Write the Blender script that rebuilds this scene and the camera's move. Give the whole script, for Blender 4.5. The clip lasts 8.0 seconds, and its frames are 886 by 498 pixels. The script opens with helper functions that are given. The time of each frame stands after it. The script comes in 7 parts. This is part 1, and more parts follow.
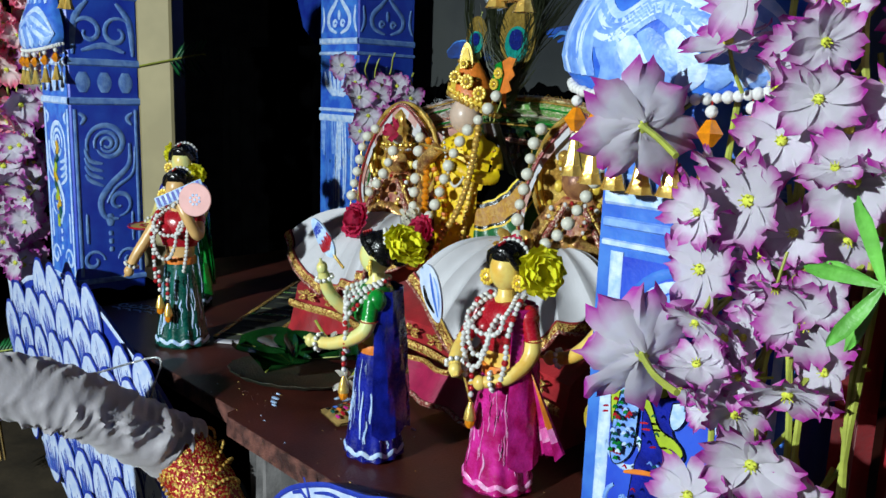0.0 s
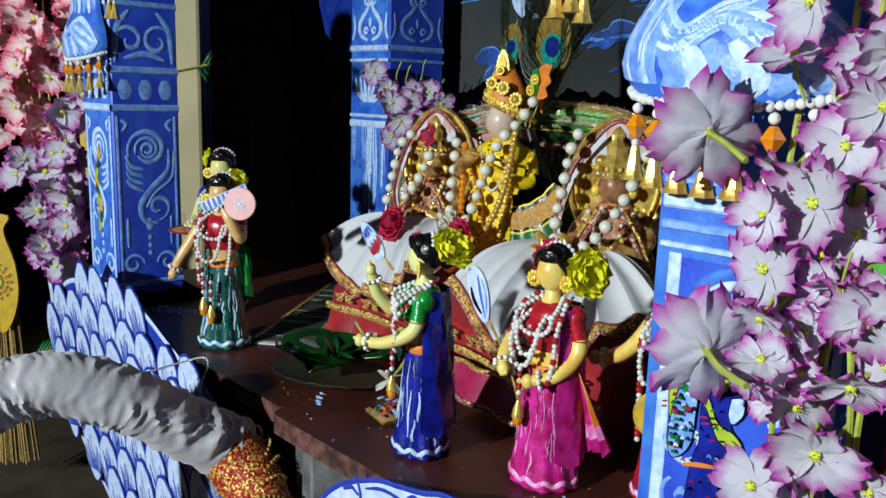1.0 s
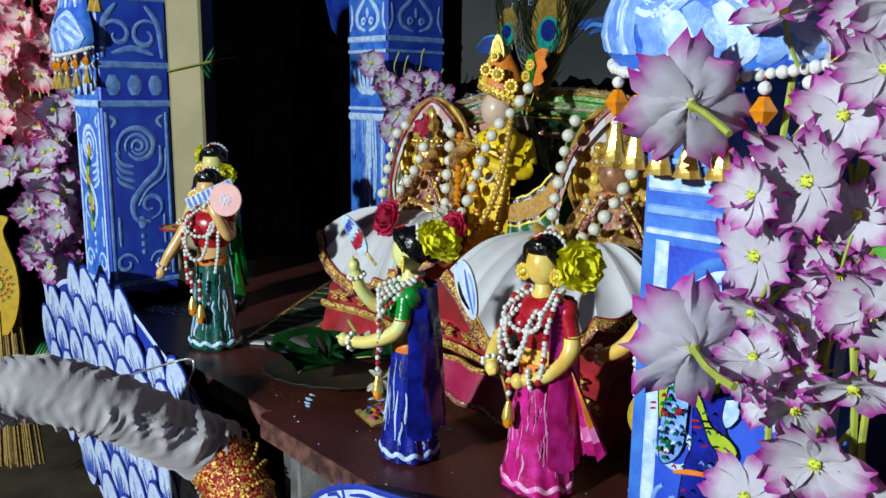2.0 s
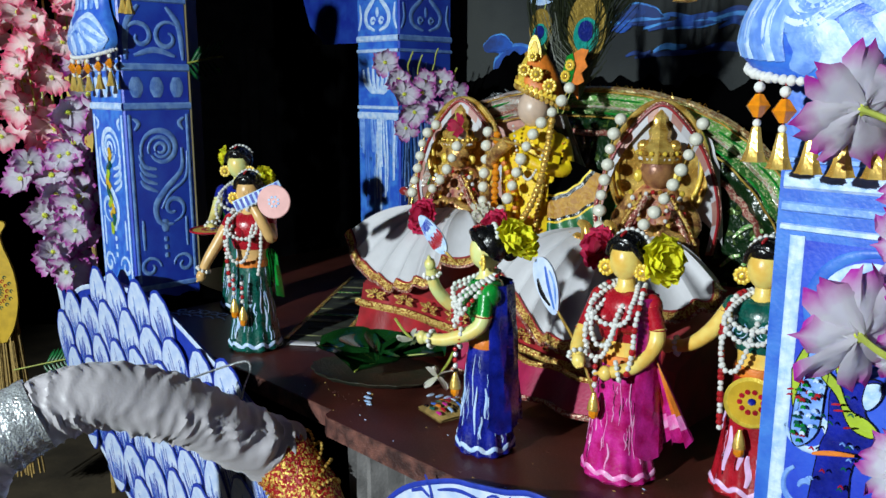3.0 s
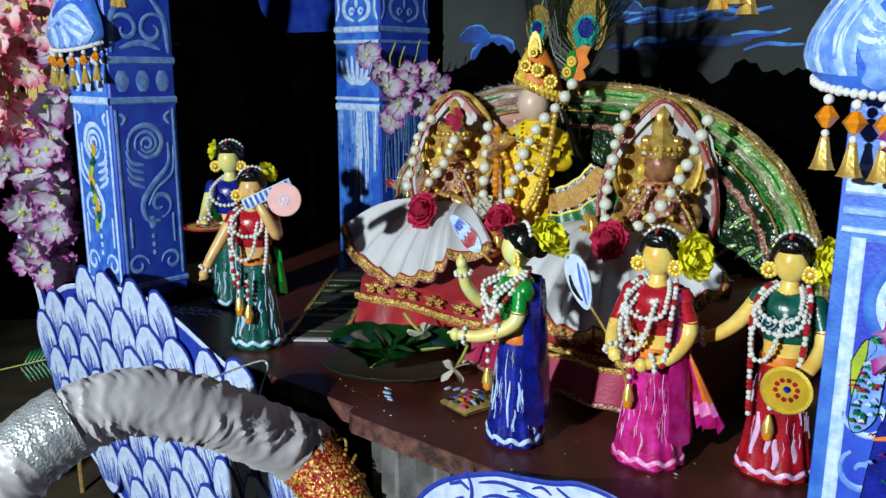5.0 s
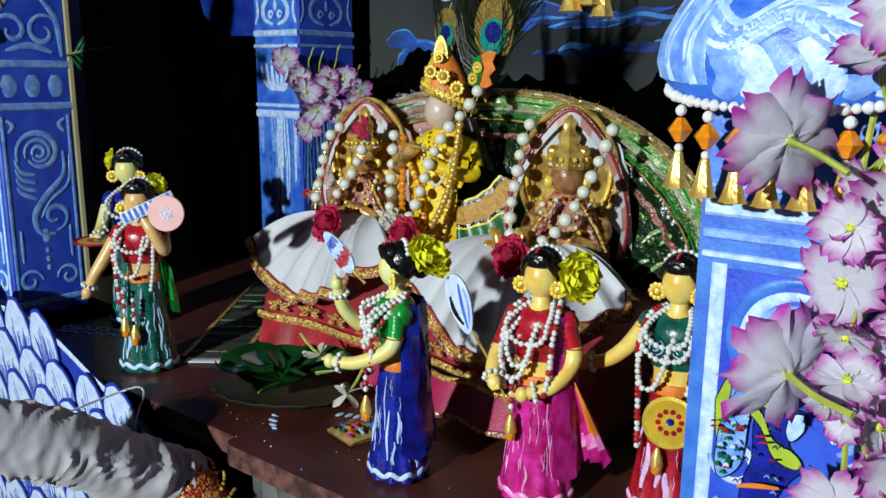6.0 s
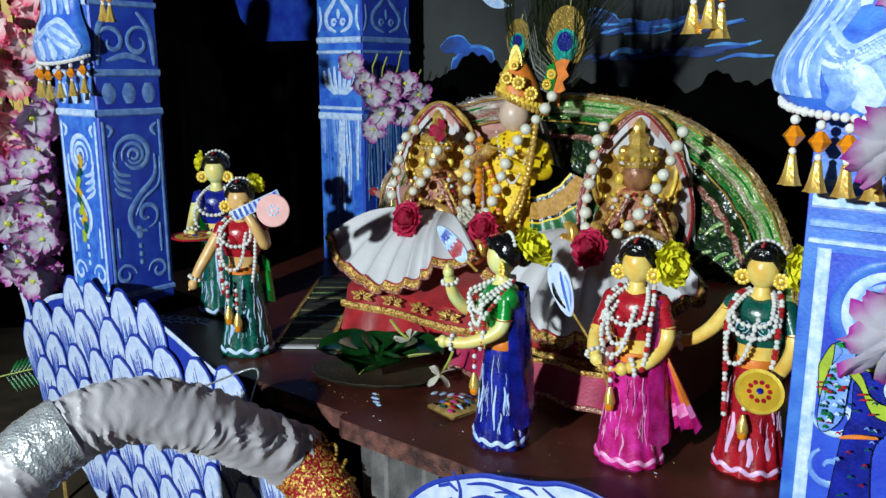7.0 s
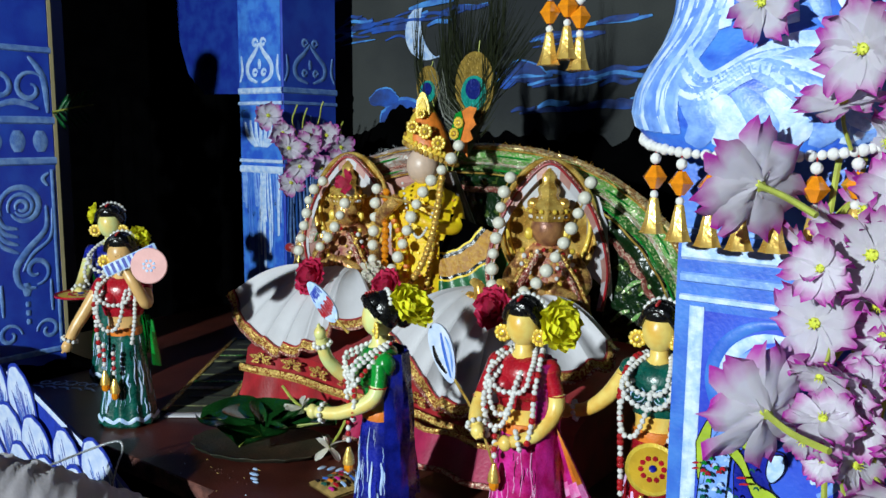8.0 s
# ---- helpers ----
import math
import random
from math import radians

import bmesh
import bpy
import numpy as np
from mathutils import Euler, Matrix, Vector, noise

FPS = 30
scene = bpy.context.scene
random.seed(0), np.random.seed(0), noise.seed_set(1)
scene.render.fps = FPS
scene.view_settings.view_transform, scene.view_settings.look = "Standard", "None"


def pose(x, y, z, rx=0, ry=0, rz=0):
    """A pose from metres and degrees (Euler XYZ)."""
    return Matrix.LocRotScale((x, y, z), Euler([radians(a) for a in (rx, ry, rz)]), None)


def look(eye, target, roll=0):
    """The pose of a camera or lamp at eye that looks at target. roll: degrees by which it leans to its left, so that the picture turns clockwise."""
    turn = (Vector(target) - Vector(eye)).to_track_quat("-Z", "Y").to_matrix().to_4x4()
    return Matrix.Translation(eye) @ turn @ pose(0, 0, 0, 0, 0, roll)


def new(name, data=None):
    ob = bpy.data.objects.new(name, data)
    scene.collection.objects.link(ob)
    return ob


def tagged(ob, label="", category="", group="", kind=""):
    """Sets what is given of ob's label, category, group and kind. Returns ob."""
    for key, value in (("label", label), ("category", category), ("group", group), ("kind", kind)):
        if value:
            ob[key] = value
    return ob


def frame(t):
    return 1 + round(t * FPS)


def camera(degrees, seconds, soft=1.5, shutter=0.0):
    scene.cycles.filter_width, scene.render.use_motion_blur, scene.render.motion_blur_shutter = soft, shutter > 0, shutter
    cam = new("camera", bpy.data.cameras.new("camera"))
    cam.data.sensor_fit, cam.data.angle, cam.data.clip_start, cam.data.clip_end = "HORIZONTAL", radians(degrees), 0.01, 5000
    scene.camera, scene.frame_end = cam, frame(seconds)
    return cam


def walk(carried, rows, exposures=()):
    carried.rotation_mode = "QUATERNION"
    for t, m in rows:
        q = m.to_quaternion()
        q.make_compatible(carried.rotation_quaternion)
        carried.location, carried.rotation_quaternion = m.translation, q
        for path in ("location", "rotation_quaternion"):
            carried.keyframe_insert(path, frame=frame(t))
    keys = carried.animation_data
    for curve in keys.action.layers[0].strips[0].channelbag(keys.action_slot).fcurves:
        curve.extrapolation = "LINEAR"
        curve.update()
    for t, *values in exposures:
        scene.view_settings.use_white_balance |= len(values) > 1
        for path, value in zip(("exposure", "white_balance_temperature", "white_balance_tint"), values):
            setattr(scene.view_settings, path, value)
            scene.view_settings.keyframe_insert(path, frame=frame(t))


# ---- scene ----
cam = camera(57.1, 8.0)
PATH = [
    (0, (0.016, 0.004, 0.315), (-0.016, 1.967, -0.069), 2.0),
    (0.5, (-0.086, -0.061, 0.326), (-0.103, 1.901, -0.062), 2.0),
    (1, (-0.013, -0.016, 0.316), (-0.075, 1.947, -0.058), 1.8),
    (1.5, (0.057, 0.042, 0.303), (-0.031, 2.004, -0.072), 1.3),
    (2, (0.013, 0.02, 0.307), (-0.095, 1.98, -0.076), 0.7),
    (2.2, (-0.026, -0.007, 0.31), (-0.15, 1.952, -0.076), 0.2),
    (3.3, (-0.092, 0.018, 0.313), (-0.052, 1.979, -0.081), 0.2),
    (3.5, (-0.063, 0.037, 0.314), (-0.026, 1.999, -0.073), 0.2),
    (4, (-0.076, 0.063, 0.309), (0.016, 2.021, -0.084), 0.0),
    (4.2, (-0.095, 0.045, 0.314), (-0.021, 2.003, -0.085), 0.0),
    (5.3, (-0.188, -0.004, 0.329), (0.025, 1.935, -0.113), 0.3),
    (5.4, (-0.16, 0.005, 0.327), (0.056, 1.944, -0.112), 0.3),
    (5.5, (-0.135, 0.009, 0.325), (0.048, 1.953, -0.106), 0.4),
    (6, (-0.092, 0.04, 0.329), (0.15, 1.98, -0.094), 0.5),
    (6.5, (-0.119, 0.014, 0.334), (0.096, 1.956, -0.091), 0.3),
    (7, (-0.188, -0.024, 0.34), (0.045, 1.915, -0.09), 0.1),
    (7.5, (-0.167, -0.004, 0.339), (0.147, 1.934, -0.041), 0.1),
    (8, (-0.094, 0.031, 0.324), (0.195, 1.989, 0.041), 0.5),
]
walk(cam, [(t, look(eye, target, roll)) for t, eye, target, roll in PATH])

# ---- light: one floodlight in front of the stage, a dim room ----
world = bpy.data.worlds.new("room_air")
scene.world = world
world.use_nodes = True
world.node_tree.nodes["Background"].inputs[0].default_value = (0.9, 0.85, 0.8, 1)
world.node_tree.nodes["Background"].inputs[1].default_value = 0.012
scene.view_settings.exposure = 0.42


def lamp(name, eye, target, power, cone, radius, colour):
    data = bpy.data.lights.new(name, "SPOT")
    data.energy, data.spot_size, data.spot_blend, data.shadow_soft_size, data.color = power, radians(cone), 0.4, radius, colour
    ob = new(name, data)
    ob.matrix_world = look(eye, target)
    return ob


lamp("floodlight", (-1.479, -0.814, 0.74), (-0.08, 0.95, 0.13), 205, 78, 0.03, (0.86, 0.98, 1.0))

# stage frame: x along the front edge, y into the stage, z up from the board
ST = pose(-0.198, 0.735, 0, 0, 0, -45.3)


# ---- materials ----
def mat(name, col, rough=0.5, metal=0.0, dark=0.75, scale=60.0, bump=0.15, col2=None, fine=400.0, coat=0.0, sub=0.0, island=0.0, sheen=0.0):
    m = bpy.data.materials.new(name)
    m.use_nodes = True
    nt = m.node_tree
    N, Lk = nt.nodes, nt.links
    b = N["Principled BSDF"]
    co = N.new("ShaderNodeTexCoord")
    n1, n2 = N.new("ShaderNodeTexNoise"), N.new("ShaderNodeTexNoise")
    n1.inputs["Scale"].default_value, n2.inputs["Scale"].default_value = scale, fine
    n1.inputs["Detail"].default_value = 5
    Lk.new(co.outputs["Object"], n1.inputs["Vector"])
    Lk.new(co.outputs["Object"], n2.inputs["Vector"])
    mx = N.new("ShaderNodeMix")
    mx.data_type = "RGBA"
    ramp = N.new("ShaderNodeValToRGB")
    ramp.color_ramp.elements[0].position, ramp.color_ramp.elements[1].position = 0.38, 0.62
    Lk.new(n1.outputs["Fac"], ramp.inputs[0])
    Lk.new(ramp.outputs[0], mx.inputs[0])
    c2 = col2 if col2 else [c * dark for c in col]
    mx.inputs[6].default_value, mx.inputs[7].default_value = (*col, 1), (*c2, 1)
    out = mx.outputs[2]
    if island:
        geo = N.new("ShaderNodeNewGeometry")
        hsv = N.new("ShaderNodeHueSaturation")
        mp = N.new("ShaderNodeMapRange")
        mp.inputs[3].default_value, mp.inputs[4].default_value = 1 - island, 1 + island
        Lk.new(geo.outputs["Random Per Island"], mp.inputs[0])
        Lk.new(mp.outputs[0], hsv.inputs["Value"])
        Lk.new(out, hsv.inputs["Color"])
        out = hsv.outputs[0]
    Lk.new(out, b.inputs["Base Color"])
    rr = N.new("ShaderNodeMapRange")
    rr.inputs[3].default_value, rr.inputs[4].default_value = max(rough - 0.12, 0.03), min(rough + 0.12, 1)
    Lk.new(n2.outputs["Fac"], rr.inputs[0])
    Lk.new(rr.outputs[0], b.inputs["Roughness"])
    b.inputs["Metallic"].default_value = metal
    b.inputs["Coat Weight"].default_value = coat
    b.inputs["Sheen Weight"].default_value = sheen
    if sub:
        b.inputs["Subsurface Weight"].default_value = sub
        b.inputs["Subsurface Radius"].default_value = (0.004, 0.002, 0.002)
    if bump:
        bp = N.new("ShaderNodeBump")
        bp.inputs["Strength"].default_value, bp.inputs["Distance"].default_value = bump, 0.002
        add = N.new("ShaderNodeMath")
        Lk.new(n1.outputs["Fac"], add.inputs[0])
        Lk.new(n2.outputs["Fac"], add.inputs[1])
        Lk.new(add.outputs[0], bp.inputs["Height"])
        Lk.new(bp.outputs[0], b.inputs["Normal"])
    return m


def sequin(name, cloth, spark, size, share=0.5, cloth_metal=0.0):
    """Cloth set with small glittering plates, each with its own tilt."""
    m = bpy.data.materials.new(name)
    m.use_nodes = True
    N, Lk = m.node_tree.nodes, m.node_tree.links
    b = N["Principled BSDF"]
    co, vo = N.new("ShaderNodeTexCoord"), N.new("ShaderNodeTexVoronoi")
    vo.inputs["Scale"].default_value = size
    Lk.new(co.outputs["Object"], vo.inputs["Vector"])
    sep = N.new("ShaderNodeSeparateColor")
    Lk.new(vo.outputs["Color"], sep.inputs[0])
    gt = N.new("ShaderNodeMath")
    gt.operation = "LESS_THAN"
    gt.inputs[1].default_value = share
    Lk.new(sep.outputs[0], gt.inputs[0])
    mx = N.new("ShaderNodeMix")
    mx.data_type = "RGBA"
    mx.inputs[6].default_value, mx.inputs[7].default_value = (*cloth, 1), (*spark, 1)
    Lk.new(gt.outputs[0], mx.inputs[0])
    Lk.new(mx.outputs[2], b.inputs["Base Color"])
    mp = N.new("ShaderNodeMapRange")
    mp.inputs[3].default_value, mp.inputs[4].default_value = cloth_metal * 0.4, 0.4
    Lk.new(gt.outputs[0], mp.inputs[0])
    Lk.new(mp.outputs[0], b.inputs["Metallic"])
    b.inputs["Roughness"].default_value = 0.27
    bp = N.new("ShaderNodeBump")
    bp.inputs["Strength"].default_value, bp.inputs["Distance"].default_value = 0.9, 0.003
    Lk.new(sep.outputs[1], bp.inputs["Height"])
    n2 = N.new("ShaderNodeTexNoise")
    n2.inputs["Scale"].default_value = size * 0.7
    Lk.new(co.outputs["Object"], n2.inputs["Vector"])
    b2 = N.new("ShaderNodeBump")
    b2.inputs["Strength"].default_value, b2.inputs["Distance"].default_value = 0.7, 0.004
    Lk.new(n2.outputs["Fac"], b2.inputs["Height"])
    Lk.new(bp.outputs[0], b2.inputs["Normal"])
    Lk.new(b2.outputs[0], b.inputs["Normal"])
    return m


def petal_mat(name, base, rim, start=0.45):
    """Silk petals dyed from a pale base to a strong rim; 'tip' runs from 0 at the root to 1 at the rim."""
    m = bpy.data.materials.new(name)
    m.use_nodes = True
    N, Lk = m.node_tree.nodes, m.node_tree.links
    b = N["Principled BSDF"]
    at, ramp, nz, co = N.new("ShaderNodeAttribute"), N.new("ShaderNodeValToRGB"), N.new("ShaderNodeTexNoise"), N.new("ShaderNodeTexCoord")
    at.attribute_name = "tip"
    nz.inputs["Scale"].default_value = 180
    Lk.new(co.outputs["Object"], nz.inputs["Vector"])
    ad = N.new("ShaderNodeMath")
    ad.operation = "MULTIPLY_ADD"
    ad.inputs[1].default_value, ad.inputs[2].default_value = 0.22, -0.11
    Lk.new(nz.outputs["Fac"], ad.inputs[0])
    ad2 = N.new("ShaderNodeMath")
    Lk.new(at.outputs["Fac"], ad2.inputs[0])
    Lk.new(ad.outputs[0], ad2.inputs[1])
    Lk.new(ad2.outputs[0], ramp.inputs[0])
    e = ramp.color_ramp.elements
    e[0].position, e[0].color = start, (*base, 1)
    e[1].position, e[1].color = 0.97, (*rim, 1)
    oi, hsv, mp = N.new("ShaderNodeObjectInfo"), N.new("ShaderNodeHueSaturation"), N.new("ShaderNodeMapRange")
    mp.inputs[3].default_value, mp.inputs[4].default_value = 0.86, 1.08
    Lk.new(oi.outputs["Random"], mp.inputs[0])
    Lk.new(mp.outputs[0], hsv.inputs["Value"])
    Lk.new(ramp.outputs[0], hsv.inputs["Color"])
    Lk.new(hsv.outputs[0], b.inputs["Base Color"])
    b.inputs["Roughness"].default_value = 0.75
    b.inputs["Subsurface Weight"].default_value = 0.25
    b.inputs["Subsurface Radius"].default_value = (0.004, 0.003, 0.004)
    bp = N.new("ShaderNodeBump")
    bp.inputs["Strength"].default_value, bp.inputs["Distance"].default_value = 0.25, 0.001
    Lk.new(nz.outputs["Fac"], bp.inputs["Height"])
    Lk.new(bp.outputs[0], b.inputs["Normal"])
    tr, mx = N.new("ShaderNodeBsdfTranslucent"), N.new("ShaderNodeMixShader")
    Lk.new(hsv.outputs[0], tr.inputs["Color"])
    mx.inputs[0].default_value = 0.32
    Lk.new(b.outputs[0], mx.inputs[1])
    Lk.new(tr.outputs[0], mx.inputs[2])
    Lk.new(mx.outputs[0], N["Material Output"].inputs["Surface"])
    return m


BOARD = mat("maroon_board_paint", (0.078, 0.016, 0.010), 0.42, dark=0.5, scale=14, bump=0.12)
BOARD_EDGE = mat("worn_board_edge", (0.15, 0.055, 0.042), 0.6, col2=(0.030, 0.009, 0.008), scale=55, bump=0.5)
BLUE = mat("cobalt_paint", (0.016, 0.042, 0.46), 0.4, col2=(0.025, 0.085, 0.56), scale=25, bump=0.1)
BLUE_DEEP = mat("deep_blue_paint", (0.012, 0.022, 0.36), 0.4, scale=25, bump=0.1)
SKY = mat("sky_blue_paint", (0.022, 0.10, 0.50), 0.4, col2=(0.05, 0.18, 0.58), scale=45, bump=0.12)
LOTUS_BLUE = mat("lotus_blue_paint", (0.022, 0.09, 0.52), 0.4, col2=(0.05, 0.20, 0.64), scale=60, bump=0.15)
PALE = mat("pale_blue_stroke", (0.20, 0.36, 0.72), 0.45, col2=(0.10, 0.22, 0.62), scale=110, bump=0.25)
CHALK = mat("white_stroke", (0.54, 0.65, 0.82), 0.5, col2=(0.30, 0.46, 0.76), scale=130, bump=0.3)
FEATHER_WHITE = mat("feather_white_paint", (0.58, 0.64, 0.78), 0.5, col2=(0.40, 0.50, 0.74), scale=90, bump=0.15)
FEATHER_BLUE = mat("feather_blue_paint", (0.018, 0.045, 0.40), 0.45, scale=90, bump=0.1)
SATIN = mat("grey_white_satin", (0.43, 0.40, 0.43), 0.42, dark=0.88, scale=30, bump=0.1, sheen=0.3)
GREY_CLOTH = mat("grey_cotton", (0.16, 0.15, 0.15), 0.8, dark=0.5, scale=40, bump=0.3)
SILVER = mat("silver_foil", (0.62, 0.65, 0.68), 0.25, 0.5, scale=120, bump=0.8)
GOLD = mat("polished_brass", (0.90, 0.62, 0.16), 0.24, 0.55, col2=(0.52, 0.28, 0.05), scale=80, bump=0.15)
GOLD_PAINT = mat("gold_paint", (0.85, 0.60, 0.07), 0.35, 0.1, scale=120, bump=0.3)
PEARL = mat("pearl", (0.70, 0.69, 0.67), 0.14, 0.0, dark=0.9, scale=200, bump=0.0, coat=0.6)
CREAM = mat("cream_bead", (0.72, 0.70, 0.60), 0.38, dark=0.88, scale=150, bump=0.1, coat=0.1)
AMBER = mat("amber_bead", (0.80, 0.26, 0.01), 0.12, dark=0.7, scale=200, bump=0.0, coat=0.8)
RED_BEAD = mat("red_bead", (0.42, 0.015, 0.02), 0.2, scale=200, bump=0.0, coat=0.5)
RED_CLOTH = mat("crimson_satin", (0.38, 0.011, 0.018), 0.45, dark=0.6, scale=35, bump=0.2, sheen=0.2)
MAGENTA_CLOTH = mat("magenta_border_cloth", (0.36, 0.012, 0.07), 0.5, scale=60, bump=0.2)
WHITE_CLOTH = mat("white_cotton", (0.56, 0.55, 0.58), 0.7, dark=0.92, scale=40, bump=0.12, fine=900)
PINK_CLOTH = mat("dusty_pink_veil", (0.50, 0.26, 0.22), 0.5, dark=0.8, scale=70, bump=0.3)
GOLD_BRAID = sequin("gold_braid", (0.30, 0.09, 0.02), (0.85, 0.58, 0.16), 620, 0.62, 0.4)
GOLD_SEQUIN = sequin("gold_sequin", (0.40, 0.20, 0.08), (0.90, 0.70, 0.36), 420, 0.55, 0.2)
GREEN_SEQUIN = sequin("green_tinsel", (0.17, 0.40, 0.10), (0.80, 0.84, 0.55), 480, 0.28, 0.0)
GREEN_MID = sequin("moss_tinsel", (0.035, 0.17, 0.03), (0.50, 0.62, 0.28), 480, 0.25, 0.0)
GREEN_DARK = sequin("bottle_green_brocade", (0.003, 0.018, 0.004), (0.06, 0.10, 0.02), 160, 0.10)
SILVER_SEQUIN = sequin("silver_pink_tinsel", (0.46, 0.30, 0.25), (0.80, 0.76, 0.70), 420, 0.5, 0.1)
PINK_BRAID = sequin("pink_braid", (0.30, 0.07, 0.06), (0.75, 0.50, 0.38), 620, 0.4, 0.2)
RED_BROCADE = sequin("red_gold_brocade", (0.33, 0.012, 0.012), (0.85, 0.52, 0.10), 560, 0.36, 0.1)
# near-black without specular: dark cloth and paint, also the sheets that stand for darkness
BLACK_MATTE = mat("black_matte", (0.0012, 0.0012, 0.0014), 1.0, dark=0.6, scale=20, bump=0.1)
BLACK_MATTE.node_tree.nodes["Principled BSDF"].inputs["Specular IOR Level"].default_value = 0.0
DARK_FLOOR = mat("dark_earth_floor", (0.075, 0.055, 0.032), 0.85, dark=0.5, scale=9, bump=0.4, fine=80)
# near-black colour stands for an unlit room
ROOM_WALL = mat("near_black_room_wall", (0.02, 0.02, 0.022), 0.9, dark=0.8, scale=6, bump=0.1)
CREAM_WALL = mat("cream_painted_post", (0.55, 0.46, 0.25), 0.6, dark=0.85, scale=8, bump=0.15)
YELLOW_PAINT = mat("yellow_paint", (0.62, 0.38, 0.02), 0.5, dark=0.8, scale=60, bump=0.15)
STRAW = mat("straw", (0.42, 0.27, 0.08), 0.75, dark=0.6, scale=120, bump=0.3, island=0.3)
LEAF = mat("silk_leaf", (0.16, 0.50, 0.08), 0.5, dark=0.7, scale=90, bump=0.2, island=0.2)
LEAF_GLOSS = mat("dark_glossy_leaf", (0.007, 0.050, 0.010), 0.16, dark=0.5, scale=40, bump=0.15, coat=0.3)
DISH_LEAF = mat("dried_leaf_dish", (0.008, 0.014, 0.005), 0.60, col2=(0.025, 0.018, 0.007), scale=60, bump=0.5)
STEM = mat("yellow_green_stem", (0.36, 0.40, 0.06), 0.55, dark=0.7, scale=90, bump=0.15)
POLLEN = mat("flower_eye", (0.62, 0.66, 0.06), 0.6, scale=300, bump=0.5)
SKIN = mat("yellow_clay_paint", (0.80, 0.62, 0.17), 0.33, col2=(0.72, 0.42, 0.07), scale=60, bump=0.08)
SKIN_PALE = mat("pale_green_clay_paint", (0.62, 0.66, 0.28), 0.33, col2=(0.74, 0.56, 0.16), scale=60, bump=0.08)
SKIN_TAN = mat("tan_clay_paint", (0.70, 0.42, 0.16), 0.35, dark=0.8, scale=60, bump=0.08)
HAIR = mat("black_gloss_paint", (0.006, 0.006, 0.007), 0.25, dark=0.5, scale=80, bump=0.3)
GREEN_PAINT = mat("emerald_gloss_paint", (0.005, 0.24, 0.03), 0.25, dark=0.6, scale=60, bump=0.15, coat=0.3)
TEAL_PAINT = mat("teal_gloss_paint", (0.004, 0.10, 0.075), 0.28, dark=0.5, scale=70, bump=0.15, coat=0.3)
NAVY_PAINT = mat("navy_gloss_paint", (0.008, 0.016, 0.29), 0.28, dark=0.5, scale=70, bump=0.15, coat=0.3)
RED_PAINT = mat("red_gloss_paint", (0.42, 0.010, 0.022), 0.27, dark=0.6, scale=60, bump=0.12, coat=0.3)
PINK_PAINT = mat("magenta_gloss_paint", (0.60, 0.025, 0.29), 0.28, col2=(0.38, 0.006, 0.11), scale=70, bump=0.15, coat=0.3)
ROSE_STROKE = mat("rose_pink_stroke", (0.74, 0.16, 0.46), 0.35, col2=(0.80, 0.42, 0.66), scale=120, bump=0.2)
LILAC = mat("lilac_stroke", (0.72, 0.45, 0.72), 0.4, dark=0.8, scale=120, bump=0.2)
ORANGE_PAINT = mat("orange_paint", (0.75, 0.20, 0.02), 0.45, dark=0.75, scale=120, bump=0.2)
LIME = mat("lime_paint", (0.34, 0.46, 0.02), 0.45, dark=0.75, scale=100, bump=0.15)
YELLOW_SILK = mat("yellow_silk", (0.88, 0.66, 0.01), 0.42, col2=(0.72, 0.44, 0.01), scale=60, bump=0.4)
BRONZE = mat("gilded_bronze", (0.78, 0.48, 0.14), 0.26, 0.45, col2=(0.25, 0.10, 0.04), scale=90, bump=0.4)
DARK_BRONZE = mat("dark_bronze", (0.20, 0.075, 0.045), 0.35, 0.2, col2=(0.42, 0.20, 0.08), scale=70, bump=0.2)
PALE_CLAY = mat("pale_clay_paint", (0.62, 0.46, 0.36), 0.35, dark=0.85, scale=60, bump=0.08)
MAROON_SILK = mat("maroon_silk", (0.24, 0.035, 0.03), 0.45, col2=(0.52, 0.26, 0.10), scale=110, bump=0.5)
BROWN_SILK = mat("dark_brown_silk", (0.022, 0.008, 0.005), 0.4, dark=0.4, scale=50, bump=0.3)
SKIRT_GOLD = mat("ochre_brocade", (0.48, 0.25, 0.012), 0.5, col2=(0.36, 0.15, 0.008), scale=260, bump=0.4)
GREEN_HEM = mat("deep_green_silk", (0.005, 0.12, 0.03), 0.35, dark=0.6, scale=70, bump=0.2)
MAT_DARK = mat("dark_woven_mat", (0.018, 0.022, 0.012), 0.9, dark=0.6, scale=120, bump=0.5)
MAT_LIGHT = mat("straw_green_weave", (0.17, 0.18, 0.08), 0.8, dark=0.5, scale=220, bump=0.6)
RIB = mat("feather_barb", (0.030, 0.038, 0.016), 0.45, dark=0.6, scale=200, bump=0.1, island=0.4)
EYE_GOLD = mat("feather_bronze", (0.40, 0.26, 0.05), 0.3, 0.5, dark=0.6, scale=200, bump=0.3)
EYE_TEAL = mat("feather_teal", (0.01, 0.36, 0.30), 0.3, 0.4, dark=0.7, scale=200, bump=0.3)
EYE_BLUE = mat("feather_blue", (0.008, 0.02, 0.22), 0.3, 0.4, dark=0.7, scale=200, bump=0.3)
NIGHT = mat("night_sky_paint", (0.034, 0.038, 0.037), 0.9, col2=(0.014, 0.017, 0.019), scale=5, bump=0.15)
CLOUD_BLUE = mat("cloud_blue_paint", (0.010, 0.08, 0.42), 0.7, col2=(0.012, 0.035, 0.16), scale=30, bump=0.1)
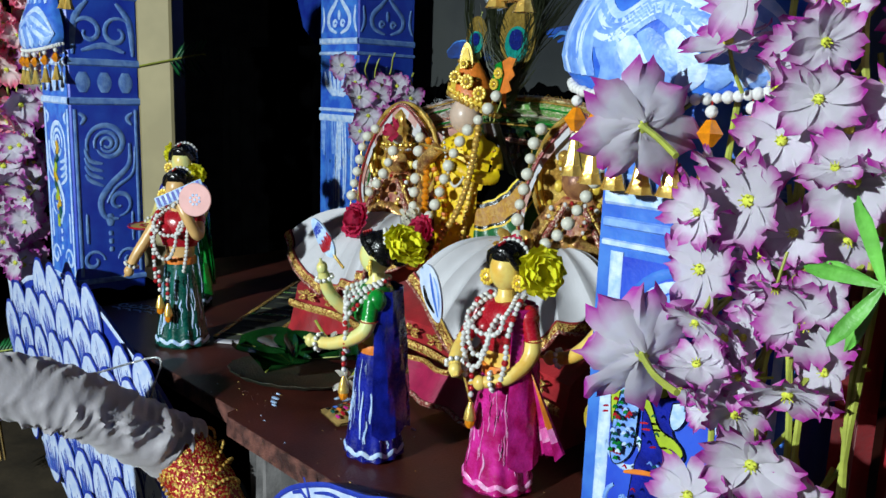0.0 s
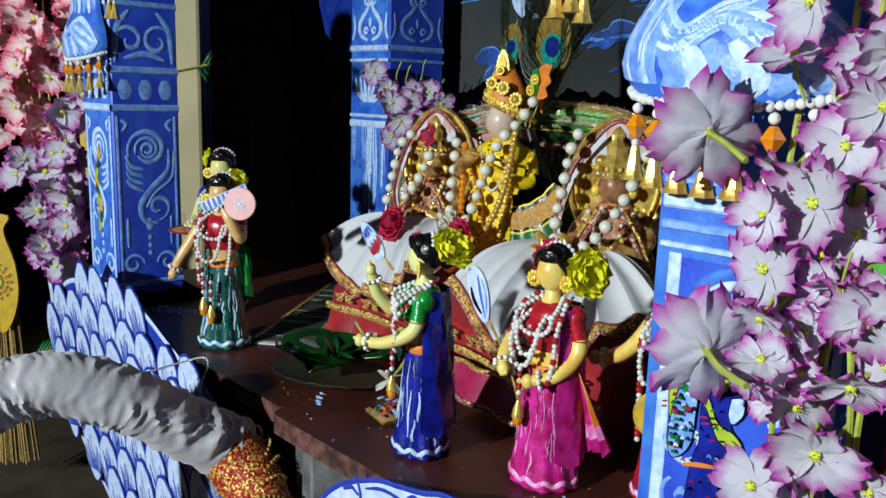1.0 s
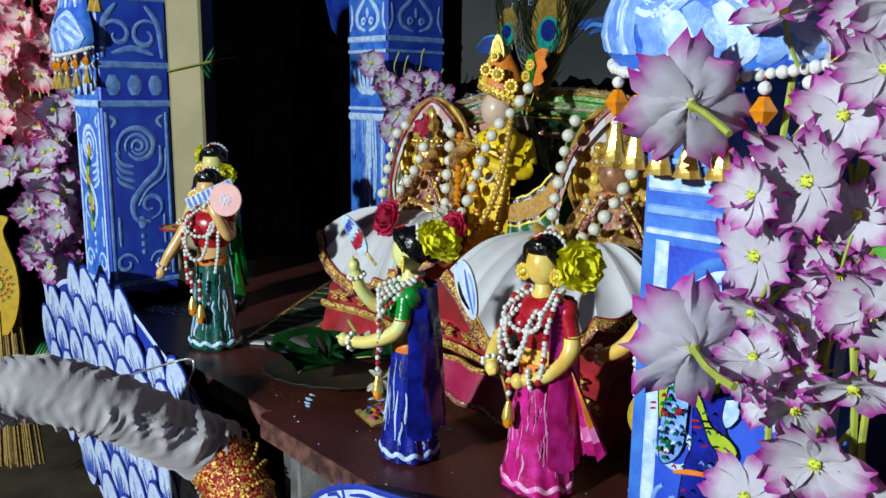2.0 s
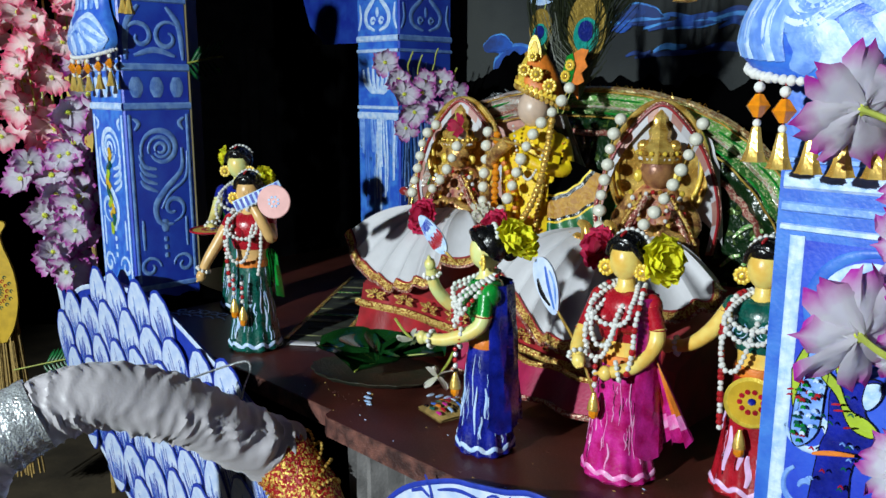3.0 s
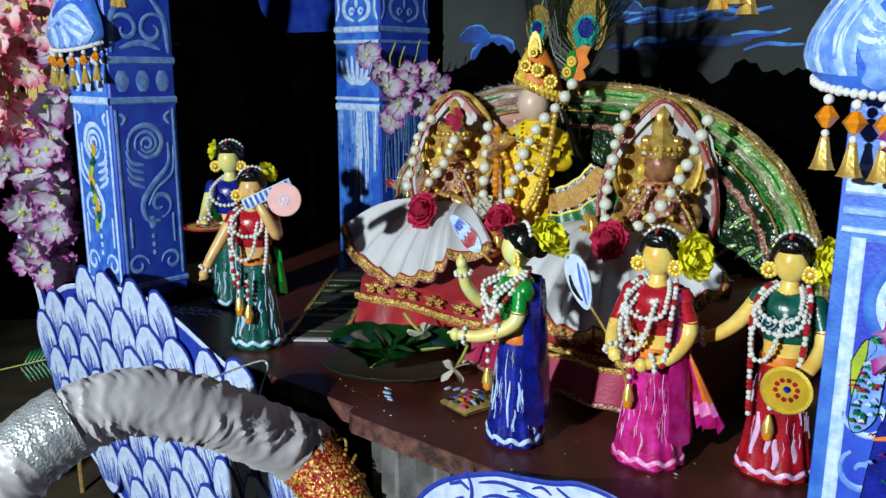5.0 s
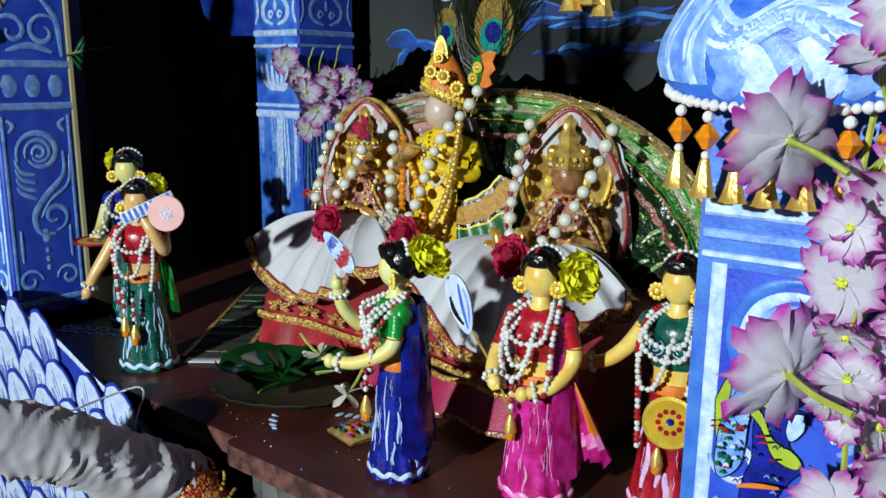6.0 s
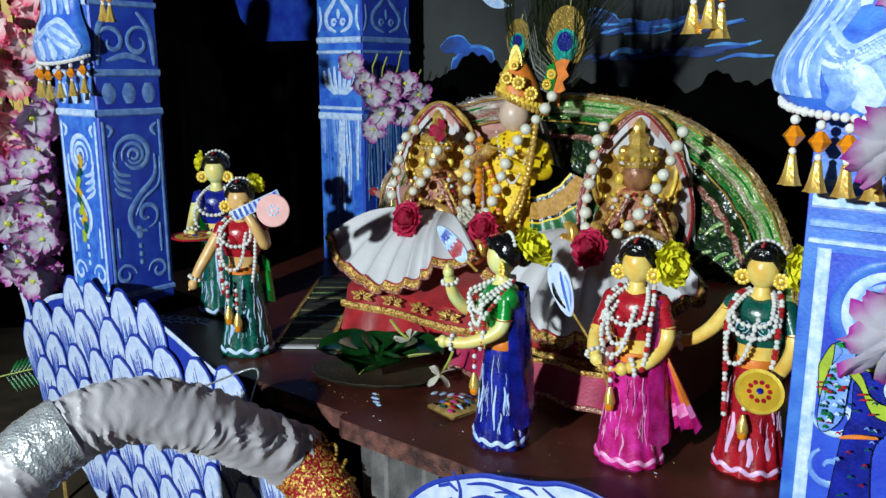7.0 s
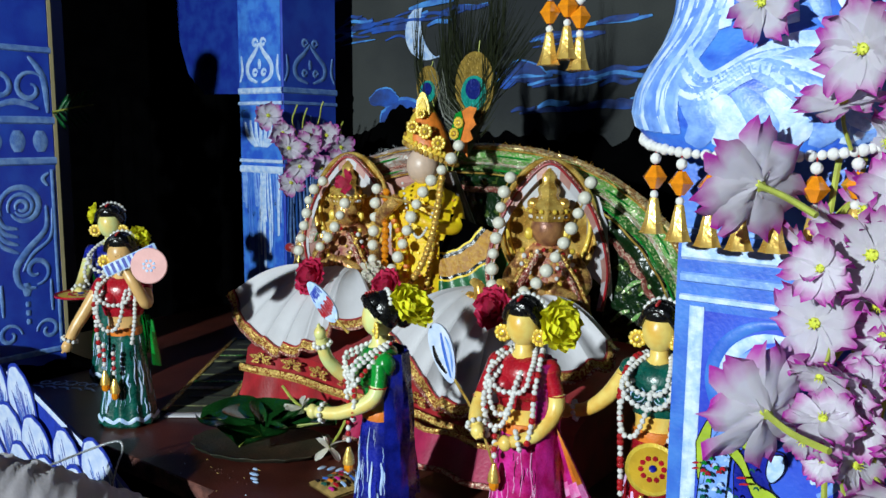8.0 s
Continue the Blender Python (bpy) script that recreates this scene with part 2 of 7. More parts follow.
CLOUD_PALE = mat("cloud_pale_paint", (0.07, 0.30, 0.72), 0.7, col2=(0.03, 0.12, 0.45), scale=40, bump=0.1)
PETAL_MAUVE = petal_mat("mauve_petal", (0.62, 0.58, 0.66), (0.46, 0.02, 0.36), 0.56)
PETAL_PINK = petal_mat("pink_petal", (0.82, 0.64, 0.64), (0.78, 0.07, 0.20), 0.46)
ROSE_RED = petal_mat("crimson_rose", (0.30, 0.005, 0.03), (0.62, 0.02, 0.10), 0.2)
ROSE_YELLOW = petal_mat("yellow_rose", (0.75, 0.68, 0.02), (0.90, 0.86, 0.03), 0.2)
BLOSSOM_WHITE = petal_mat("ivory_petal", (0.62, 0.58, 0.46), (0.76, 0.74, 0.68), 0.2)


# ---- building helpers ----
class Build:
    """Collects faces with their materials into one mesh."""

    def __init__(self):
        self.v, self.f, self.m, self.tip, self.mats = [], [], [], {}, []

    def slot(self, material):
        if material not in self.mats:
            self.mats.append(material)
        return self.mats.index(material)

    def grid(self, rows, material, close=False, pick=None, tips=None):
        """Rows of points joined by quads; pick(i, j) may give another material."""
        base, w = len(self.v), len(rows[0])
        for i, r in enumerate(rows):
            for j, p in enumerate(r):
                if tips:
                    self.tip[len(self.v)] = tips[i][j]
                self.v.append(tuple(p))
        s = self.slot(material)
        for i in range(len(rows) - 1):
            for j in range(w if close else w - 1):
                k = (j + 1) % w
                self.f.append((base + i * w + j, base + i * w + k, base + (i + 1) * w + k, base + (i + 1) * w + j))
                self.m.append(self.slot(pick(i, j)) if pick and pick(i, j) else s)

    def cap(self, ring, material):
        base = len(self.v)
        self.v += [tuple(p) for p in ring]
        self.f.append(tuple(range(base, base + len(ring))))
        self.m.append(self.slot(material))

    def lathe(self, profile, material, segs=20, at=(0, 0, 0), squash=(1, 1), wave=None, pick=None, m=None, caps=True):
        rows = []
        for i, (z, r) in enumerate(profile):
            row = []
            for j in range(segs):
                a = 2 * math.pi * j / segs
                k = r * (wave(a, z) if wave else 1)
                row.append((at[0] + k * math.cos(a) * squash[0], at[1] + k * math.sin(a) * squash[1], at[2] + z))
            rows.append([m @ Vector(p) for p in row] if m else row)
        self.grid(rows, material, True, pick)
        if caps:
            self.cap(rows[0][::-1], material)
            self.cap(rows[-1], material)

    def ball(self, c, r, material, u=10, v=7, m=None):
        rx, ry, rz = r if isinstance(r, (tuple, list)) else (r, r, r)
        rows = []
        for i in range(v + 1):
            t = math.pi * i / v
            k = max(math.sin(t), 0.02)
            row = [Vector((rx * k * math.cos(2 * math.pi * j / u), ry * k * math.sin(2 * math.pi * j / u), -rz * math.cos(t))) for j in range(u)]
            rows.append([tuple((m @ p if m else p) + Vector(c)) for p in row])
        self.grid(rows, material, True)

    def tube(self, pts, radii, material, segs=10, pick=None, wave=None):
        pts = [Vector(p) for p in pts]
        if not isinstance(radii, (list, tuple)):
            radii = [radii] * len(pts)
        rows, side = [], None
        for i, p in enumerate(pts):
            t = (pts[min(i + 1, len(pts) - 1)] - pts[max(i - 1, 0)]).normalized()
            if side is None:
                side = t.orthogonal().normalized()
            side = (side - t * side.dot(t)).normalized()
            up = t.cross(side)
            row = []
            for j in range(segs):
                a = 2 * math.pi * j / segs
                k = radii[i] * (wave(i, a) if wave else 1)
                row.append(p + side * math.cos(a) * k + up * math.sin(a) * k)
            rows.append(row)
        self.grid(rows, material, True, pick)
        self.cap(rows[0][::-1], material)
        self.cap(rows[-1], material)

    def box(self, lo, hi, material, ch=0.0):
        """A box with its edges cut off by ch."""
        (x0, y0, z0), (x1, y1, z1) = lo, hi
        c = ch

        def ring(z, i):
            return [(x0 + i + c, y0 + i, z), (x1 - i - c, y0 + i, z), (x1 - i, y0 + i + c, z), (x1 - i, y1 - i - c, z),
                    (x1 - i - c, y1 - i, z), (x0 + i + c, y1 - i, z), (x0 + i, y1 - i - c, z), (x0 + i, y0 + i + c, z)]
        rows = [ring(z0, c), ring(z0 + c, 0), ring(z1 - c, 0), ring(z1, c)] if c else [ring(z0, 0), ring(z1, 0)]
        self.grid(rows, material, True)
        self.cap(rows[0][::-1], material)
        self.cap(rows[-1], material)

    def plate(self, outline, y0, y1, material, edge=None):
        """An outline in x and z, made solid from y0 (front) to y1 (back)."""
        a = [(x, y0, z) for x, z in outline]
        b = [(x, y1, z) for x, z in outline]
        self.grid([a, b], edge or material, True)
        self.cap(a, material)
        self.cap(b[::-1], material)

    def stroke(self, pts, width, at, material, lift=0.0006, taper=True):
        """A brush stroke with body on a surface; at(x, y, h) gives the place."""
        n = len(pts)
        rows = []
        for i, (x, y) in enumerate(pts):
            x0, y0 = pts[max(i - 1, 0)]
            x1, y1 = pts[min(i + 1, n - 1)]
            dx, dy = x1 - x0, y1 - y0
            k = math.hypot(dx, dy) or 1
            w = width / 2 * ((0.35 + 0.65 * math.sin(math.pi * (i + 0.6) / (n + 0.2))) if taper else 1)
            ox, oy = -dy / k * w, dx / k * w
            rows.append([at(x + ox, y + oy, 0.0), at(x + ox * 0.6, y + oy * 0.6, lift), at(x - ox * 0.6, y - oy * 0.6, lift), at(x - ox, y - oy, 0.0)])
        self.grid(rows, material)

    def ob(self, name, parent=None, label="", smooth=True, m=None):
        me = bpy.data.meshes.new(name)
        me.from_pydata(self.v, [], self.f)
        for x in self.mats:
            me.materials.append(x)
        me.polygons.foreach_set("material_index", self.m)
        if self.tip:
            at = me.attributes.new("tip", "FLOAT", "POINT")
            at.data.foreach_set("value", [self.tip.get(i, 0.0) for i in range(len(self.v))])
        bm = bmesh.new()
        bm.from_mesh(me)
        bmesh.ops.remove_doubles(bm, verts=bm.verts, dist=1e-6)
        bmesh.ops.recalc_face_normals(bm, faces=bm.faces)
        bm.to_mesh(me)
        bm.free()
        if smooth:
            me.polygons.foreach_set("use_smooth", [True] * len(me.polygons))
            me.set_sharp_from_angle(angle=radians(38))
        o = new(name, me)
        if m is not None:
            o.matrix_basis = m
        if parent:
            o.parent = parent
        if label:
            o["label"] = label
        return o


def thing(name, m, label, category, group="", kind=""):
    e = new(name)
    e.empty_display_size = 0.02
    e.matrix_world = m
    return tagged(e, label, category, group, kind)


def mesh_of(b, name, smooth=True):
    o = b.ob(name, smooth=smooth)
    me = o.data
    bpy.data.objects.remove(o)
    return me


def share(src, name, parent, m, label=""):
    o = new(name, src)
    o.parent = parent
    o.matrix_basis = m
    if label:
        o["label"] = label
    return o


def spline(pts, n=8):
    """A smooth line through the points."""
    out, P = [], [tuple(p) for p in pts]
    for i in range(len(P) - 1):
        a, b, c, d = P[max(i - 1, 0)], P[i], P[i + 1], P[min(i + 2, len(P) - 1)]
        for k in range(n):
            t = k / n
            out.append(tuple(0.5 * (2 * b[q] + (c[q] - a[q]) * t + (2 * a[q] - 5 * b[q] + 4 * c[q] - d[q]) * t * t + (3 * b[q] - a[q] - 3 * c[q] + d[q]) * t ** 3) for q in range(len(b))))
    return out + [P[-1]]


def spiral(cx, cy, r0, r1, a0, a1, n=22):
    return [(cx + (r0 + (r1 - r0) * i / n) * math.cos(radians(a0 + (a1 - a0) * i / n)), cy + (r0 + (r1 - r0) * i / n) * math.sin(radians(a0 + (a1 - a0) * i / n))) for i in range(n + 1)]


def even(pts, gap):
    """Points at even gaps along a line."""
    P = [Vector(p) for p in spline(pts, 12)]
    out, left = [P[0]], gap
    for a, b in zip(P, P[1:]):
        d = (b - a).length
        while d >= left and d > 0:
            a = a + (b - a) * (left / d)
            out.append(a)
            d = (b - a).length
            left = gap
        left -= d
    return out


def inside(p, poly):
    c = False
    for (x0, y0), (x1, y1) in zip(poly, poly[1:] + poly[:1]):
        if (y0 > p[1]) != (y1 > p[1]) and p[0] < (x1 - x0) * (p[1] - y0) / (y1 - y0) + x0:
            c = not c
    return c


rng = random.Random(7)

# ---- setting: floor, room, stage board, backdrop ----
b = Build()
b.box((-4, -3, -0.60), (4, 4, -0.55), DARK_FLOOR)
tagged(b.ob("floor"), "dark trodden earth floor under the stage", "floor", kind="structure")
# unseen walls and ceiling, added; the room's darkness is in their colour
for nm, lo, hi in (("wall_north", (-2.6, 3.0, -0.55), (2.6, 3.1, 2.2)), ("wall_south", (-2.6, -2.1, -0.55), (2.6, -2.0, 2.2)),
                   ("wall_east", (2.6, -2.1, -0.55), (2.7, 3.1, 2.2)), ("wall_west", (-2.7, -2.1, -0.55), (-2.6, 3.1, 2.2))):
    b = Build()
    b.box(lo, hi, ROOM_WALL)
    tagged(b.ob(nm), "added near-black wall closing the unseen room", "wall", kind="structure")
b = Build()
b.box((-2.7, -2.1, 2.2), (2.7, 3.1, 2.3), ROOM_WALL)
tagged(b.ob("ceiling"), "added near-black ceiling closing the unseen room", "ceiling", kind="structure")

board = thing("stage_board", ST, "dark maroon painted stage board with a chipped front edge", "stage")
b = Build()
out = [(-0.66, 0.014), (-0.012, 0.014), (-0.008, 0.004), (0.0, 0.0), (0.72, 0.0), (0.72, 0.72), (-0.66, 0.72)]
rim = [(x, y + 0.0015, 0.0) if y < 0.02 else (x, y, 0.0) for x, y in out]
b.cap(rim, BOARD)
line = []
for (x0, y0), (x1, y1) in zip(out, out[1:] + out[:1]):
    n = max(1, int(math.hypot(x1 - x0, y1 - y0) / 0.006)) if y0 < 0.02 and y1 < 0.02 else 1
    for i in range(n):
        line.append((x0 + (x1 - x0) * i / n, y0 + (y1 - y0) * i / n))
chip = [(x, y + (0.0022 * noise.noise(Vector((x * 90, y * 90, 0))) + 0.001 if y < 0.02 else 0)) for x, y in line]
b.grid([[(x, y + (0.002 if y < 0.02 else 0), 0.0) for x, y in chip], [(x, y, -0.0015) for x, y in chip], [(x, y, -0.019) for x, y in line]], BOARD_EDGE, True)
b.cap([(x, y, -0.019) for x, y in line][::-1], BOARD_EDGE)
b.ob("board", board)
# added recessed box; its black colour stands for the dark gap under the board
b = Build()
b.box((-0.6, 0.05, -0.55), (0.68, 0.70, -0.019), BLACK_MATTE, 0.004)
b.ob("base", board, "added black base box filling the dark gap under the board")
b = Build()
for x, y, w in [(-0.012, 0.062, 0.006), (-0.004, 0.055, 0.005), (0.003, 0.051, 0.004), (-0.02, 0.07, 0.0035)]:
    b.lathe([(0.0002, w), (0.0010, w * 0.7), (0.0012, w * 0.1)], CHALK, 10, (x, y, 0), (1, 0.55))
for x, y, w in [(0.118, 0.118, 0.006), (0.135, 0.12, 0.003), (0.098, 0.12, 0.003)]:
    b.lathe([(0.0002, w), (0.0010, w * 0.7), (0.0012, w * 0.1)], CHALK, 10, (x, y, 0), (1.3, 0.6))
for i in range(6):
    b.lathe([(0.0002, 0.005), (0.0010, 0.0035), (0.0012, 0.0006)], CHALK, 10, (0.028 + i * 0.0085, 0.112 + 0.008 * math.sin(i * 0.6), 0), (0.55, 1.2))
flat = lambda x, y, h: (x, y, 0.0004 + h)
for k in range(5):
    b.stroke(spiral(-0.445 + k * 0.015, 0.086 + k * 0.007, 0.002, 0.011, k * 70, k * 70 + 400), 0.003, flat, CHALK)
    b.stroke([(-0.445 + k * 0.016, 0.068 + k * 0.008), (-0.436 + k * 0.016, 0.073 + k * 0.008), (-0.424 + k * 0.016, 0.070 + k * 0.008)], 0.004, flat, CHALK)
tagged(b.ob("painted_floor_pattern", board, "white rice-paste dots and scrolls"), kind="stuff")
b = Build()
gf = random.Random(77)
for k in range(60):
    w = gf.uniform(0.0004, 0.0010)
    b.lathe([(0.0001, w), (0.0005, w * 0.6), (0.0006, w * 0.1)], (CHALK, STRAW, BOARD_EDGE)[k % 3], 6, (gf.uniform(-0.10, 0.30), 0.008 + 0.13 * gf.random() ** 1.5, 0.0002), (gf.uniform(0.8, 2.2), 0.8))
tagged(b.ob("fleck", board, "small scattered pale, straw and brown flecks"), kind="stuff")
b = Build()
for i in range(22):
    x, y = rng.uniform(-0.14, 0.02), rng.uniform(0.035, 0.06)
    b.ball((x, y, 0.0003), rng.uniform(0.0003, 0.0007), BOARD_EDGE, 5, 3)
tagged(b.ob("flaking", board, "scattered paint flakes"), kind="stuff")

back = thing("backdrop", ST, "painted night sky backdrop with blue clouds and a crescent", "backdrop", kind="structure")
b = Build()
b.box((-0.56, 0.655, 0.10), (1.1, 0.672, 0.95), NIGHT)
b.ob("canvas", back)
b = Build()
wall_at = lambda x, z, h: (x, 0.6545 - h, z)


def cloud(b, x, z, w, hgt, seed):
    """A heap of round puffs with pale upper rims, on a flat streaked foot."""
    r = random.Random(seed)
    n = 6
    for i in range(n):
        t = (i + 0.5) / n
        px, pr = x + w * (t - 0.5), hgt * (0.35 + 0.45 * math.sin(math.pi * t)) * r.uniform(0.8, 1.15)
        pz = z + hgt * 0.45 * math.sin(math.pi * t) * r.uniform(0.6, 1.1)
        for k, mt, up, sc, h in ((0, CLOUD_PALE, 0.05, 1.04, 0.0012), (1, CLOUD_BLUE, -0.04, 0.98, 0.0015)):
            ring = [(px + pr * sc * 1.15 * math.cos(a) * (1 + 0.08 * math.sin(5 * a + seed + i)), pz + pr * (up + sc * 0.85 * math.sin(a))) for a in [2 * math.pi * q / 18 for q in range(18)]]
            b.cap([wall_at(p, q, h + 0.0001 * i) for p, q in ring], mt)
    b.stroke(spline([(x - w * 0.62, z - hgt * 0.1), (x, z - hgt * 0.18), (x + w * 0.62, z - hgt * 0.08)], 6), hgt * 0.35, wall_at, CLOUD_BLUE, 0.0026)


for i, (x, z, w, hg) in enumerate([(-0.363, 0.376, 0.050, 0.022), (-0.322, 0.330, 0.060, 0.045), (-0.085, 0.408, 0.070, 0.022), (0.42, 0.42, 0.16, 0.04)]):
    cloud(b, x, z, w, hg, i)
cg = random.Random(21)
for x0, z0, x1, z1, n in ((-0.462, 0.506, -0.166, 0.522, 16), (-0.470, 0.480, -0.313, 0.492, 9), (-0.150, 0.404, 0.000, 0.404, 14), (-0.014, 0.398, 0.110, 0.405, 9), (-0.03, 0.455, 0.09, 0.490, 8),
                          (0.05, 0.36, 0.16, 0.37, 6), (-0.12, 0.362, -0.02, 0.358, 5), (0.15, 0.45, 0.36, 0.47, 10), (-0.45, 0.56, 0.1, 0.58, 18)):
    for k in range(n):
        t, l = cg.random(), cg.uniform(0.018, 0.060)
        x, z = x0 + (x1 - x0) * t, z0 + (z1 - z0) * t + cg.gauss(0, 0.006)
        lay = 0.0008 + 0.0002 * k
        b.stroke(spline([(x - l, z - 0.004), (x - l * 0.3, z + cg.uniform(-0.002, 0.005)), (x + l * 0.4, z + cg.uniform(-0.003, 0.003)), (x + l, z + 0.003)], 5), cg.uniform(0.003, 0.010), lambda p, q, h: wall_at(p, q, h + lay), (CLOUD_BLUE, CLOUD_BLUE, CLOUD_PALE)[k % 3], 0.0006)
b.ob("cloud", back, "blue painted clouds with pale rims")
b = Build()
mo = spiral(-0.268, 0.487, 0.046, 0.046, 95, 300, 26)
mi = [(x + 0.030 * abs(math.sin(math.pi * i / 26)) ** 0.8 + 0.004, z + 0.010 * math.sin(math.pi * i / 26)) for i, (x, z) in enumerate(mo)]
b.grid([[wall_at(x, z, 0.0035) for x, z in mo], [wall_at(x, z, 0.0035) for x, z in mi]], CHALK)
b.grid([[wall_at(x, z, 0.0) for x, z in mo], [wall_at(x, z, 0.0035) for x, z in mo]], CHALK)
b.ob("crescent", back, "white crescent moon cut-out")
b = Build()
top = []
for k in range(400):
    x = -0.55 + 1.65 * k / 399
    top.append((x, 0.325 + 0.05 * noise.noise(Vector((x * 5, 3.1, 0))) + 0.025 * noise.noise(Vector((x * 19, 0.4, 0))) + 0.012 * noise.noise(Vector((x * 80, 1.4, 0)))))
b.grid([[wall_at(x, z, 0.0030) for x, z in top], [wall_at(x, 0.0, 0.0030) for x, z in top]], BLACK_MATTE)
b.ob("tree_line", back, "black painted tree line")
# added sheet: its black colour stands for the unlit space behind the stage
cur = thing("black_backing", ST, "added black sheet that stands for the darkness behind the stage", "curtain", kind="structure")
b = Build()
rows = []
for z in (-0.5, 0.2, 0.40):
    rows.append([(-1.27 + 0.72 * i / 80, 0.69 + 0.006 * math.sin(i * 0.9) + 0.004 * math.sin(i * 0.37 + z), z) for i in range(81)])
b.grid(rows, BLACK_MATTE)
b.grid([[(x, y + 0.004, z) for x, y, z in r] for r in rows], BLACK_MATTE)
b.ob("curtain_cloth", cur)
bl = thing("blue_panel", ST, "deep blue painted panel hung behind the stage", "panel", kind="structure")
b = Build()
b.plate([(-1.57, 0.426), (-1.15, 0.426), (-1.15, 1.1), (-1.74, 1.1), (-1.70, 0.60), (-1.66, 0.50)], 1.2, 1.212, BLUE)
b.ob("panel_board", bl)
post = Build()
post.box((-0.81, 2.10, -0.55), (-0.720, 2.20, 1.6), CREAM_WALL, 0.006)
tagged(post.ob("wall_post"), "cream painted wall post standing behind the stage", "post", kind="structure")
# added black sheet, so that the floodlit far wall stays dark
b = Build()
b.box((-2.55, 2.88, -0.55), (1.6, 2.90, 1.9), BLACK_MATTE)
tagged(b.ob("dark_hanging"), "added black sheet that keeps the far wall dark", "curtain", kind="structure")


# ---- pillars ----
def pillar(s0, s1, d0, d1, z1, label):
    e = thing("pillar", ST, label, "pillar", "stage pillars")
    b = Build()
    b.box((s0, d0, 0.0), (s1, d1, z1), BLUE, 0.0025)
    b.ob("shaft", e)
    w, k = s1 - s0, d1 - d0
    return e, (lambda x, z, h: (s0 + x * w, d0 - h - 0.0002, z)), (lambda x, z, h: (s1 + h + 0.0002, d0 + x * k, z)), w, k


def bar(b, f, z, hgt, m, x0=0.0, x1=1.0, lift=0.0018):
    b.grid([[f(x0, z, 0), f(x1, z, 0)], [f(x0, z + hgt * 0.2, lift), f(x1, z + hgt * 0.2, lift)], [f(x0, z + hgt * 0.8, lift), f(x1, z + hgt * 0.8, lift)], [f(x0, z + hgt, 0), f(x1, z + hgt, 0)]], m)


def scroll_panel(b, f, w, z0, z1, line, flip=False):
    """Painted scroll panel: a border, a large S scroll with curls, a bud, dots and two foot curls."""
    g = (lambda x, y, h: f((1 - x / w) if flip else x / w, y, h))
    h = z1 - z0
    for pts in ([(w * 0.07, z0), (w * 0.07, z1)], [(w * 0.93, z0), (w * 0.93, z1)]):
        b.stroke([(pts[0][0], pts[0][1] + (pts[1][1] - pts[0][1]) * i / 10) for i in range(11)], 0.005, g, line, taper=False)
    zc = z0 + h * 0.80
    for r, wd in ((0.30, 0.008), (0.19, 0.006), (0.09, 0.006)):
        b.stroke(spiral(w * 0.5, zc, w * r, w * r * 0.55, 200, -150), wd, g, line)
    b.stroke(spline([(w * 0.82, zc), (w * 0.80, zc - h * 0.13), (w * 0.55, zc - h * 0.24), (w * 0.38, zc - h * 0.34), (w * 0.42, zc - h * 0.44), (w * 0.62, zc - h * 0.46)], 6), 0.009, g, line)
    b.stroke(spline([(w * 0.90, zc - h * 0.02), (w * 0.86, zc - h * 0.18), (w * 0.60, zc - h * 0.27), (w * 0.46, zc - h * 0.36)], 6), 0.005, g, line)
    b.stroke(spiral(w * 0.64, zc - h * 0.36, w * 0.20, w * 0.05, -90, 300), 0.007, g, line)
    for i in range(4):
        b.stroke(spline([(w * 0.18, zc - h * (0.03 + 0.05 * i)), (w * 0.25, zc - h * (0.10 + 0.04 * i)), (w * 0.42, zc - h * (0.12 + 0.045 * i))], 4), 0.006, g, line)
    b.stroke([(w * 0.5, z0 + h * (0.30 + 0.015 * i)) for i in range(6)], 0.012, g, line)
    for i in range(3):
        b.stroke([(w * 0.5, z0 + h * (0.14 + 0.05 * i)), (w * 0.5, z0 + h * (0.155 + 0.05 * i)), (w * 0.5, z0 + h * (0.17 + 0.05 * i))], 0.007, g, line)
    for sgn in (-1, 1):
        b.stroke(spiral(w * (0.5 + sgn * 0.26), z0 + h * 0.09, w * 0.16, w * 0.04, 90 + sgn * 90, 90 + sgn * 90 - sgn * 420), 0.006, g, line)
        b.stroke([(w * (0.5 + sgn * 0.33), z0 + h * (0.2 + 0.03 * i)) for i in range(7)], 0.005, g, line)
        b.stroke(spline([(w * (0.5 + sgn * 0.38), z1 - h * 0.02), (w * (0.5 + sgn * 0.30), z1 - h * 0.05), (w * (0.5 + sgn * 0.36), z1 - h * 0.09)], 4), 0.006, g, line)


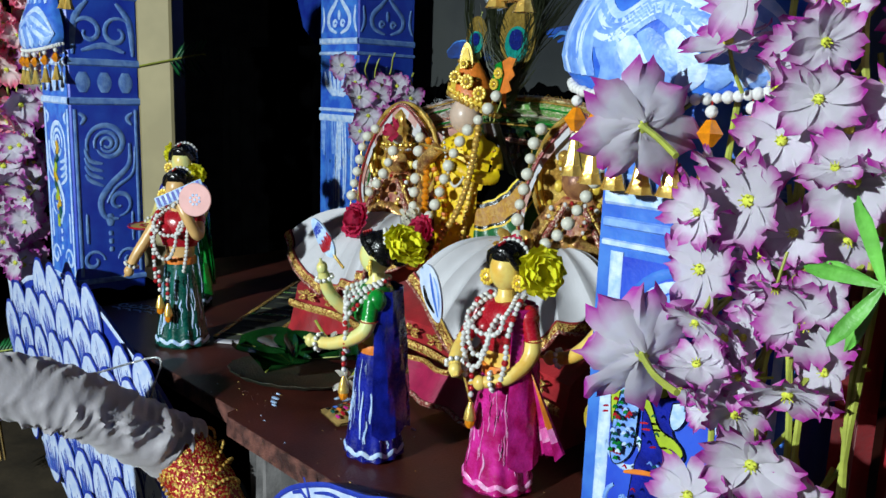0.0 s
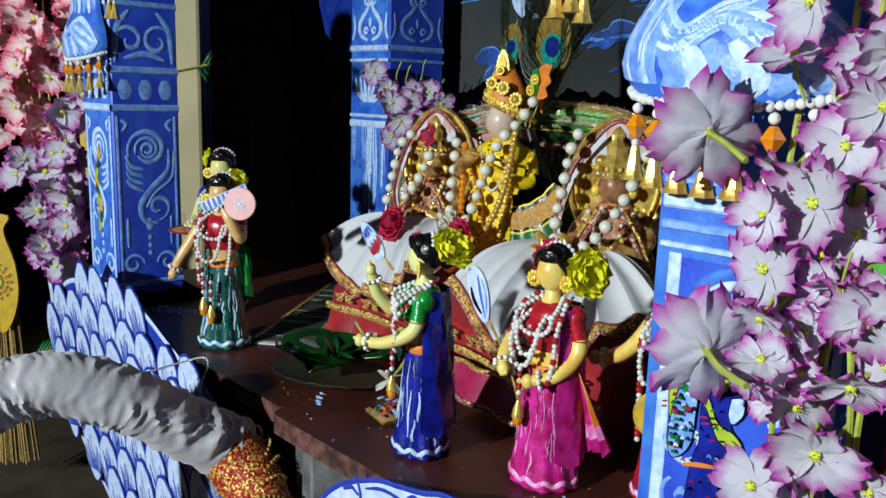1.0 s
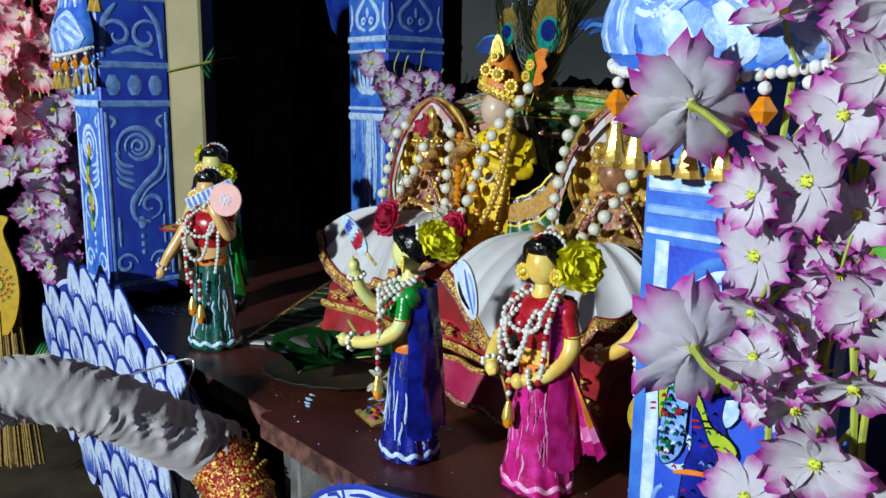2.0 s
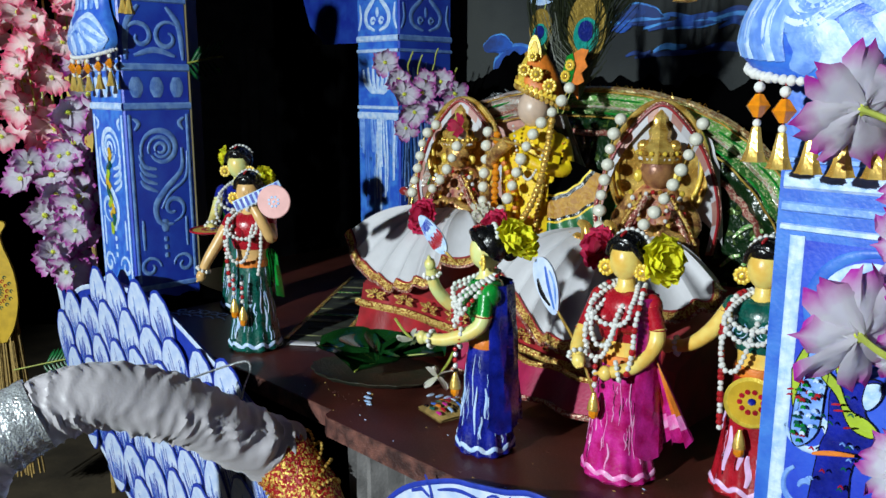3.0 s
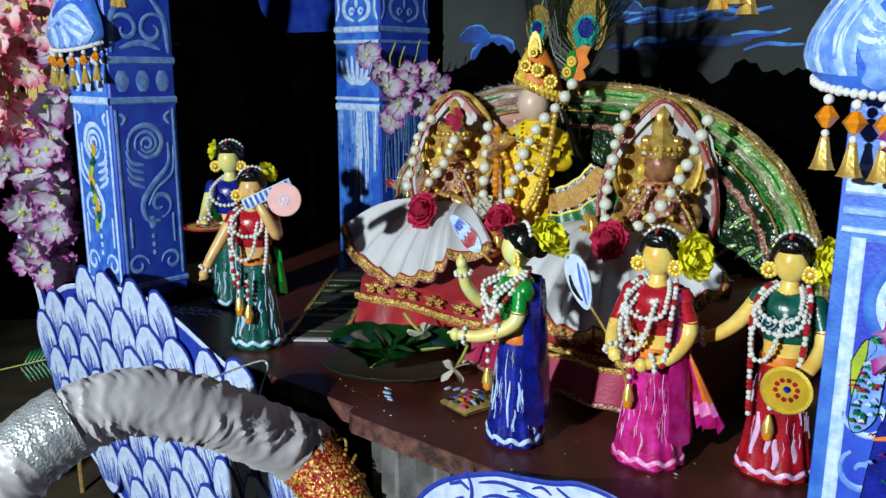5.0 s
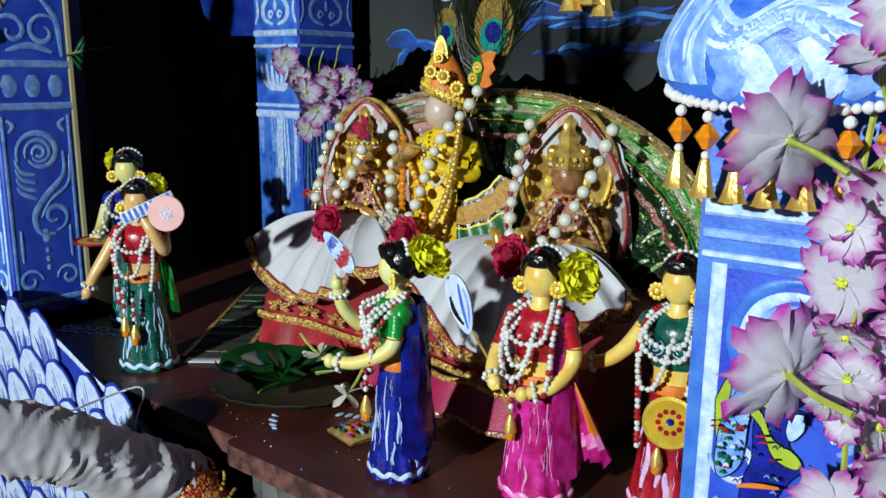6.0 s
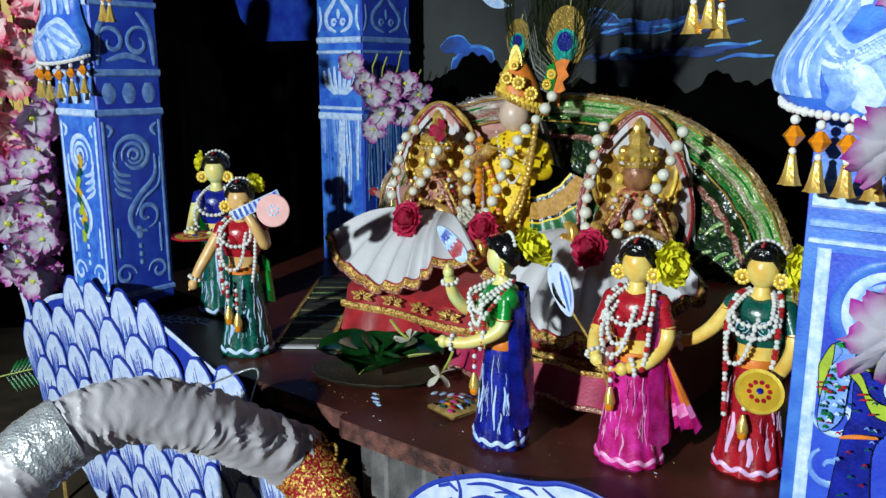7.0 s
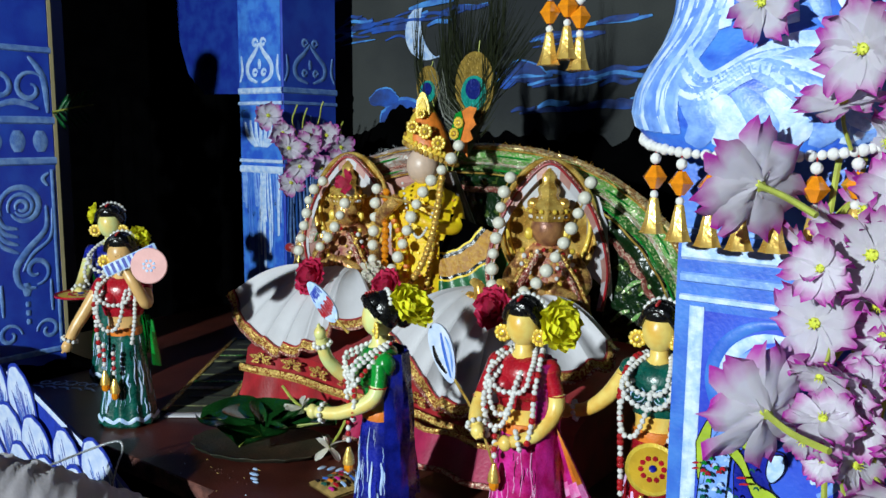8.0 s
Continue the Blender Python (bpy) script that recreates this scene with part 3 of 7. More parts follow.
def teardrop(b, f, w, z, hgt, line):
    g = (lambda x, y, h: f(x / w, y, h))
    for sg in (-1, 1):
        b.stroke(spline([(w * 0.5, z + hgt), (w * (0.5 + sg * 0.10), z + hgt * 0.78), (w * (0.5 + sg * 0.27), z + hgt * 0.45), (w * (0.5 + sg * 0.24), z + hgt * 0.15), (w * (0.5 + sg * 0.05), z)], 6), 0.009, g, line)
        b.stroke(spiral(w * (0.5 + sg * 0.09), z + hgt * 1.02, 0.007, 0.003, 0, 360, 10), 0.006, g, line)
        b.stroke(spline([(w * (0.5 + sg * 0.42), z + hgt * 0.7), (w * (0.5 + sg * 0.40), z + hgt * 0.3), (w * (0.5 + sg * 0.46), z + hgt * 0.02)], 5), 0.006, g, line)
        b.stroke(spiral(w * (0.5 + sg * 0.10), z + hgt * 0.25, 0.006, 0.003, 0, 360, 10), 0.006, g, line)
    b.stroke([(w * 0.5, z + hgt * (0.35 + 0.05 * i)) for i in range(6)], 0.008, g, line)


def lotus(parent, sc, d0, z0, hw, seed):
    """A swelling painted drape in front of the pillar's head, hung with a string of pearls."""
    prof = [(0.0, 0.87, 0.85), (0.006, 0.96, 0.95), (0.018, 1.0, 1.0), (0.032, 0.97, 0.96), (0.044, 0.88, 0.84), (0.056, 0.77, 0.68), (0.068, 0.70, 0.56), (0.10, 0.67, 0.50), (0.30, 0.67, 0.48)]

    def at(u, z, h):
        zz = max(0.0, min(z, 0.299))
        for (za, wa, da), (zb, wb, db) in zip(prof, prof[1:]):
            if za <= zz <= zb:
                t = (zz - za) / (zb - za)
                w, d = wa + (wb - wa) * t, da + (db - da) * t
                break
        a = math.pi * (1 - u)
        w, d = hw * w + h, 0.030 * d + h
        sag = 0.010 * (1 - math.sin(a)) * max(0, 1 - zz / 0.03)
        return (sc + w * math.cos(a), d0 - d * max(0.0, math.sin(a)) ** 0.8, z0 + zz + sag)
    b = Build()
    zs = [0.0, 0.003, 0.008, 0.014, 0.022, 0.03, 0.036, 0.042, 0.048, 0.055, 0.062, 0.070, 0.085, 0.1, 0.14, 0.2, 0.3]
    b.grid([[at(j / 24, z, 0) for j in range(25)] for z in zs], LOTUS_BLUE)
    b.cap([at(j / 24, 0.0, 0) for j in range(25)][::-1], BLUE)
    b.ob("drape", parent, "sky blue swelling drape painted with white swirls")
    b = Build()
    r = random.Random(seed)
    g = lambda x, y, h: at(min(max(x / 0.15, 0.0), 1.0), y, h + 0.0003)
    sw = lambda pts, n: spline([(x * 0.15, y) for x, y in pts], n)
    for k in range(9):
        x = 0.06 + 0.05 * k * 0.6
        b.stroke(sw([(x + 0.16, 0.29), (x + 0.14, 0.12), (x + 0.06, 0.07), (x, 0.035), (x + 0.02, 0.008)], 7), 0.020 if k % 3 == 0 else 0.012, g, (PALE, CHALK, PALE)[k % 3])
    for k in range(6):
        o = 0.007 * k
        b.stroke(sw([(0.30 + o, 0.052 - o * 0.8), (0.40, 0.036 - o * 0.3), (0.52, 0.046 - o * 0.2), (0.66, 0.052 - o), (0.80, 0.040 - o), (0.90, 0.018)], 7), 0.009, g, (CHALK, PALE)[k % 2])
    for k in range(7):
        b.stroke(sw([(0.34 + 0.07 * k, 0.030), (0.40 + 0.07 * k, 0.014), (0.36 + 0.075 * k, 0.003)], 5), 0.012, g, (PALE, CHALK)[k % 2])
    for k in range(5):
        x = 0.42 + 0.1 * k
        b.stroke(sw([(x, 0.28), (x + 0.05 * math.sin(k * 2), 0.13), (x - 0.05, 0.085), (x - 0.02, 0.060)], 6), 0.014, g, (CHALK, PALE)[k % 2])
    b.ob("painted_swirl", parent, "thick white and pale blue brush strokes")
    b = Build()
    for j in range(36):
        p = Vector(at(j / 35, 0.0, 0.002))
        b.ball(p + Vector((0, 0, -0.0012)), 0.0027 + 0.0003 * math.sin(j * 2.3), PEARL, 8, 6)
    b.ob("pearl_string", parent, "string of white pearls")
    return at


def tassel_parts():
    o = {}
    b = Build()
    b.ball((0, 0, -0.004), 0.0030, PEARL, 8, 6)
    b.ball((0, 0, -0.0225), 0.0023, PEARL, 8, 6)
    b.tube([(0, 0, 0.002), (0, 0, -0.026)], 0.0004, RED_BEAD, 5)
    o["pearl"] = b
    b = Build()
    for za, ra, zb, rb in ((-0.0075, 0.0022, -0.0135, 0.0066), (-0.0135, 0.0066, -0.0195, 0.0022)):
        b.lathe([(zb, rb), (za, ra)] if za > zb else [(za, ra), (zb, rb)], AMBER, 6)
    o["bead"] = b
    b = Build()
    b.lathe([(-0.0425, 0.0066), (-0.0415, 0.0058), (-0.036, 0.0043), (-0.029, 0.0030), (-0.0245, 0.0022), (-0.024, 0.0012)], GOLD, 14, wave=lambda a, z: 1 + 0.10 * math.cos(7 * a) * (1 if z < -0.04 else 0.4))
    o["bell"] = b
    return o


TP = tassel_parts()
TM = {k: mesh_of(v, k, k != "bead") for k, v in TP.items()}


def tassel(parent_m, label="tassel of pearl, amber bead and gold bell"):
    e = thing("tassel", parent_m, label, "tassel", "hanging tassels")
    for k, ob in TM.items():
        share(ob, k, e, Matrix(), {"pearl": "white pearls on a red thread", "bead": "faceted amber bead", "bell": "brass bell cap"}[k])
    return e


# front left pillar
pl, fF, fR, wF, wR = pillar(-0.58, -0.478, 0.035, 0.132, 0.75, "square cobalt blue pillar painted with pale scrolls, on dark cloth")
b = Build()
b.grid([[fF(0.02, 0.004, 0.0004), fF(0.98, 0.004, 0.0004)], [fF(0.02, 0.74, 0.0004), fF(0.98, 0.74, 0.0004)]], LOTUS_BLUE)
b.ob("front_ground", pl, "lighter blue painted front")
fF0 = fF
fF = lambda x, z, h: fF0(x, z, h + 0.0006)
for nm, f, w, line, fl in (("front_painting", fF, wF, CHALK, True), ("side_painting", fR, wR, PALE, False)):
    b = Build()
    for z, hg in ((0.028, 0.008), (0.278, 0.010), (0.330, 0.010), (0.420, 0.008)):
        bar(b, f, z, hg, line)
    scroll_panel(b, f, w, 0.04, 0.272, line, fl)
    g = (lambda x, y, h: f(x / w, y, h))
    for i in range(3):
        b.stroke([(w * (0.2 + 0.3 * i), 0.295 + 0.003 * k) for k in range(10)], 0.020, g, line)
    for i in range(2):
        b.stroke(spiral(w * (0.3 + 0.4 * i), 0.375, 0.022, 0.005, 200 - 160 * i, (-200 if i == 0 else 440)), 0.007, g, line)
        b.stroke(spline([(w * (0.08 + 0.84 * i), 0.345), (w * (0.12 + 0.76 * i), 0.39), (w * (0.3 + 0.4 * i), 0.415)], 6), 0.009, g, line)
    b.stroke(spline([(w * 0.2, 0.35), (w * 0.5, 0.358), (w * 0.8, 0.35)], 6), 0.008, g, line)
    b.ob(nm, pl, "pale blue painted scrollwork")
b = Build()
for i in range(9):
    z = 0.105 + i * 0.013
    b.stroke([(0.42 * wF + 0.006 * math.sin(i * 1.7), z), (0.44 * wF + 0.008 * math.sin(i), z + 0.008), (0.42 * wF + 0.006 * math.sin(i), z + 0.017)], 0.012, (lambda x, y, h: fF(x / wF, y, h + 0.0009)), (LIME, TEAL_PAINT, YELLOW_PAINT)[i % 3])
b.ob("painted_motif", pl, "small lime and green painted motif")
latL = lotus(pl, -0.53, 0.030, 0.348, 0.062, 3)
for j in range(7):
    p = Vector(latL(0.08 + 0.14 * j, 0.0, 0.002))
    tassel(ST @ Matrix.Translation(p + Vector((0, 0, -0.003))))
cl = thing("dark_cloth", ST, "crumpled dark grey cloth bunched at the pillar's foot", "cloth")
b = Build()
rows = []
for i in range(15):
    row = []
    for j in range(15):
        x, y = i / 14, j / 14
        edge = min(x, 1 - x, y, 1 - y) * 2
        row.append((-0.60 + 0.145 * x, 0.005 + 0.17 * y, 0.001 + max(0, min(1, edge * 2)) * (0.018 + 0.03 * abs(noise.noise(Vector((x * 4, y * 4, 1)))))))
    rows.append(row)
b.grid(rows, BLACK_MATTE)
b.grid([[(x, y, 0.0006) for x, y, z in r] for r in rows], BLACK_MATTE)
b.ob("folds", cl)

# rear pillar
pb, fF, fR, wF, wR = pillar(-0.53, -0.424, 0.478, 0.60, 0.95, "square blue pillar with white drop motif behind the throne")
b = Build()
b.grid([[fF(0.02, 0.004, 0.0004), fF(0.98, 0.004, 0.0004)], [fF(0.02, 0.94, 0.0004), fF(0.98, 0.94, 0.0004)]], LOTUS_BLUE)
b.ob("front_ground", pb, "lighter blue painted front")
fB0 = fF
fF = lambda x, z, h: fB0(x, z, h + 0.0006)
for nm, f, w, line in (("front_painting", fF, wF, CHALK), ("side_painting", fR, wR, PALE)):
    b = Build()
    for z, hg in ((0.255, 0.012), (0.272, 0.006), (0.366, 0.006), (0.384, 0.010)):
        bar(b, f, z, hg, line)
    teardrop(b, f, w, 0.402, 0.062, line)
    g = (lambda x, y, h: f(x / w, y, h))
    for i in range(7):
        t = (i - 3) / 3
        b.stroke(spline([(w * (0.5 + 0.12 * t), 0.298), (w * (0.5 + 0.30 * t), 0.315), (w * (0.5 + 0.36 * t), 0.350 - 0.012 * abs(t))], 5), 0.008, g, line)
    for i in range(16):
        x = w * (0.06 + 0.88 * i / 15)
        q = random.Random(i * 7 + int(w * 1e4))
        b.stroke([(x + 0.002 * math.sin(k * 0.8 + i), 0.258 - (0.012 + 0.016 * q.random()) * k) for k in range(4 + q.randrange(6))], q.uniform(0.004, 0.011), g, (line, SKY, PALE)[q.randrange(3)])
    b.ob(nm, pb, "pale painted drop and leaf motifs")

# right front pillar
pr, fF, fR, wF, wR = pillar(0.414, 0.528, 0.0, 0.105, 0.70, "square sky blue pillar painted with white swirls and a green motif")
b = Build()
b.grid([[fF(0.01, 0.004, 0.0004), fF(0.99, 0.004, 0.0004)], [fF(0.01, 0.69, 0.0004), fF(0.99, 0.69, 0.0004)]], SKY)
b.grid([[fF(0.15, 0.02, 0.0009), fF(0.90, 0.02, 0.0009)], [fF(0.15, 0.232, 0.0009), fF(0.90, 0.232, 0.0009)]], BLUE)
for z, hg, m in ((0.236, 0.004, CHALK), (0.246, 0.006, PALE), (0.258, 0.010, CHALK), (0.272, 0.004, PALE)):
    bar(b, fF, z, hg, m, 0.03, 0.99)
g = lambda x, y, h: fF(x / wF, y, h + 0.0010)
for x in (0.10, 0.13, 0.92):
    b.stroke([(wF * x, 0.004 + 0.023 * i) for i in range(11)], 0.0045, g, CHALK, taper=False)
for k, (r, m) in enumerate(((0.034, SKY), (0.027, CHALK), (0.020, PALE), (0.013, CHALK), (0.007, PALE))):
    b.stroke(spiral(wF * 0.47, 0.196, r, r * 0.8, 70, 290), 0.0075, g, m)
for k in range(4):
    b.stroke(spiral(wF * 0.62, 0.160, 0.034 - 0.007 * k, 0.030 - 0.007 * k, 120, -60), 0.006, g, (PALE, CHALK)[k % 2])
b.stroke(spline([(wF * 0.2, 0.172), (wF * 0.28, 0.166), (wF * 0.42, 0.172)], 6), 0.007, g, CHALK)
for k in range(7):
    z = 0.02 + 0.018 * k
    b.stroke(spiral(wF * (0.26 + 0.4 * (k % 2)), z, 0.014, 0.004, 30 * k, 30 * k + 400), 0.005, g, (CHALK, PALE, SKY)[k % 3])
b.ob("front_painting", pr, "white and pale blue swirls")
b = Build()
g2 = lambda x, y, h: (0.414 + x, -0.0020 - h, y)
lifts = []


def lay(h):
    lifts.append(1)
    o = 0.0001 * len(lifts)
    return lambda x, y, q: (x, -0.0020 - q * h - o, y)


def shape(pts, m):
    """A filled dab of paint with a thin dark outline."""
    o = spline(pts + pts[:1], 4)[:-1]
    f = lay(1.0)
    b.cap([f(x, y, 0.0004) for x, y in o], m)
    b.stroke(o + o[:1], 0.0008, lay(1.0), HAIR, 0.0005, False)


def dab(pts, w, m):
    b.stroke(spline(pts, 5), w, lay(1.0), m, 0.0006)


shape([(0.4556, 0.1618), (0.4661, 0.1639), (0.476, 0.1644), (0.4774, 0.1561), (0.4698, 0.1463), (0.4772, 0.1374), (0.477, 0.1318), (0.4719, 0.1246), (0.466, 0.108), (0.470, 0.06), (0.474, 0.02), (0.437, 0.02), (0.443, 0.06), (0.4485, 0.1169), (0.4523, 0.132), (0.4518, 0.1523)], NAVY_PAINT)
shape([(0.431, 0.1603), (0.4375, 0.175), (0.4436, 0.1714), (0.4369, 0.1573), (0.4364, 0.1388), (0.4329, 0.1401)], LIME)
shape([(0.4391, 0.1759), (0.4507, 0.1819), (0.451, 0.1677), (0.4494, 0.1516), (0.4474, 0.1282), (0.4379, 0.117), (0.4334, 0.1238), (0.4344, 0.1451), (0.4386, 0.1623)], PALE)
shape([(0.4461, 0.1664), (0.4558, 0.1589), (0.4624, 0.1463), (0.4721, 0.1425), (0.4772, 0.1374), (0.474, 0.1331), (0.4633, 0.1365), (0.4556, 0.1511), (0.4467, 0.1599)], LIME)
shape([(0.4542, 0.1784), (0.4591, 0.181), (0.4675, 0.174), (0.4652, 0.1636), (0.4544, 0.1637)], LIME)
shape([(0.4692, 0.1619), (0.4761, 0.1633), (0.4766, 0.1548), (0.4712, 0.1478), (0.4682, 0.1524)], CHALK)
motif_rng = random.Random(8)
for i in range(90):
    x, z = motif_rng.uniform(0.434, 0.450), motif_rng.uniform(0.120, 0.178)
    if inside((x, z), [(0.441, 0.177), (0.449, 0.180), (0.449, 0.150), (0.446, 0.128), (0.438, 0.119), (0.435, 0.126), (0.436, 0.146), (0.440, 0.163)]):
        dab([(x - 0.0012, z), (x, z + 0.0012), (x + 0.0014, z + 0.0002)], 0.0020, (GREEN_PAINT, TEAL_PAINT, CHALK, GREEN_PAINT, CHALK, RED_PAINT)[i % 6])
for i in range(26):
    x, z = motif_rng.uniform(0.446, 0.468), motif_rng.uniform(0.025, 0.155)
    dab([(x - 0.0014, z), (x, z + 0.0014), (x + 0.0014, z)], 0.0011, (TEAL_PAINT, PALE, RED_PAINT, TEAL_PAINT)[i % 4])
for x, z, l in ((0.4345, 0.152, 0.003), (0.4345, 0.149, 0.003), (0.4585, 0.150, 0.004), (0.4600, 0.147, 0.004), (0.4560, 0.170, 0.005), (0.4650, 0.139, 0.003)):
    dab([(x - l * 0.6, z - 0.0006), (x, z), (x + l * 0.6, z + 0.0005)], 0.0013, RED_PAINT)
dab([(0.4490, 0.1195), (0.458, 0.1225), (0.4700, 0.1250)], 0.0030, ORANGE_PAINT)
b.ob("painted_motif", pr, "lime, teal and navy painted motif")
latR = lotus(pr, 0.455, 0.0, 0.315, 0.067, 5)
for u in (0.213, 0.326, 0.417, 0.50, 0.583, 0.674, 0.787):
    p = Vector(latR(u, 0.0, 0.002))
    tassel(ST @ Matrix.Translation(p + Vector((0, 0, -0.003))))
for s, d, z in ((0.336, -0.006, 0.405), (0.346, -0.004, 0.408), (0.352, 0.0, 0.402), (-0.378, 0.0, 0.437), (-0.386, 0.004, 0.440), (-0.371, 0.004, 0.436)):
    tassel(ST @ Matrix.Translation((s, d, z)), "tassel of amber bead and gold bell on a long thread")
b = Build()
for s, d, z in ((0.336, -0.006, 0.405), (0.346, -0.004, 0.408), (0.352, 0.0, 0.402), (-0.378, 0.0, 0.437), (-0.386, 0.004, 0.440), (-0.371, 0.004, 0.436)):
    b.tube([(s, d, z), (s, d, 0.72)], 0.0004, PEARL, 5)
arch = thing("valance", ST, "narrow blue painted valance board above the stage front", "valance")
b.ob("thread", arch, "fine white threads")
b = Build()
b.box((-0.58, -0.012, 0.72), (0.53, 0.012, 0.80), BLUE, 0.003)
b.ob("valance_board", arch)


# ---- wings on the stage front ----
def feather(kind):
    """One painted feather: a blue rimmed scale with a pale field; the tip points up."""
    w, h = 0.036, 0.094
    out = [(w * math.sin(t) * (0.80 + 0.20 * math.cos(t)), h * 0.5 * math.cos(t) + (0.004 if math.cos(t) > 0.97 else 0)) for t in [math.pi * 2 * i / 26 for i in range(26)]]
    b = Build()
    b.plate(out, -0.0012, 0.0, FEATHER_BLUE)
    inn = [(x * 0.92, z * 0.94 - 0.0006) for x, z in out]
    b.plate(inn, -0.0017, -0.0011, FEATHER_WHITE)
    st = Build()
    r = random.Random(kind)
    for i in range(24):
        x = w * (-0.5 + i / 23) * 1.5
        l = h * r.uniform(0.22, 0.74) * (1 - 0.45 * abs(i - 11.5) / 11.5)
        st.stroke([(x * (0.70 + 0.28 * k / 4) + 0.0005 * math.sin(k + i), -h * 0.30 + l * k / 4) for k in range(5)], r.uniform(0.0006, 0.0017), lambda p, q, e: (p, -0.0018 - e, q), FEATHER_BLUE if i % 4 else SKY, 0.0003)
    return mesh_of(b, "feather"), mesh_of(st, "painted_streak")


FE = [feather(k) for k in range(4)]


def wing(outline, d, lean, label, first):
    e = thing("painted_wing", ST @ pose(0, d, 0), label, "wing", "stage front wings")
    b = Build()
    sm = spline(outline + outline[:1], 5)[:-1]
    b.plate(sm, 0.0, 0.006, FEATHER_BLUE)
    b.ob("wing_board", e)
    b = Build()
    b.stroke(sm + sm[:1], 0.007, lambda x, z, h: (x, -0.0006 - h, z), FEATHER_WHITE, 0.0008, False)
    b.ob("rim", e, "pale painted rim")
    zs = [z for x, z in outline]
    xs = [x for x, z in outline]
    k, z = 0, max(zs) + 0.01
    while z > min(zs) - 0.02:
        x = min(xs) + (0.031 if k % 2 else 0.0)
        while x < max(xs):
            if inside((x, z + 0.020), outline) and inside((x, z - 0.02), outline) or inside((x - 0.020, z + 0.022), outline) and inside((x - 0.02, z - 0.02), outline):
                a = lean + rng.uniform(-10, 10) - 30 * (x - first)
                fm, sm2 = FE[rng.randrange(4)]
                o = share(fm, "feather", e, pose(x, -0.0008 - 0.0016 * k, z, 3, a, 0) @ Matrix.Diagonal((rng.uniform(0.86, 1.12), 1, rng.uniform(0.92, 1.16), 1)))
                tagged(share(sm2, "painted_streak", o, Matrix()), kind="stuff")
            x += 0.062
        z -= 0.044
        k += 1
    return e


w1 = [(-0.655, -0.03), (-0.60, 0.012), (-0.545, 0.033), (-0.43, 0.050), (-0.33, 0.046), (-0.227, 0.013), (-0.137, -0.020), (-0.07, -0.07), (-0.085, -0.16), (-0.126, -0.24), (-0.25, -0.32), (-0.37, -0.30), (-0.47, -0.25), (-0.565, -0.195), (-0.63, -0.10)]
wing(w1, -0.004, -12, "blue and white painted feather wing board along the stage front", -0.35)
b = Build()
sp = spline([(-0.70, 0.085), (-0.672, 0.045), (-0.648, 0.0), (-0.64, -0.03)], 6)
b.plate(sp + [(x - 0.012 - 0.006 * i / len(sp) * (1 if i else 0), z) for i, (x, z) in reversed(list(enumerate(sp)))][:-1], -0.002, 0.003, FEATHER_WHITE, FEATHER_BLUE)
tagged(b.ob("feather_tip", m=ST @ pose(0, -0.002, 0)), "single pale painted feather tip standing beside the pillar", "feather")


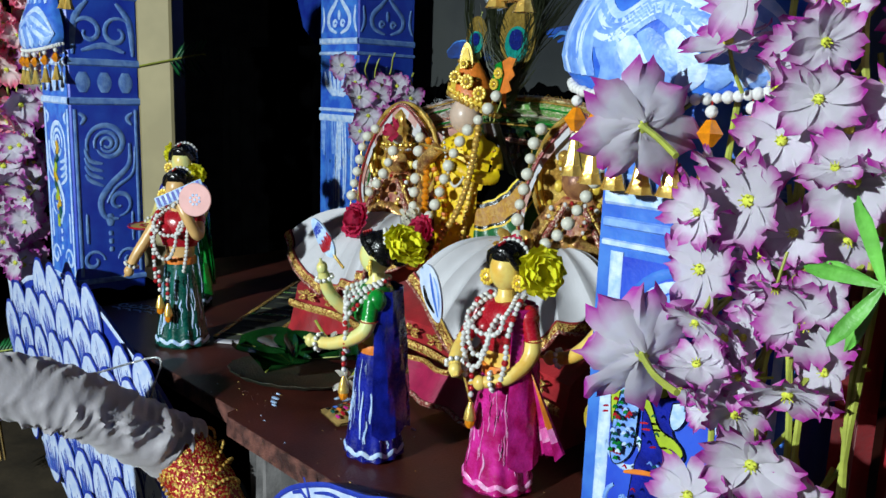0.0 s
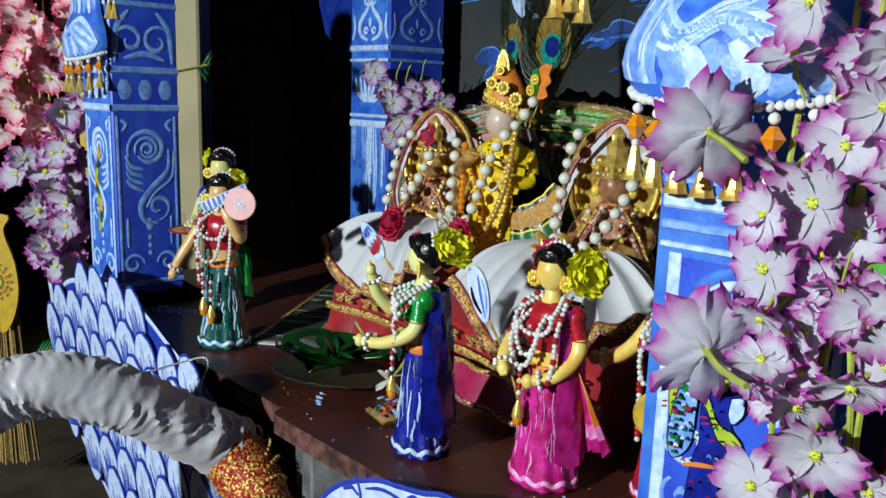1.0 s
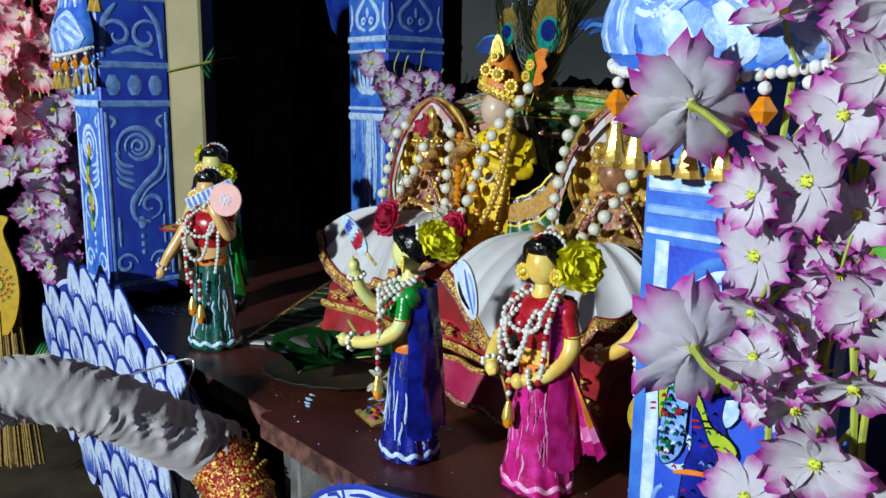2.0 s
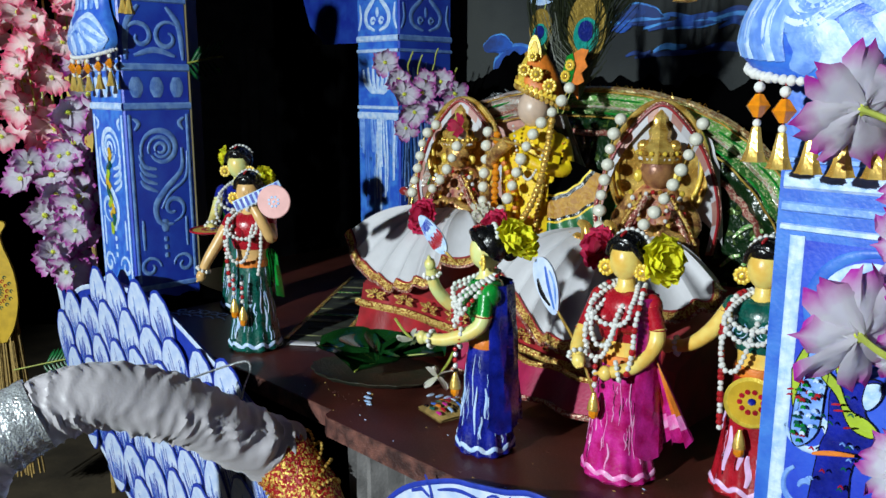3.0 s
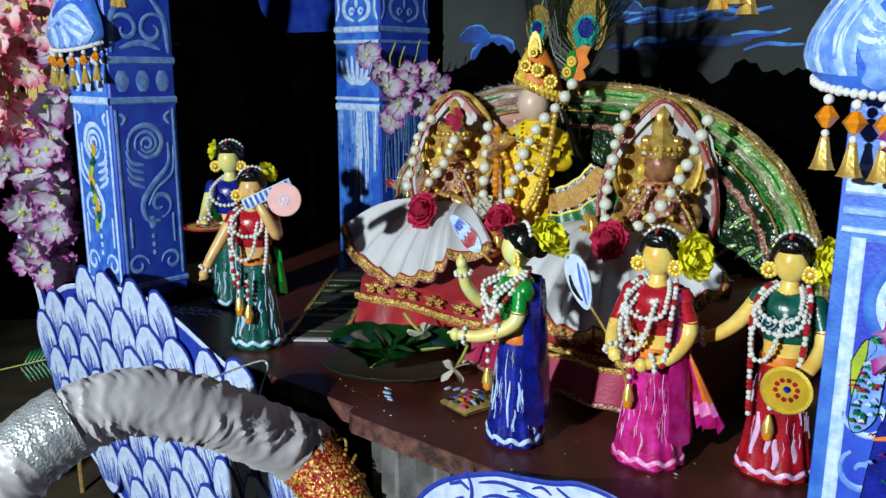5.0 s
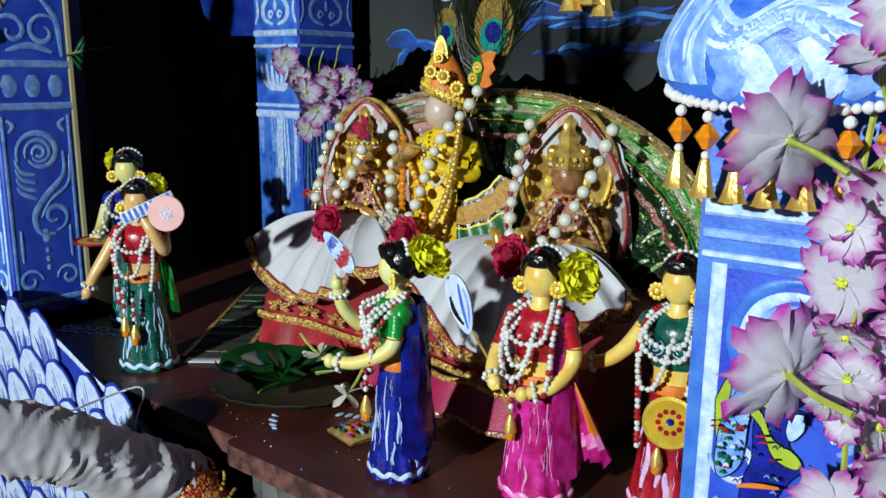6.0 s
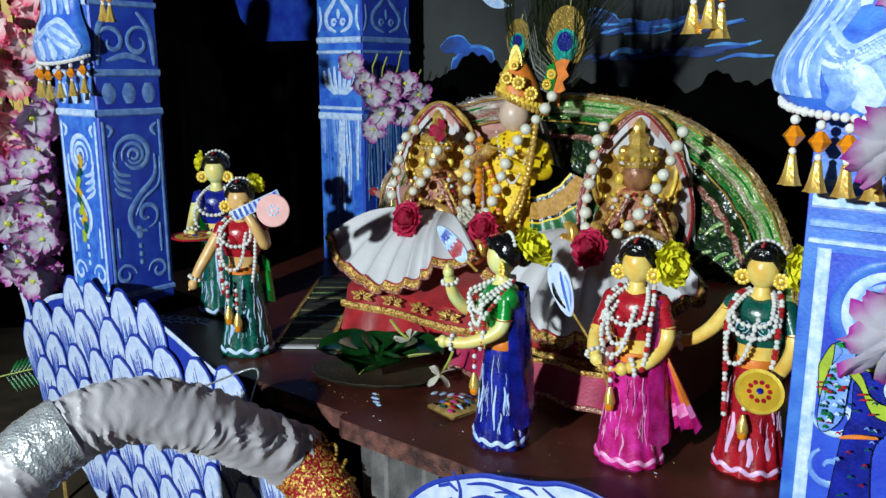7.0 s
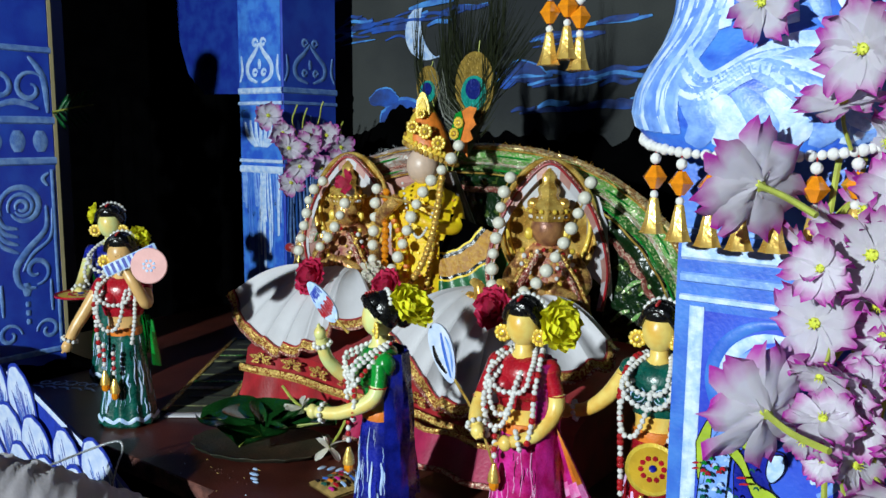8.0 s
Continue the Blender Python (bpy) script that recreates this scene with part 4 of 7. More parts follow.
def big_wing():
    e = thing("painted_wing", ST @ pose(0, -0.012, 0), "blue and white painted wing board with broad plumes", "wing", "stage front wings")
    o = [(0.085, -0.075), (0.100, -0.045), (0.130, -0.018), (0.177, 0.004), (0.205, 0.010), (0.235, 0.016), (0.262, 0.024), (0.300, 0.020), (0.345, -0.005), (0.38, -0.05), (0.38, -0.16), (0.09, -0.16)]
    b = Build()
    sm = spline(o[:10], 5) + o[10:]
    b.plate(sm, 0, 0.006, FEATHER_WHITE, FEATHER_BLUE)
    b.ob("wing_board", e)
    b = Build()
    f = lambda x, z, h: (x, -0.0004 - h, z)
    b.stroke(spline(o[:10], 6), 0.0045, f, FEATHER_BLUE, taper=False)
    b.stroke(spline([(0.150, 0.0), (0.158, -0.02), (0.150, -0.06), (0.16, -0.1)], 6), 0.004, f, FEATHER_BLUE)
    b.stroke(spline([(0.240, 0.014), (0.262, 0.0), (0.255, -0.03), (0.27, -0.07)], 6), 0.004, f, FEATHER_BLUE)
    for k in range(5):
        b.stroke([(0.134 + 0.004 * k, -0.02 - 0.014 * k), (0.146 + 0.002 * k, -0.014 - 0.014 * k), (0.155, -0.018 - 0.014 * k)], 0.004, f, FEATHER_BLUE)
    for k in range(9):
        z = -0.004 - 0.012 * k
        b.stroke(spline([(0.165 + 0.004 * (k % 3), z - 0.004), (0.19, z + 0.004), (0.225 + 0.008 * (k % 2), z + 0.003)], 5), 0.0034, f, FEATHER_BLUE)
        b.stroke(spline([(0.268 + 0.004 * (k % 3), z - 0.002), (0.30, z + 0.004), (0.345, z - 0.006)], 5), 0.0034, f, FEATHER_BLUE)
        b.stroke(spline([(0.105 + 0.003 * (k % 2), z - 0.05), (0.12, z - 0.04), (0.14, z - 0.04)], 5), 0.003, f, FEATHER_BLUE)
    g = random.Random(11)
    for k in range(70):
        x, z = g.uniform(0.10, 0.36), g.uniform(-0.15, 0.012)
        if inside((x, z + 0.006), o) and inside((x + 0.02, z + 0.006), o):
            l = g.uniform(0.010, 0.026)
            b.stroke(spline([(x, z), (x + l * 0.5, z + 0.004), (x + l, z + 0.003 - 0.004 * g.random())], 4), g.uniform(0.0012, 0.0030), f, FEATHER_BLUE)
    for k in range(24):
        x, z = g.uniform(0.10, 0.35), g.uniform(-0.15, 0.0)
        if inside((x, z + 0.008), o) and inside((x + 0.025, z + 0.008), o):
            b.stroke(spline([(x, z), (x + 0.012, z + 0.004), (x + 0.026, z + 0.002)], 4), 0.0040, lambda p, q, e2: (p, -0.0002 - e2, q), SKY)
    b.ob("painted_plume", e, "cobalt brush lines")


big_wing()

# ---- cloth-covered neck arching in front of the stage ----
neck = thing("swan_neck", pose(-0.33, 0.69, -0.12), "arched bird neck wrapped in creased grey-white satin with silver band", "neck figure")
TO = Matrix.Translation((0.33, -0.69, 0.12))
cen = spline([(-0.470, 0.585, -0.075), (-0.474, 0.603, -0.02), (-0.458, 0.622, 0.020), (-0.420, 0.648, 0.044), (-0.375, 0.668, 0.049), (-0.327, 0.690, 0.029), (-0.288, 0.716, -0.004), (-0.243, 0.748, -0.044)], 26)
ln = len(cen)


def crease(i, a):
    """Soft slanting wrinkles and pulled folds, running more along the neck towards its end."""
    t = i / ln
    c, d = math.cos(a), math.sin(a)
    wind = noise.noise(Vector((c * 1.3, d * 1.3, t * 5)))
    first = t * 19 + 0.9 * wind + 0.45 * math.sin(a + 1.0 + 4 * t)
    second = t * 41 + 1.6 * noise.noise(Vector((c * 1.7 + 5, d * 1.7, t * 8))) + 0.7 * math.sin(a + 2.5)
    deep = 0.25 + 1.2 * max(0.0, noise.noise(Vector((c * 1.2 - 4, d * 1.2, t * 6))) + 0.3)
    k = 1 + 0.05 * noise.noise(Vector((c * 1.1, d * 1.1, t * 7)))
    k += 0.115 * deep * (0.5 + 0.5 * math.cos(2 * math.pi * first)) ** 3
    k += 0.075 * deep * (0.5 + 0.5 * math.cos(2 * math.pi * second)) ** 2
    return 1 + (k - 1) * min(1.0, (1.0 - t) * 12 + 0.15) + 0.10 * max(0.0, (t - 0.90) * 10) ** 2


b = Build()
pts = [TO @ Vector(p) for p in cen]
b.tube(pts, [0.034 - 0.006 * min(1, i / ln * 3) + 0.003 * max(0, (i / ln - 0.8) * 5) for i in range(ln)], SATIN, 56, wave=crease)
b.ob("neck_cloth", neck)
b = Build()
i0, i1 = int(ln * 0.30), int(ln * 0.42)
b.tube(pts[i0:i1], 0.0318, SILVER, 40, wave=lambda i, a: 1 + 0.010 * math.sin(i * 1.1 + 2 * a) + 0.02 * noise.noise(Vector((math.cos(a) * 3, math.sin(a) * 3, i * 0.7))))
b.ob("band", neck, "crinkled silver foil band")
b = Build()
end = [TO @ Vector(p) for p in spline([(-0.250, 0.742, -0.036), (-0.228, 0.735, -0.060), (-0.208, 0.720, -0.090), (-0.195, 0.705, -0.14), (-0.19, 0.70, -0.2)], 8)]
b.tube(end, [0.027, 0.029] + [0.031] * (len(end) - 2), RED_BROCADE, 24, wave=lambda i, a: 1 + 0.06 * noise.noise(Vector((math.cos(a) * 2, math.sin(a) * 2, i * 0.6))))
b.ob("collar", neck, "red brocade collar worked with gold")
for k in range(8):
    b = Build()
    c = end[2 + k * 3]
    for j in range(44):
        a = 2 * math.pi * j / 44
        b.ball(c + Vector((0.0335 * math.cos(a), 0.030 * math.sin(a), 0.012 * math.sin(2 * a + k) + 0.006 * math.cos(a))), 0.0019, GOLD, 6, 4)
    b.ob("bead_chain", neck, "gold bead chain")
wire = Build()
wire.tube(spline([(-0.345, 0.775, 0.022), (-0.312, 0.795, 0.029), (-0.289, 0.80, 0.034), (-0.284, 0.80, 0.026), (-0.290, 0.80, 0.010), (-0.296, 0.80, -0.012)], 8), 0.0011, SILVER, 7)
tagged(wire.ob("wire_loop"), "bent grey wire loop sticking out beside the satin neck", "wire")

b = Build()
rows = [[(0.006 + 0.10 * j / 20, 0.020 + 0.006 * math.sin(j * 1.3) + 0.004 * math.sin(j * 0.5 + i), -0.021 - 0.09 * i) for j in range(21)] for i in range(4)]
b.grid(rows, GREY_CLOTH)
b.grid([[(x, y + 0.002, z) for x, y, z in r] for r in rows], GREY_CLOTH)
tagged(b.ob("skirting_cloth", m=ST), "grey-white pleated cloth hanging under the stage edge", "cloth")


# ---- flowers ----
def petal(b, m, length, width, curl, material, notch=0.25, tip0=0.0, segs=5):
    """A silk petal along +x: narrow root, broad shoulder, lobed tip, ribbed and cupped."""
    rows, tips = [], []
    for i in range(segs + 1):
        t = i / segs
        w = width * (0.20 + 0.80 * abs(math.sin(math.pi * min(t * 0.66 + 0.03, 1))) ** 0.9) * (0.55 if i == segs else 1)
        row, tp = [], []
        for j in range(7):
            u = (j - 3) / 3
            lobe = (0.10 * math.cos(u * 4.2 + length * 900) + (0.05 * math.sin(u * 9 + length * 3100) if notch > 0.3 else 0)) * t * t * (1 if notch else 0.2)
            l = length * t * (1 + lobe - 0.07 * u * u * t)
            z = curl * length * (t ** 1.6) + 0.16 * width * (u * u) * t + 0.045 * width * math.cos(u * 6.3) * t + 0.05 * width * math.sin(u * 4 + t * 6 + curl * 9)
            row.append(m @ Vector((l, u * w * 0.5, z)))
            tp.append(min(1.0, tip0 + t * 0.90 + 0.16 * abs(u) * t))
        rows.append(row)
        tips.append(tp)
    b.grid(rows, material, tips=tips)


def blossom(material, n, r, curl, seed, stem=0.02):
    """A silk blossom facing +z: petals in one ring, a green-yellow eye and a stalk."""
    b = Build()
    g = random.Random(seed)
    for k in range(n):
        a = 2 * math.pi * (k + g.uniform(-0.12, 0.12)) / n
        m = Matrix.Rotation(a, 4, "Z") @ Matrix.Rotation(g.uniform(-0.25, 0.25), 4, "X") @ Matrix.Translation((0.001, 0, 0.0006 * (k % 2)))
        petal(b, m, r * g.uniform(0.88, 1.08), r * 2.4 * math.pi / n * 0.68, curl * g.uniform(0.3, 1.4), material, 0.35)
    b.ball((0, 0, 0.0015), (r * 0.14, r * 0.14, r * 0.10), POLLEN, 8, 5)
    for k in range(6):
        a = k * 1.05
        b.tube([(0, 0, 0.001), (r * 0.13 * math.cos(a), r * 0.13 * math.sin(a), r * 0.22)], 0.0004, POLLEN, 4)
    if stem:
        b.tube(spline([(0, 0, 0), (0.001, 0, -stem * 0.5), (0.004, 0.002, -stem)], 4), [0.0022] + [0.0013] * 8, STEM, 6)
    return b


def put(me, name, parent, m, label=""):
    o = new(name, me)
    o.parent = parent
    o.matrix_basis = m
    if label:
        o["label"] = label
    return o


def facing(p, direction, twist, size=1.0):
    q = Vector(direction).normalized().to_track_quat("Z", "Y").to_matrix().to_4x4()
    return Matrix.Translation(p) @ q @ Matrix.Rotation(twist, 4, "Z") @ Matrix.Diagonal((size, size, size, 1))


MAUVE = [mesh_of(blossom(PETAL_MAUVE, 7, 0.0235, c, 20 + i, 0.03), "blossom") for i, c in enumerate((0.15, 0.3, 0.05, 0.45))]
PINK = [mesh_of(blossom(PETAL_PINK, 6, 0.0235, c, 30 + i, 0.012), "blossom") for i, c in enumerate((0.1, 0.3, 0.5))]
SMALLM = [mesh_of(blossom(PETAL_MAUVE, 6, 0.024, c, 40 + i, 0.015), "blossom") for i, c in enumerate((0.1, 0.35))]

# spray in front of the right pillar
gr = thing("blossom_spray", ST, "hanging spray of mauve-edged white silk blossoms before a pillar", "flowers")
spots = [(0.470, 0.302, -0.052, "back", 1.12), (0.479, 0.200, -0.052, "back", 1.25), (0.497, 0.338, -0.035, "up", 1.0), (0.514, 0.274, -0.036, "fr", 1.2), (0.492, 0.240, -0.030, "fr", 1.15),
         (0.522, 0.299, -0.030, "fr", 1.0), (0.543, 0.228, -0.036, "fr", 1.1), (0.507, 0.212, -0.030, "fr", 0.9), (0.538, 0.196, -0.034, "side", 1.05), (0.529, 0.163, -0.040, "fr", 1.15),
         (0.554, 0.286, -0.036, "fr", 1.15), (0.569, 0.312, -0.030, "side", 1.2), (0.561, 0.180, -0.030, "fr", 1.0), (0.578, 0.215, -0.020, "side", 1.0), (0.486, 0.270, -0.026, "side", 0.95),
         (0.512, 0.176, -0.026, "side", 0.9), (0.460, 0.384, -0.030, "fr", 1.0), (0.505, 0.360, -0.040, "fr", 1.15), (0.530, 0.335, -0.030, "side", 1.0), (0.515, 0.250, -0.020, "side", 1.0), (0.560, 0.25, -0.02, "fr", 1.0),
         (0.50, 0.135, -0.036, "fr", 1.1), (0.54, 0.12, -0.03, "side", 1.1), (0.57, 0.345, -0.02, "fr", 1.1), (0.59, 0.27, -0.03, "fr", 1.1), (0.485, 0.405, -0.03, "side", 1.0), (0.53, 0.39, -0.03, "fr", 1.1),
         (0.508, 0.292, -0.024, "side", 0.9), (0.500, 0.255, -0.022, "fr", 0.9), (0.530, 0.262, -0.026, "fr", 0.9), (0.535, 0.238, -0.020, "side", 0.9), (0.520, 0.228, -0.024, "fr", 0.85), (0.548, 0.205, -0.022, "fr", 0.9),
         (0.545, 0.305, -0.022, "fr", 0.9), (0.515, 0.322, -0.024, "side", 0.9), (0.55, 0.262, -0.022, "side", 0.9), (0.515, 0.15, -0.03, "side", 0.9), (0.55, 0.150, -0.03, "fr", 1.0), (0.575, 0.24, -0.022, "side", 0.9), (0.585, 0.33, -0.02, "fr", 1.0)]
spots = [q for q in spots if q[0] < 0.552 or q[1] > 0.285 or q[3] == "back"]
more = random.Random(12)
for q in range(18):
    spots.append((more.uniform(0.492, 0.550), more.uniform(0.12, 0.30), more.uniform(-0.046, -0.020), ("fr", "side", "fr", "up")[q % 4], more.uniform(0.62, 0.92)))
for q in range(8):
    spots.append((more.uniform(0.535, 0.605), more.uniform(0.285, 0.40), more.uniform(-0.046, -0.020), ("fr", "side")[q % 2], more.uniform(0.75, 1.0)))
for i, (s, z, d, kind, k) in enumerate(spots):
    k *= 1.0 if kind == "back" else 0.74
    di = {"back": (-0.75, 0.62, 0.2), "fr": (-0.2 + rng.uniform(-.4, .5), -1, rng.uniform(-0.5, 0.3)), "side": (rng.uniform(-1, 1), -0.6, rng.uniform(-1, 0.4)), "up": (0, -0.5, 0.9)}[kind]
    put(MAUVE[i % 4], "blossom", gr, facing((s, d, z), di, rng.uniform(0, 6), k))
b = Build()
for i in range(9):
    s = 0.498 + 0.011 * i
    line = spline([(s + 0.01, -0.006 - 0.002 * (i % 3), 0.52), (s + 0.008 * math.sin(i), -0.016 - 0.003 * (i % 3), 0.36), (s - 0.008 * math.cos(i * 2), -0.014, 0.26), (s + 0.008 * math.sin(i * 3), -0.018, 0.17), (s + 0.004, -0.014, 0.06)], 8)
    b.tube(line, 0.0016, STEM, 6)
    b.ob("stem", gr, "yellow-green plastic stem")
    b = Build()
for i, (s, z, d, kind, k) in enumerate(spots):
    b = Build()
    b.tube(spline([(s, d + 0.012, z), (s + 0.006, -0.012, z + 0.015), (max(s, 0.5) + 0.004, -0.012, z + 0.03)], 5), 0.0012, STEM, 5)
    b.ob("stalk", gr)
lb = Build()
for i in range(10):
    a = 2 * math.pi * i / 10
    petal(lb, facing((0, 0, 0), (0, -1, 0.2), a + 0.4 * math.sin(i * 3)), 0.030 + 0.006 * math.sin(i * 2), 0.0065, 0.5 * math.sin(i * 1.7), LEAF, 0.0)
sprig = mesh_of(lb, "leaf_sprig")
for s, z, d, k in ((0.572, 0.250, -0.045, 0.95), (0.594, 0.300, -0.03, 0.6), (0.580, 0.135, -0.03, 0.6)):
    put(sprig, "leaf_sprig", gr, pose(s, d, z, rng.uniform(-20, 20), rng.uniform(0, 90), 0) @ Matrix.Diagonal((k, k, k, 1)), "bright green narrow plastic leaves")
rd = Build()
for i in range(5):
    rows = [[(0.535 + 0.02 * i + 0.02 * u, 0.03 + 0.012 * math.sin(u * 6 + i), 0.10 + 0.06 * v - 0.012 * (i % 2)) for u in (0, 0.25, 0.5, 0.75, 1)] for v in (0, 1, 2, 3)]
    rd.grid(rows, RED_CLOTH)
tagged(rd.ob("red_cloth", m=ST), "crimson cloth hanging behind the blossoms", "cloth")

# garland left of the front left pillar
gl = thing("blossom_garland", Matrix.Translation((-0.68, 1.22, 0.45)), "thick hanging garland of pink-edged silk blossoms beside a pillar", "flowers")
for i in range(128):
    t = i / 127
    z = 0.20 - 0.62 * t
    wdt = 0.075 * (1 - 0.65 * max(0, (t - 0.35) / 0.65))
    cx = 0.0 + 0.045 * max(0, t - 0.3)
    x = cx + rng.uniform(-wdt, wdt)
    y = rng.uniform(-0.045, 0.03)
    pool = PINK if x < cx + 0.02 or t < 0.45 else SMALLM
    if t > 0.72:
        pool = SMALLM
    put(pool[i % len(pool)], "blossom", gl, facing((x, y, z), (rng.uniform(-0.7, 0.9), -1, rng.uniform(-0.7, 0.5)), rng.uniform(0, 6), rng.uniform(0.95, 1.3)))
b = Build()
for i in range(6):
    b = Build()
    b.tube(spline([(-0.05 + 0.02 * i, 0, 0.35), (-0.04 + 0.018 * i, 0.01, 0.1), (-0.02 + 0.014 * i, 0.0, -0.15), (0.01 + 0.006 * i, 0, -0.36)], 6), 0.0016, STEM, 5)
    b.ob("stem", gl)

# spray on the rear pillar
gb = thing("blossom_spray", ST @ pose(-0.425, 0.44, 0.29), "small spray of mauve-edged silk blossoms tied to the rear pillar", "flowers")
inv = (ST @ pose(-0.425, 0.44, 0.29)).inverted()
for i, (x, y, z) in enumerate([(-0.177, 1.33, 0.348), (-0.146, 1.31, 0.298), (-0.097, 1.30, 0.268), (-0.129, 1.29, 0.272), (-0.143, 1.30, 0.246), (-0.088, 1.33, 0.318), (-0.066, 1.33, 0.300), (-0.112, 1.33, 0.318), (-0.075, 1.32, 0.275), (-0.155, 1.33, 0.322), (-0.118, 1.32, 0.300)]):
    put(SMALLM[i % 2], "blossom", gb, inv @ facing((x, y, z), (rng.uniform(-0.6, 0.4), -1, rng.uniform(-0.5, 0.5)), rng.uniform(0, 6), rng.uniform(0.8, 1.0)))
b = Build()
for x, z, l in ((-0.14, 0.355, 0.03), (-0.10, 0.36, 0.035), (-0.125, 0.35, 0.04), (-0.07, 0.33, 0.02), (-0.06, 0.25, -0.02)):
    b = Build()
    b.tube([inv @ Vector(p) for p in spline([(-0.12, 1.35, 0.29), (x, 1.34, z - 0.02), (x + 0.004, 1.33, z), (x + 0.008, 1.33, z + 0.01)], 5)], 0.0014, STEM, 5)
    b.ob("stem", gb)


# ---- roses ----
def rose(material, r, seed):
    """The petals of a rose, as meshes, from the heart outwards."""
    g, out = random.Random(seed), []
    for ring, (n, rad, up) in enumerate(((3, 0.25, 1.5), (4, 0.5, 1.1), (5, 0.78, 0.7), (6, 1.0, 0.35))):
        for k in range(n):
            a = 2 * math.pi * (k + ring * 0.4 + g.uniform(-0.1, 0.1)) / n
            m = Matrix.Rotation(a, 4, "Z") @ Matrix.Translation((r * rad * 0.25, 0, r * 0.15)) @ Matrix.Rotation(-0.25 * up, 4, "Y")
            b = Build()
            petal(b, m, r * (0.45 + 0.5 * rad), r * 1.15, up * 0.5, material, 0.1, 0.25)
            out.append(mesh_of(b, "petal"))
    b = Build()
    b.ball((0, 0, r * 0.22), (r * 0.5, r * 0.5, r * 0.3), material, 12, 7)
    return out + [mesh_of(b, "heart")]


RR = rose(ROSE_RED, 0.019, 1)
RY = rose(ROSE_YELLOW, 0.017, 2)


def rose_thing(petals, m, label, group):
    e = thing("rose", m, label, "rose", group)
    for me in petals[:-1]:
        put(me, "petal", e, Matrix())
    put(petals[-1], "heart", e, Matrix())
    return e


# ---- throne ----
th = thing("throne", ST, "low throne draped in crimson cloth with a green tinselled arch back", "throne")
b = Build()
n = 40
front = lambda x: 0.215 + 0.010 * math.sin(x * 40) * 0.4 - 0.02 * max(0, x - 0.02) * 4
rows = []
for z, o in ((0.0, -0.012), (0.012, -0.006), (0.036, 0.0), (0.060, 0.005), (0.066, 0.014)):
    rows.append([(-0.205 + 0.46 * i / n, front(-0.205 + 0.46 * i / n) + o + 0.003 * math.sin(i * 1.7) * (1 - z / 0.07), z) for i in range(n + 1)])
rows.append([(x, 0.30, 0.094) for x, y, z in rows[-1]])
rows.append([(x, 0.46, 0.10) for x, y, z in rows[-1]])
rows.append([(x, 0.46, 0.0) for x, y, z in rows[0]])
b.grid(rows, RED_CLOTH)
for j in (0, n):
    b.cap([r[j] for r in rows], RED_CLOTH)
b.ob("base", th, "crimson satin draped base")
b = Build()
for z, hg in ((0.034, 0.009),):
    for i in range(n):
        x0, x1 = -0.205 + 0.46 * i / n, -0.205 + 0.46 * (i + 1) / n
        y0, y1 = front(x0) - 0.0085, front(x1) - 0.0085
        b.grid([[(x0, y0, z), (x1, y1, z)], [(x0, y0 - 0.0015, z + hg / 2), (x1, y1 - 0.0015, z + hg / 2)], [(x0, y0 + 0.001, z + hg), (x1, y1 + 0.001, z + hg)]], GOLD_BRAID)
b.ob("braid", th, "gold braid strip")
b = Build()
fy = lambda x, z, h: (x, front(x) - 0.0050 - h - 0.002 * (1 - z / 0.1), z)
for k in range(9):
    x = -0.17 + 0.048 * k
    for q in range(5):
        a = radians(-40 + 65 * q)
        b.stroke(spline([(x + 0.003 * math.cos(a), 0.053 + 0.002 * math.sin(a)), (x + 0.012 * math.cos(a + 0.3), 0.053 + 0.006 * math.sin(a + 0.3)), (x + 0.019 * math.cos(a), 0.053 + 0.008 * math.sin(a))], 4), 0.0026, fy, GOLD_BRAID, 0.0014)
        b.stroke(spline([(x + 0.004 * math.cos(a), 0.053 + 0.001 * math.sin(a)), (x + 0.010 * math.cos(a - 0.35), 0.053 + 0.005 * math.sin(a - 0.35)), (x + 0.019 * math.cos(a), 0.053 + 0.008 * math.sin(a))], 4), 0.0022, fy, GOLD_BRAID, 0.0014)
b.ob("embroidery", th, "gold thread flower embroidery")
b = Build()
rows = [[(0.0 + 0.24 * i / 24, 0.19 - 0.03 * i / 24 - 0.018 * v + 0.004 * math.sin(i), 0.036 - 0.030 * v + 0.010 * i / 24) for i in range(25)] for v in (0, 0.5, 1)]
b.grid(rows, MAGENTA_CLOTH)
b.grid([[(x, y + 0.003, z) for x, y, z in r] for r in rows], MAGENTA_CLOTH)
for r, m in ((rows[0], GOLD_BRAID), (rows[2], PINK_BRAID)):
    b.tube([(x, y - 0.001, z) for x, y, z in r], 0.0028, m, 6)
b.ob("border_cloth", th, "magenta printed border cloth with gold edge")


def arch_pt(u, k):
    """Point on the arched back: u from 0 (left foot) to 1 (right foot), k the scale from the middle."""
    a = math.pi * (1 - u)
    c, s_ = math.cos(a), math.sin(a)
    e = 2 / 2.6
    return (0.325 * k * math.copysign(abs(c) ** e, c), 0.312 * (k if k > 0.6 else k) * abs(s_) ** e)


nA = 96
bands = [(1.0, 0.980, "outer"), (0.980, 0.928, "mid"), (0.928, 0.916, "inner"), (0.916, 0.886, "second"), (0.886, 0.835, "gap"), (0.835, 0.812, "braid"), (0.812, 0.05, "field")]
left = {"outer": SILVER_SEQUIN, "mid": SILVER_SEQUIN, "inner": PINK_BRAID, "second": SILVER_SEQUIN, "gap": PINK_CLOTH, "braid": PINK_CLOTH, "field": MAROON_SILK}
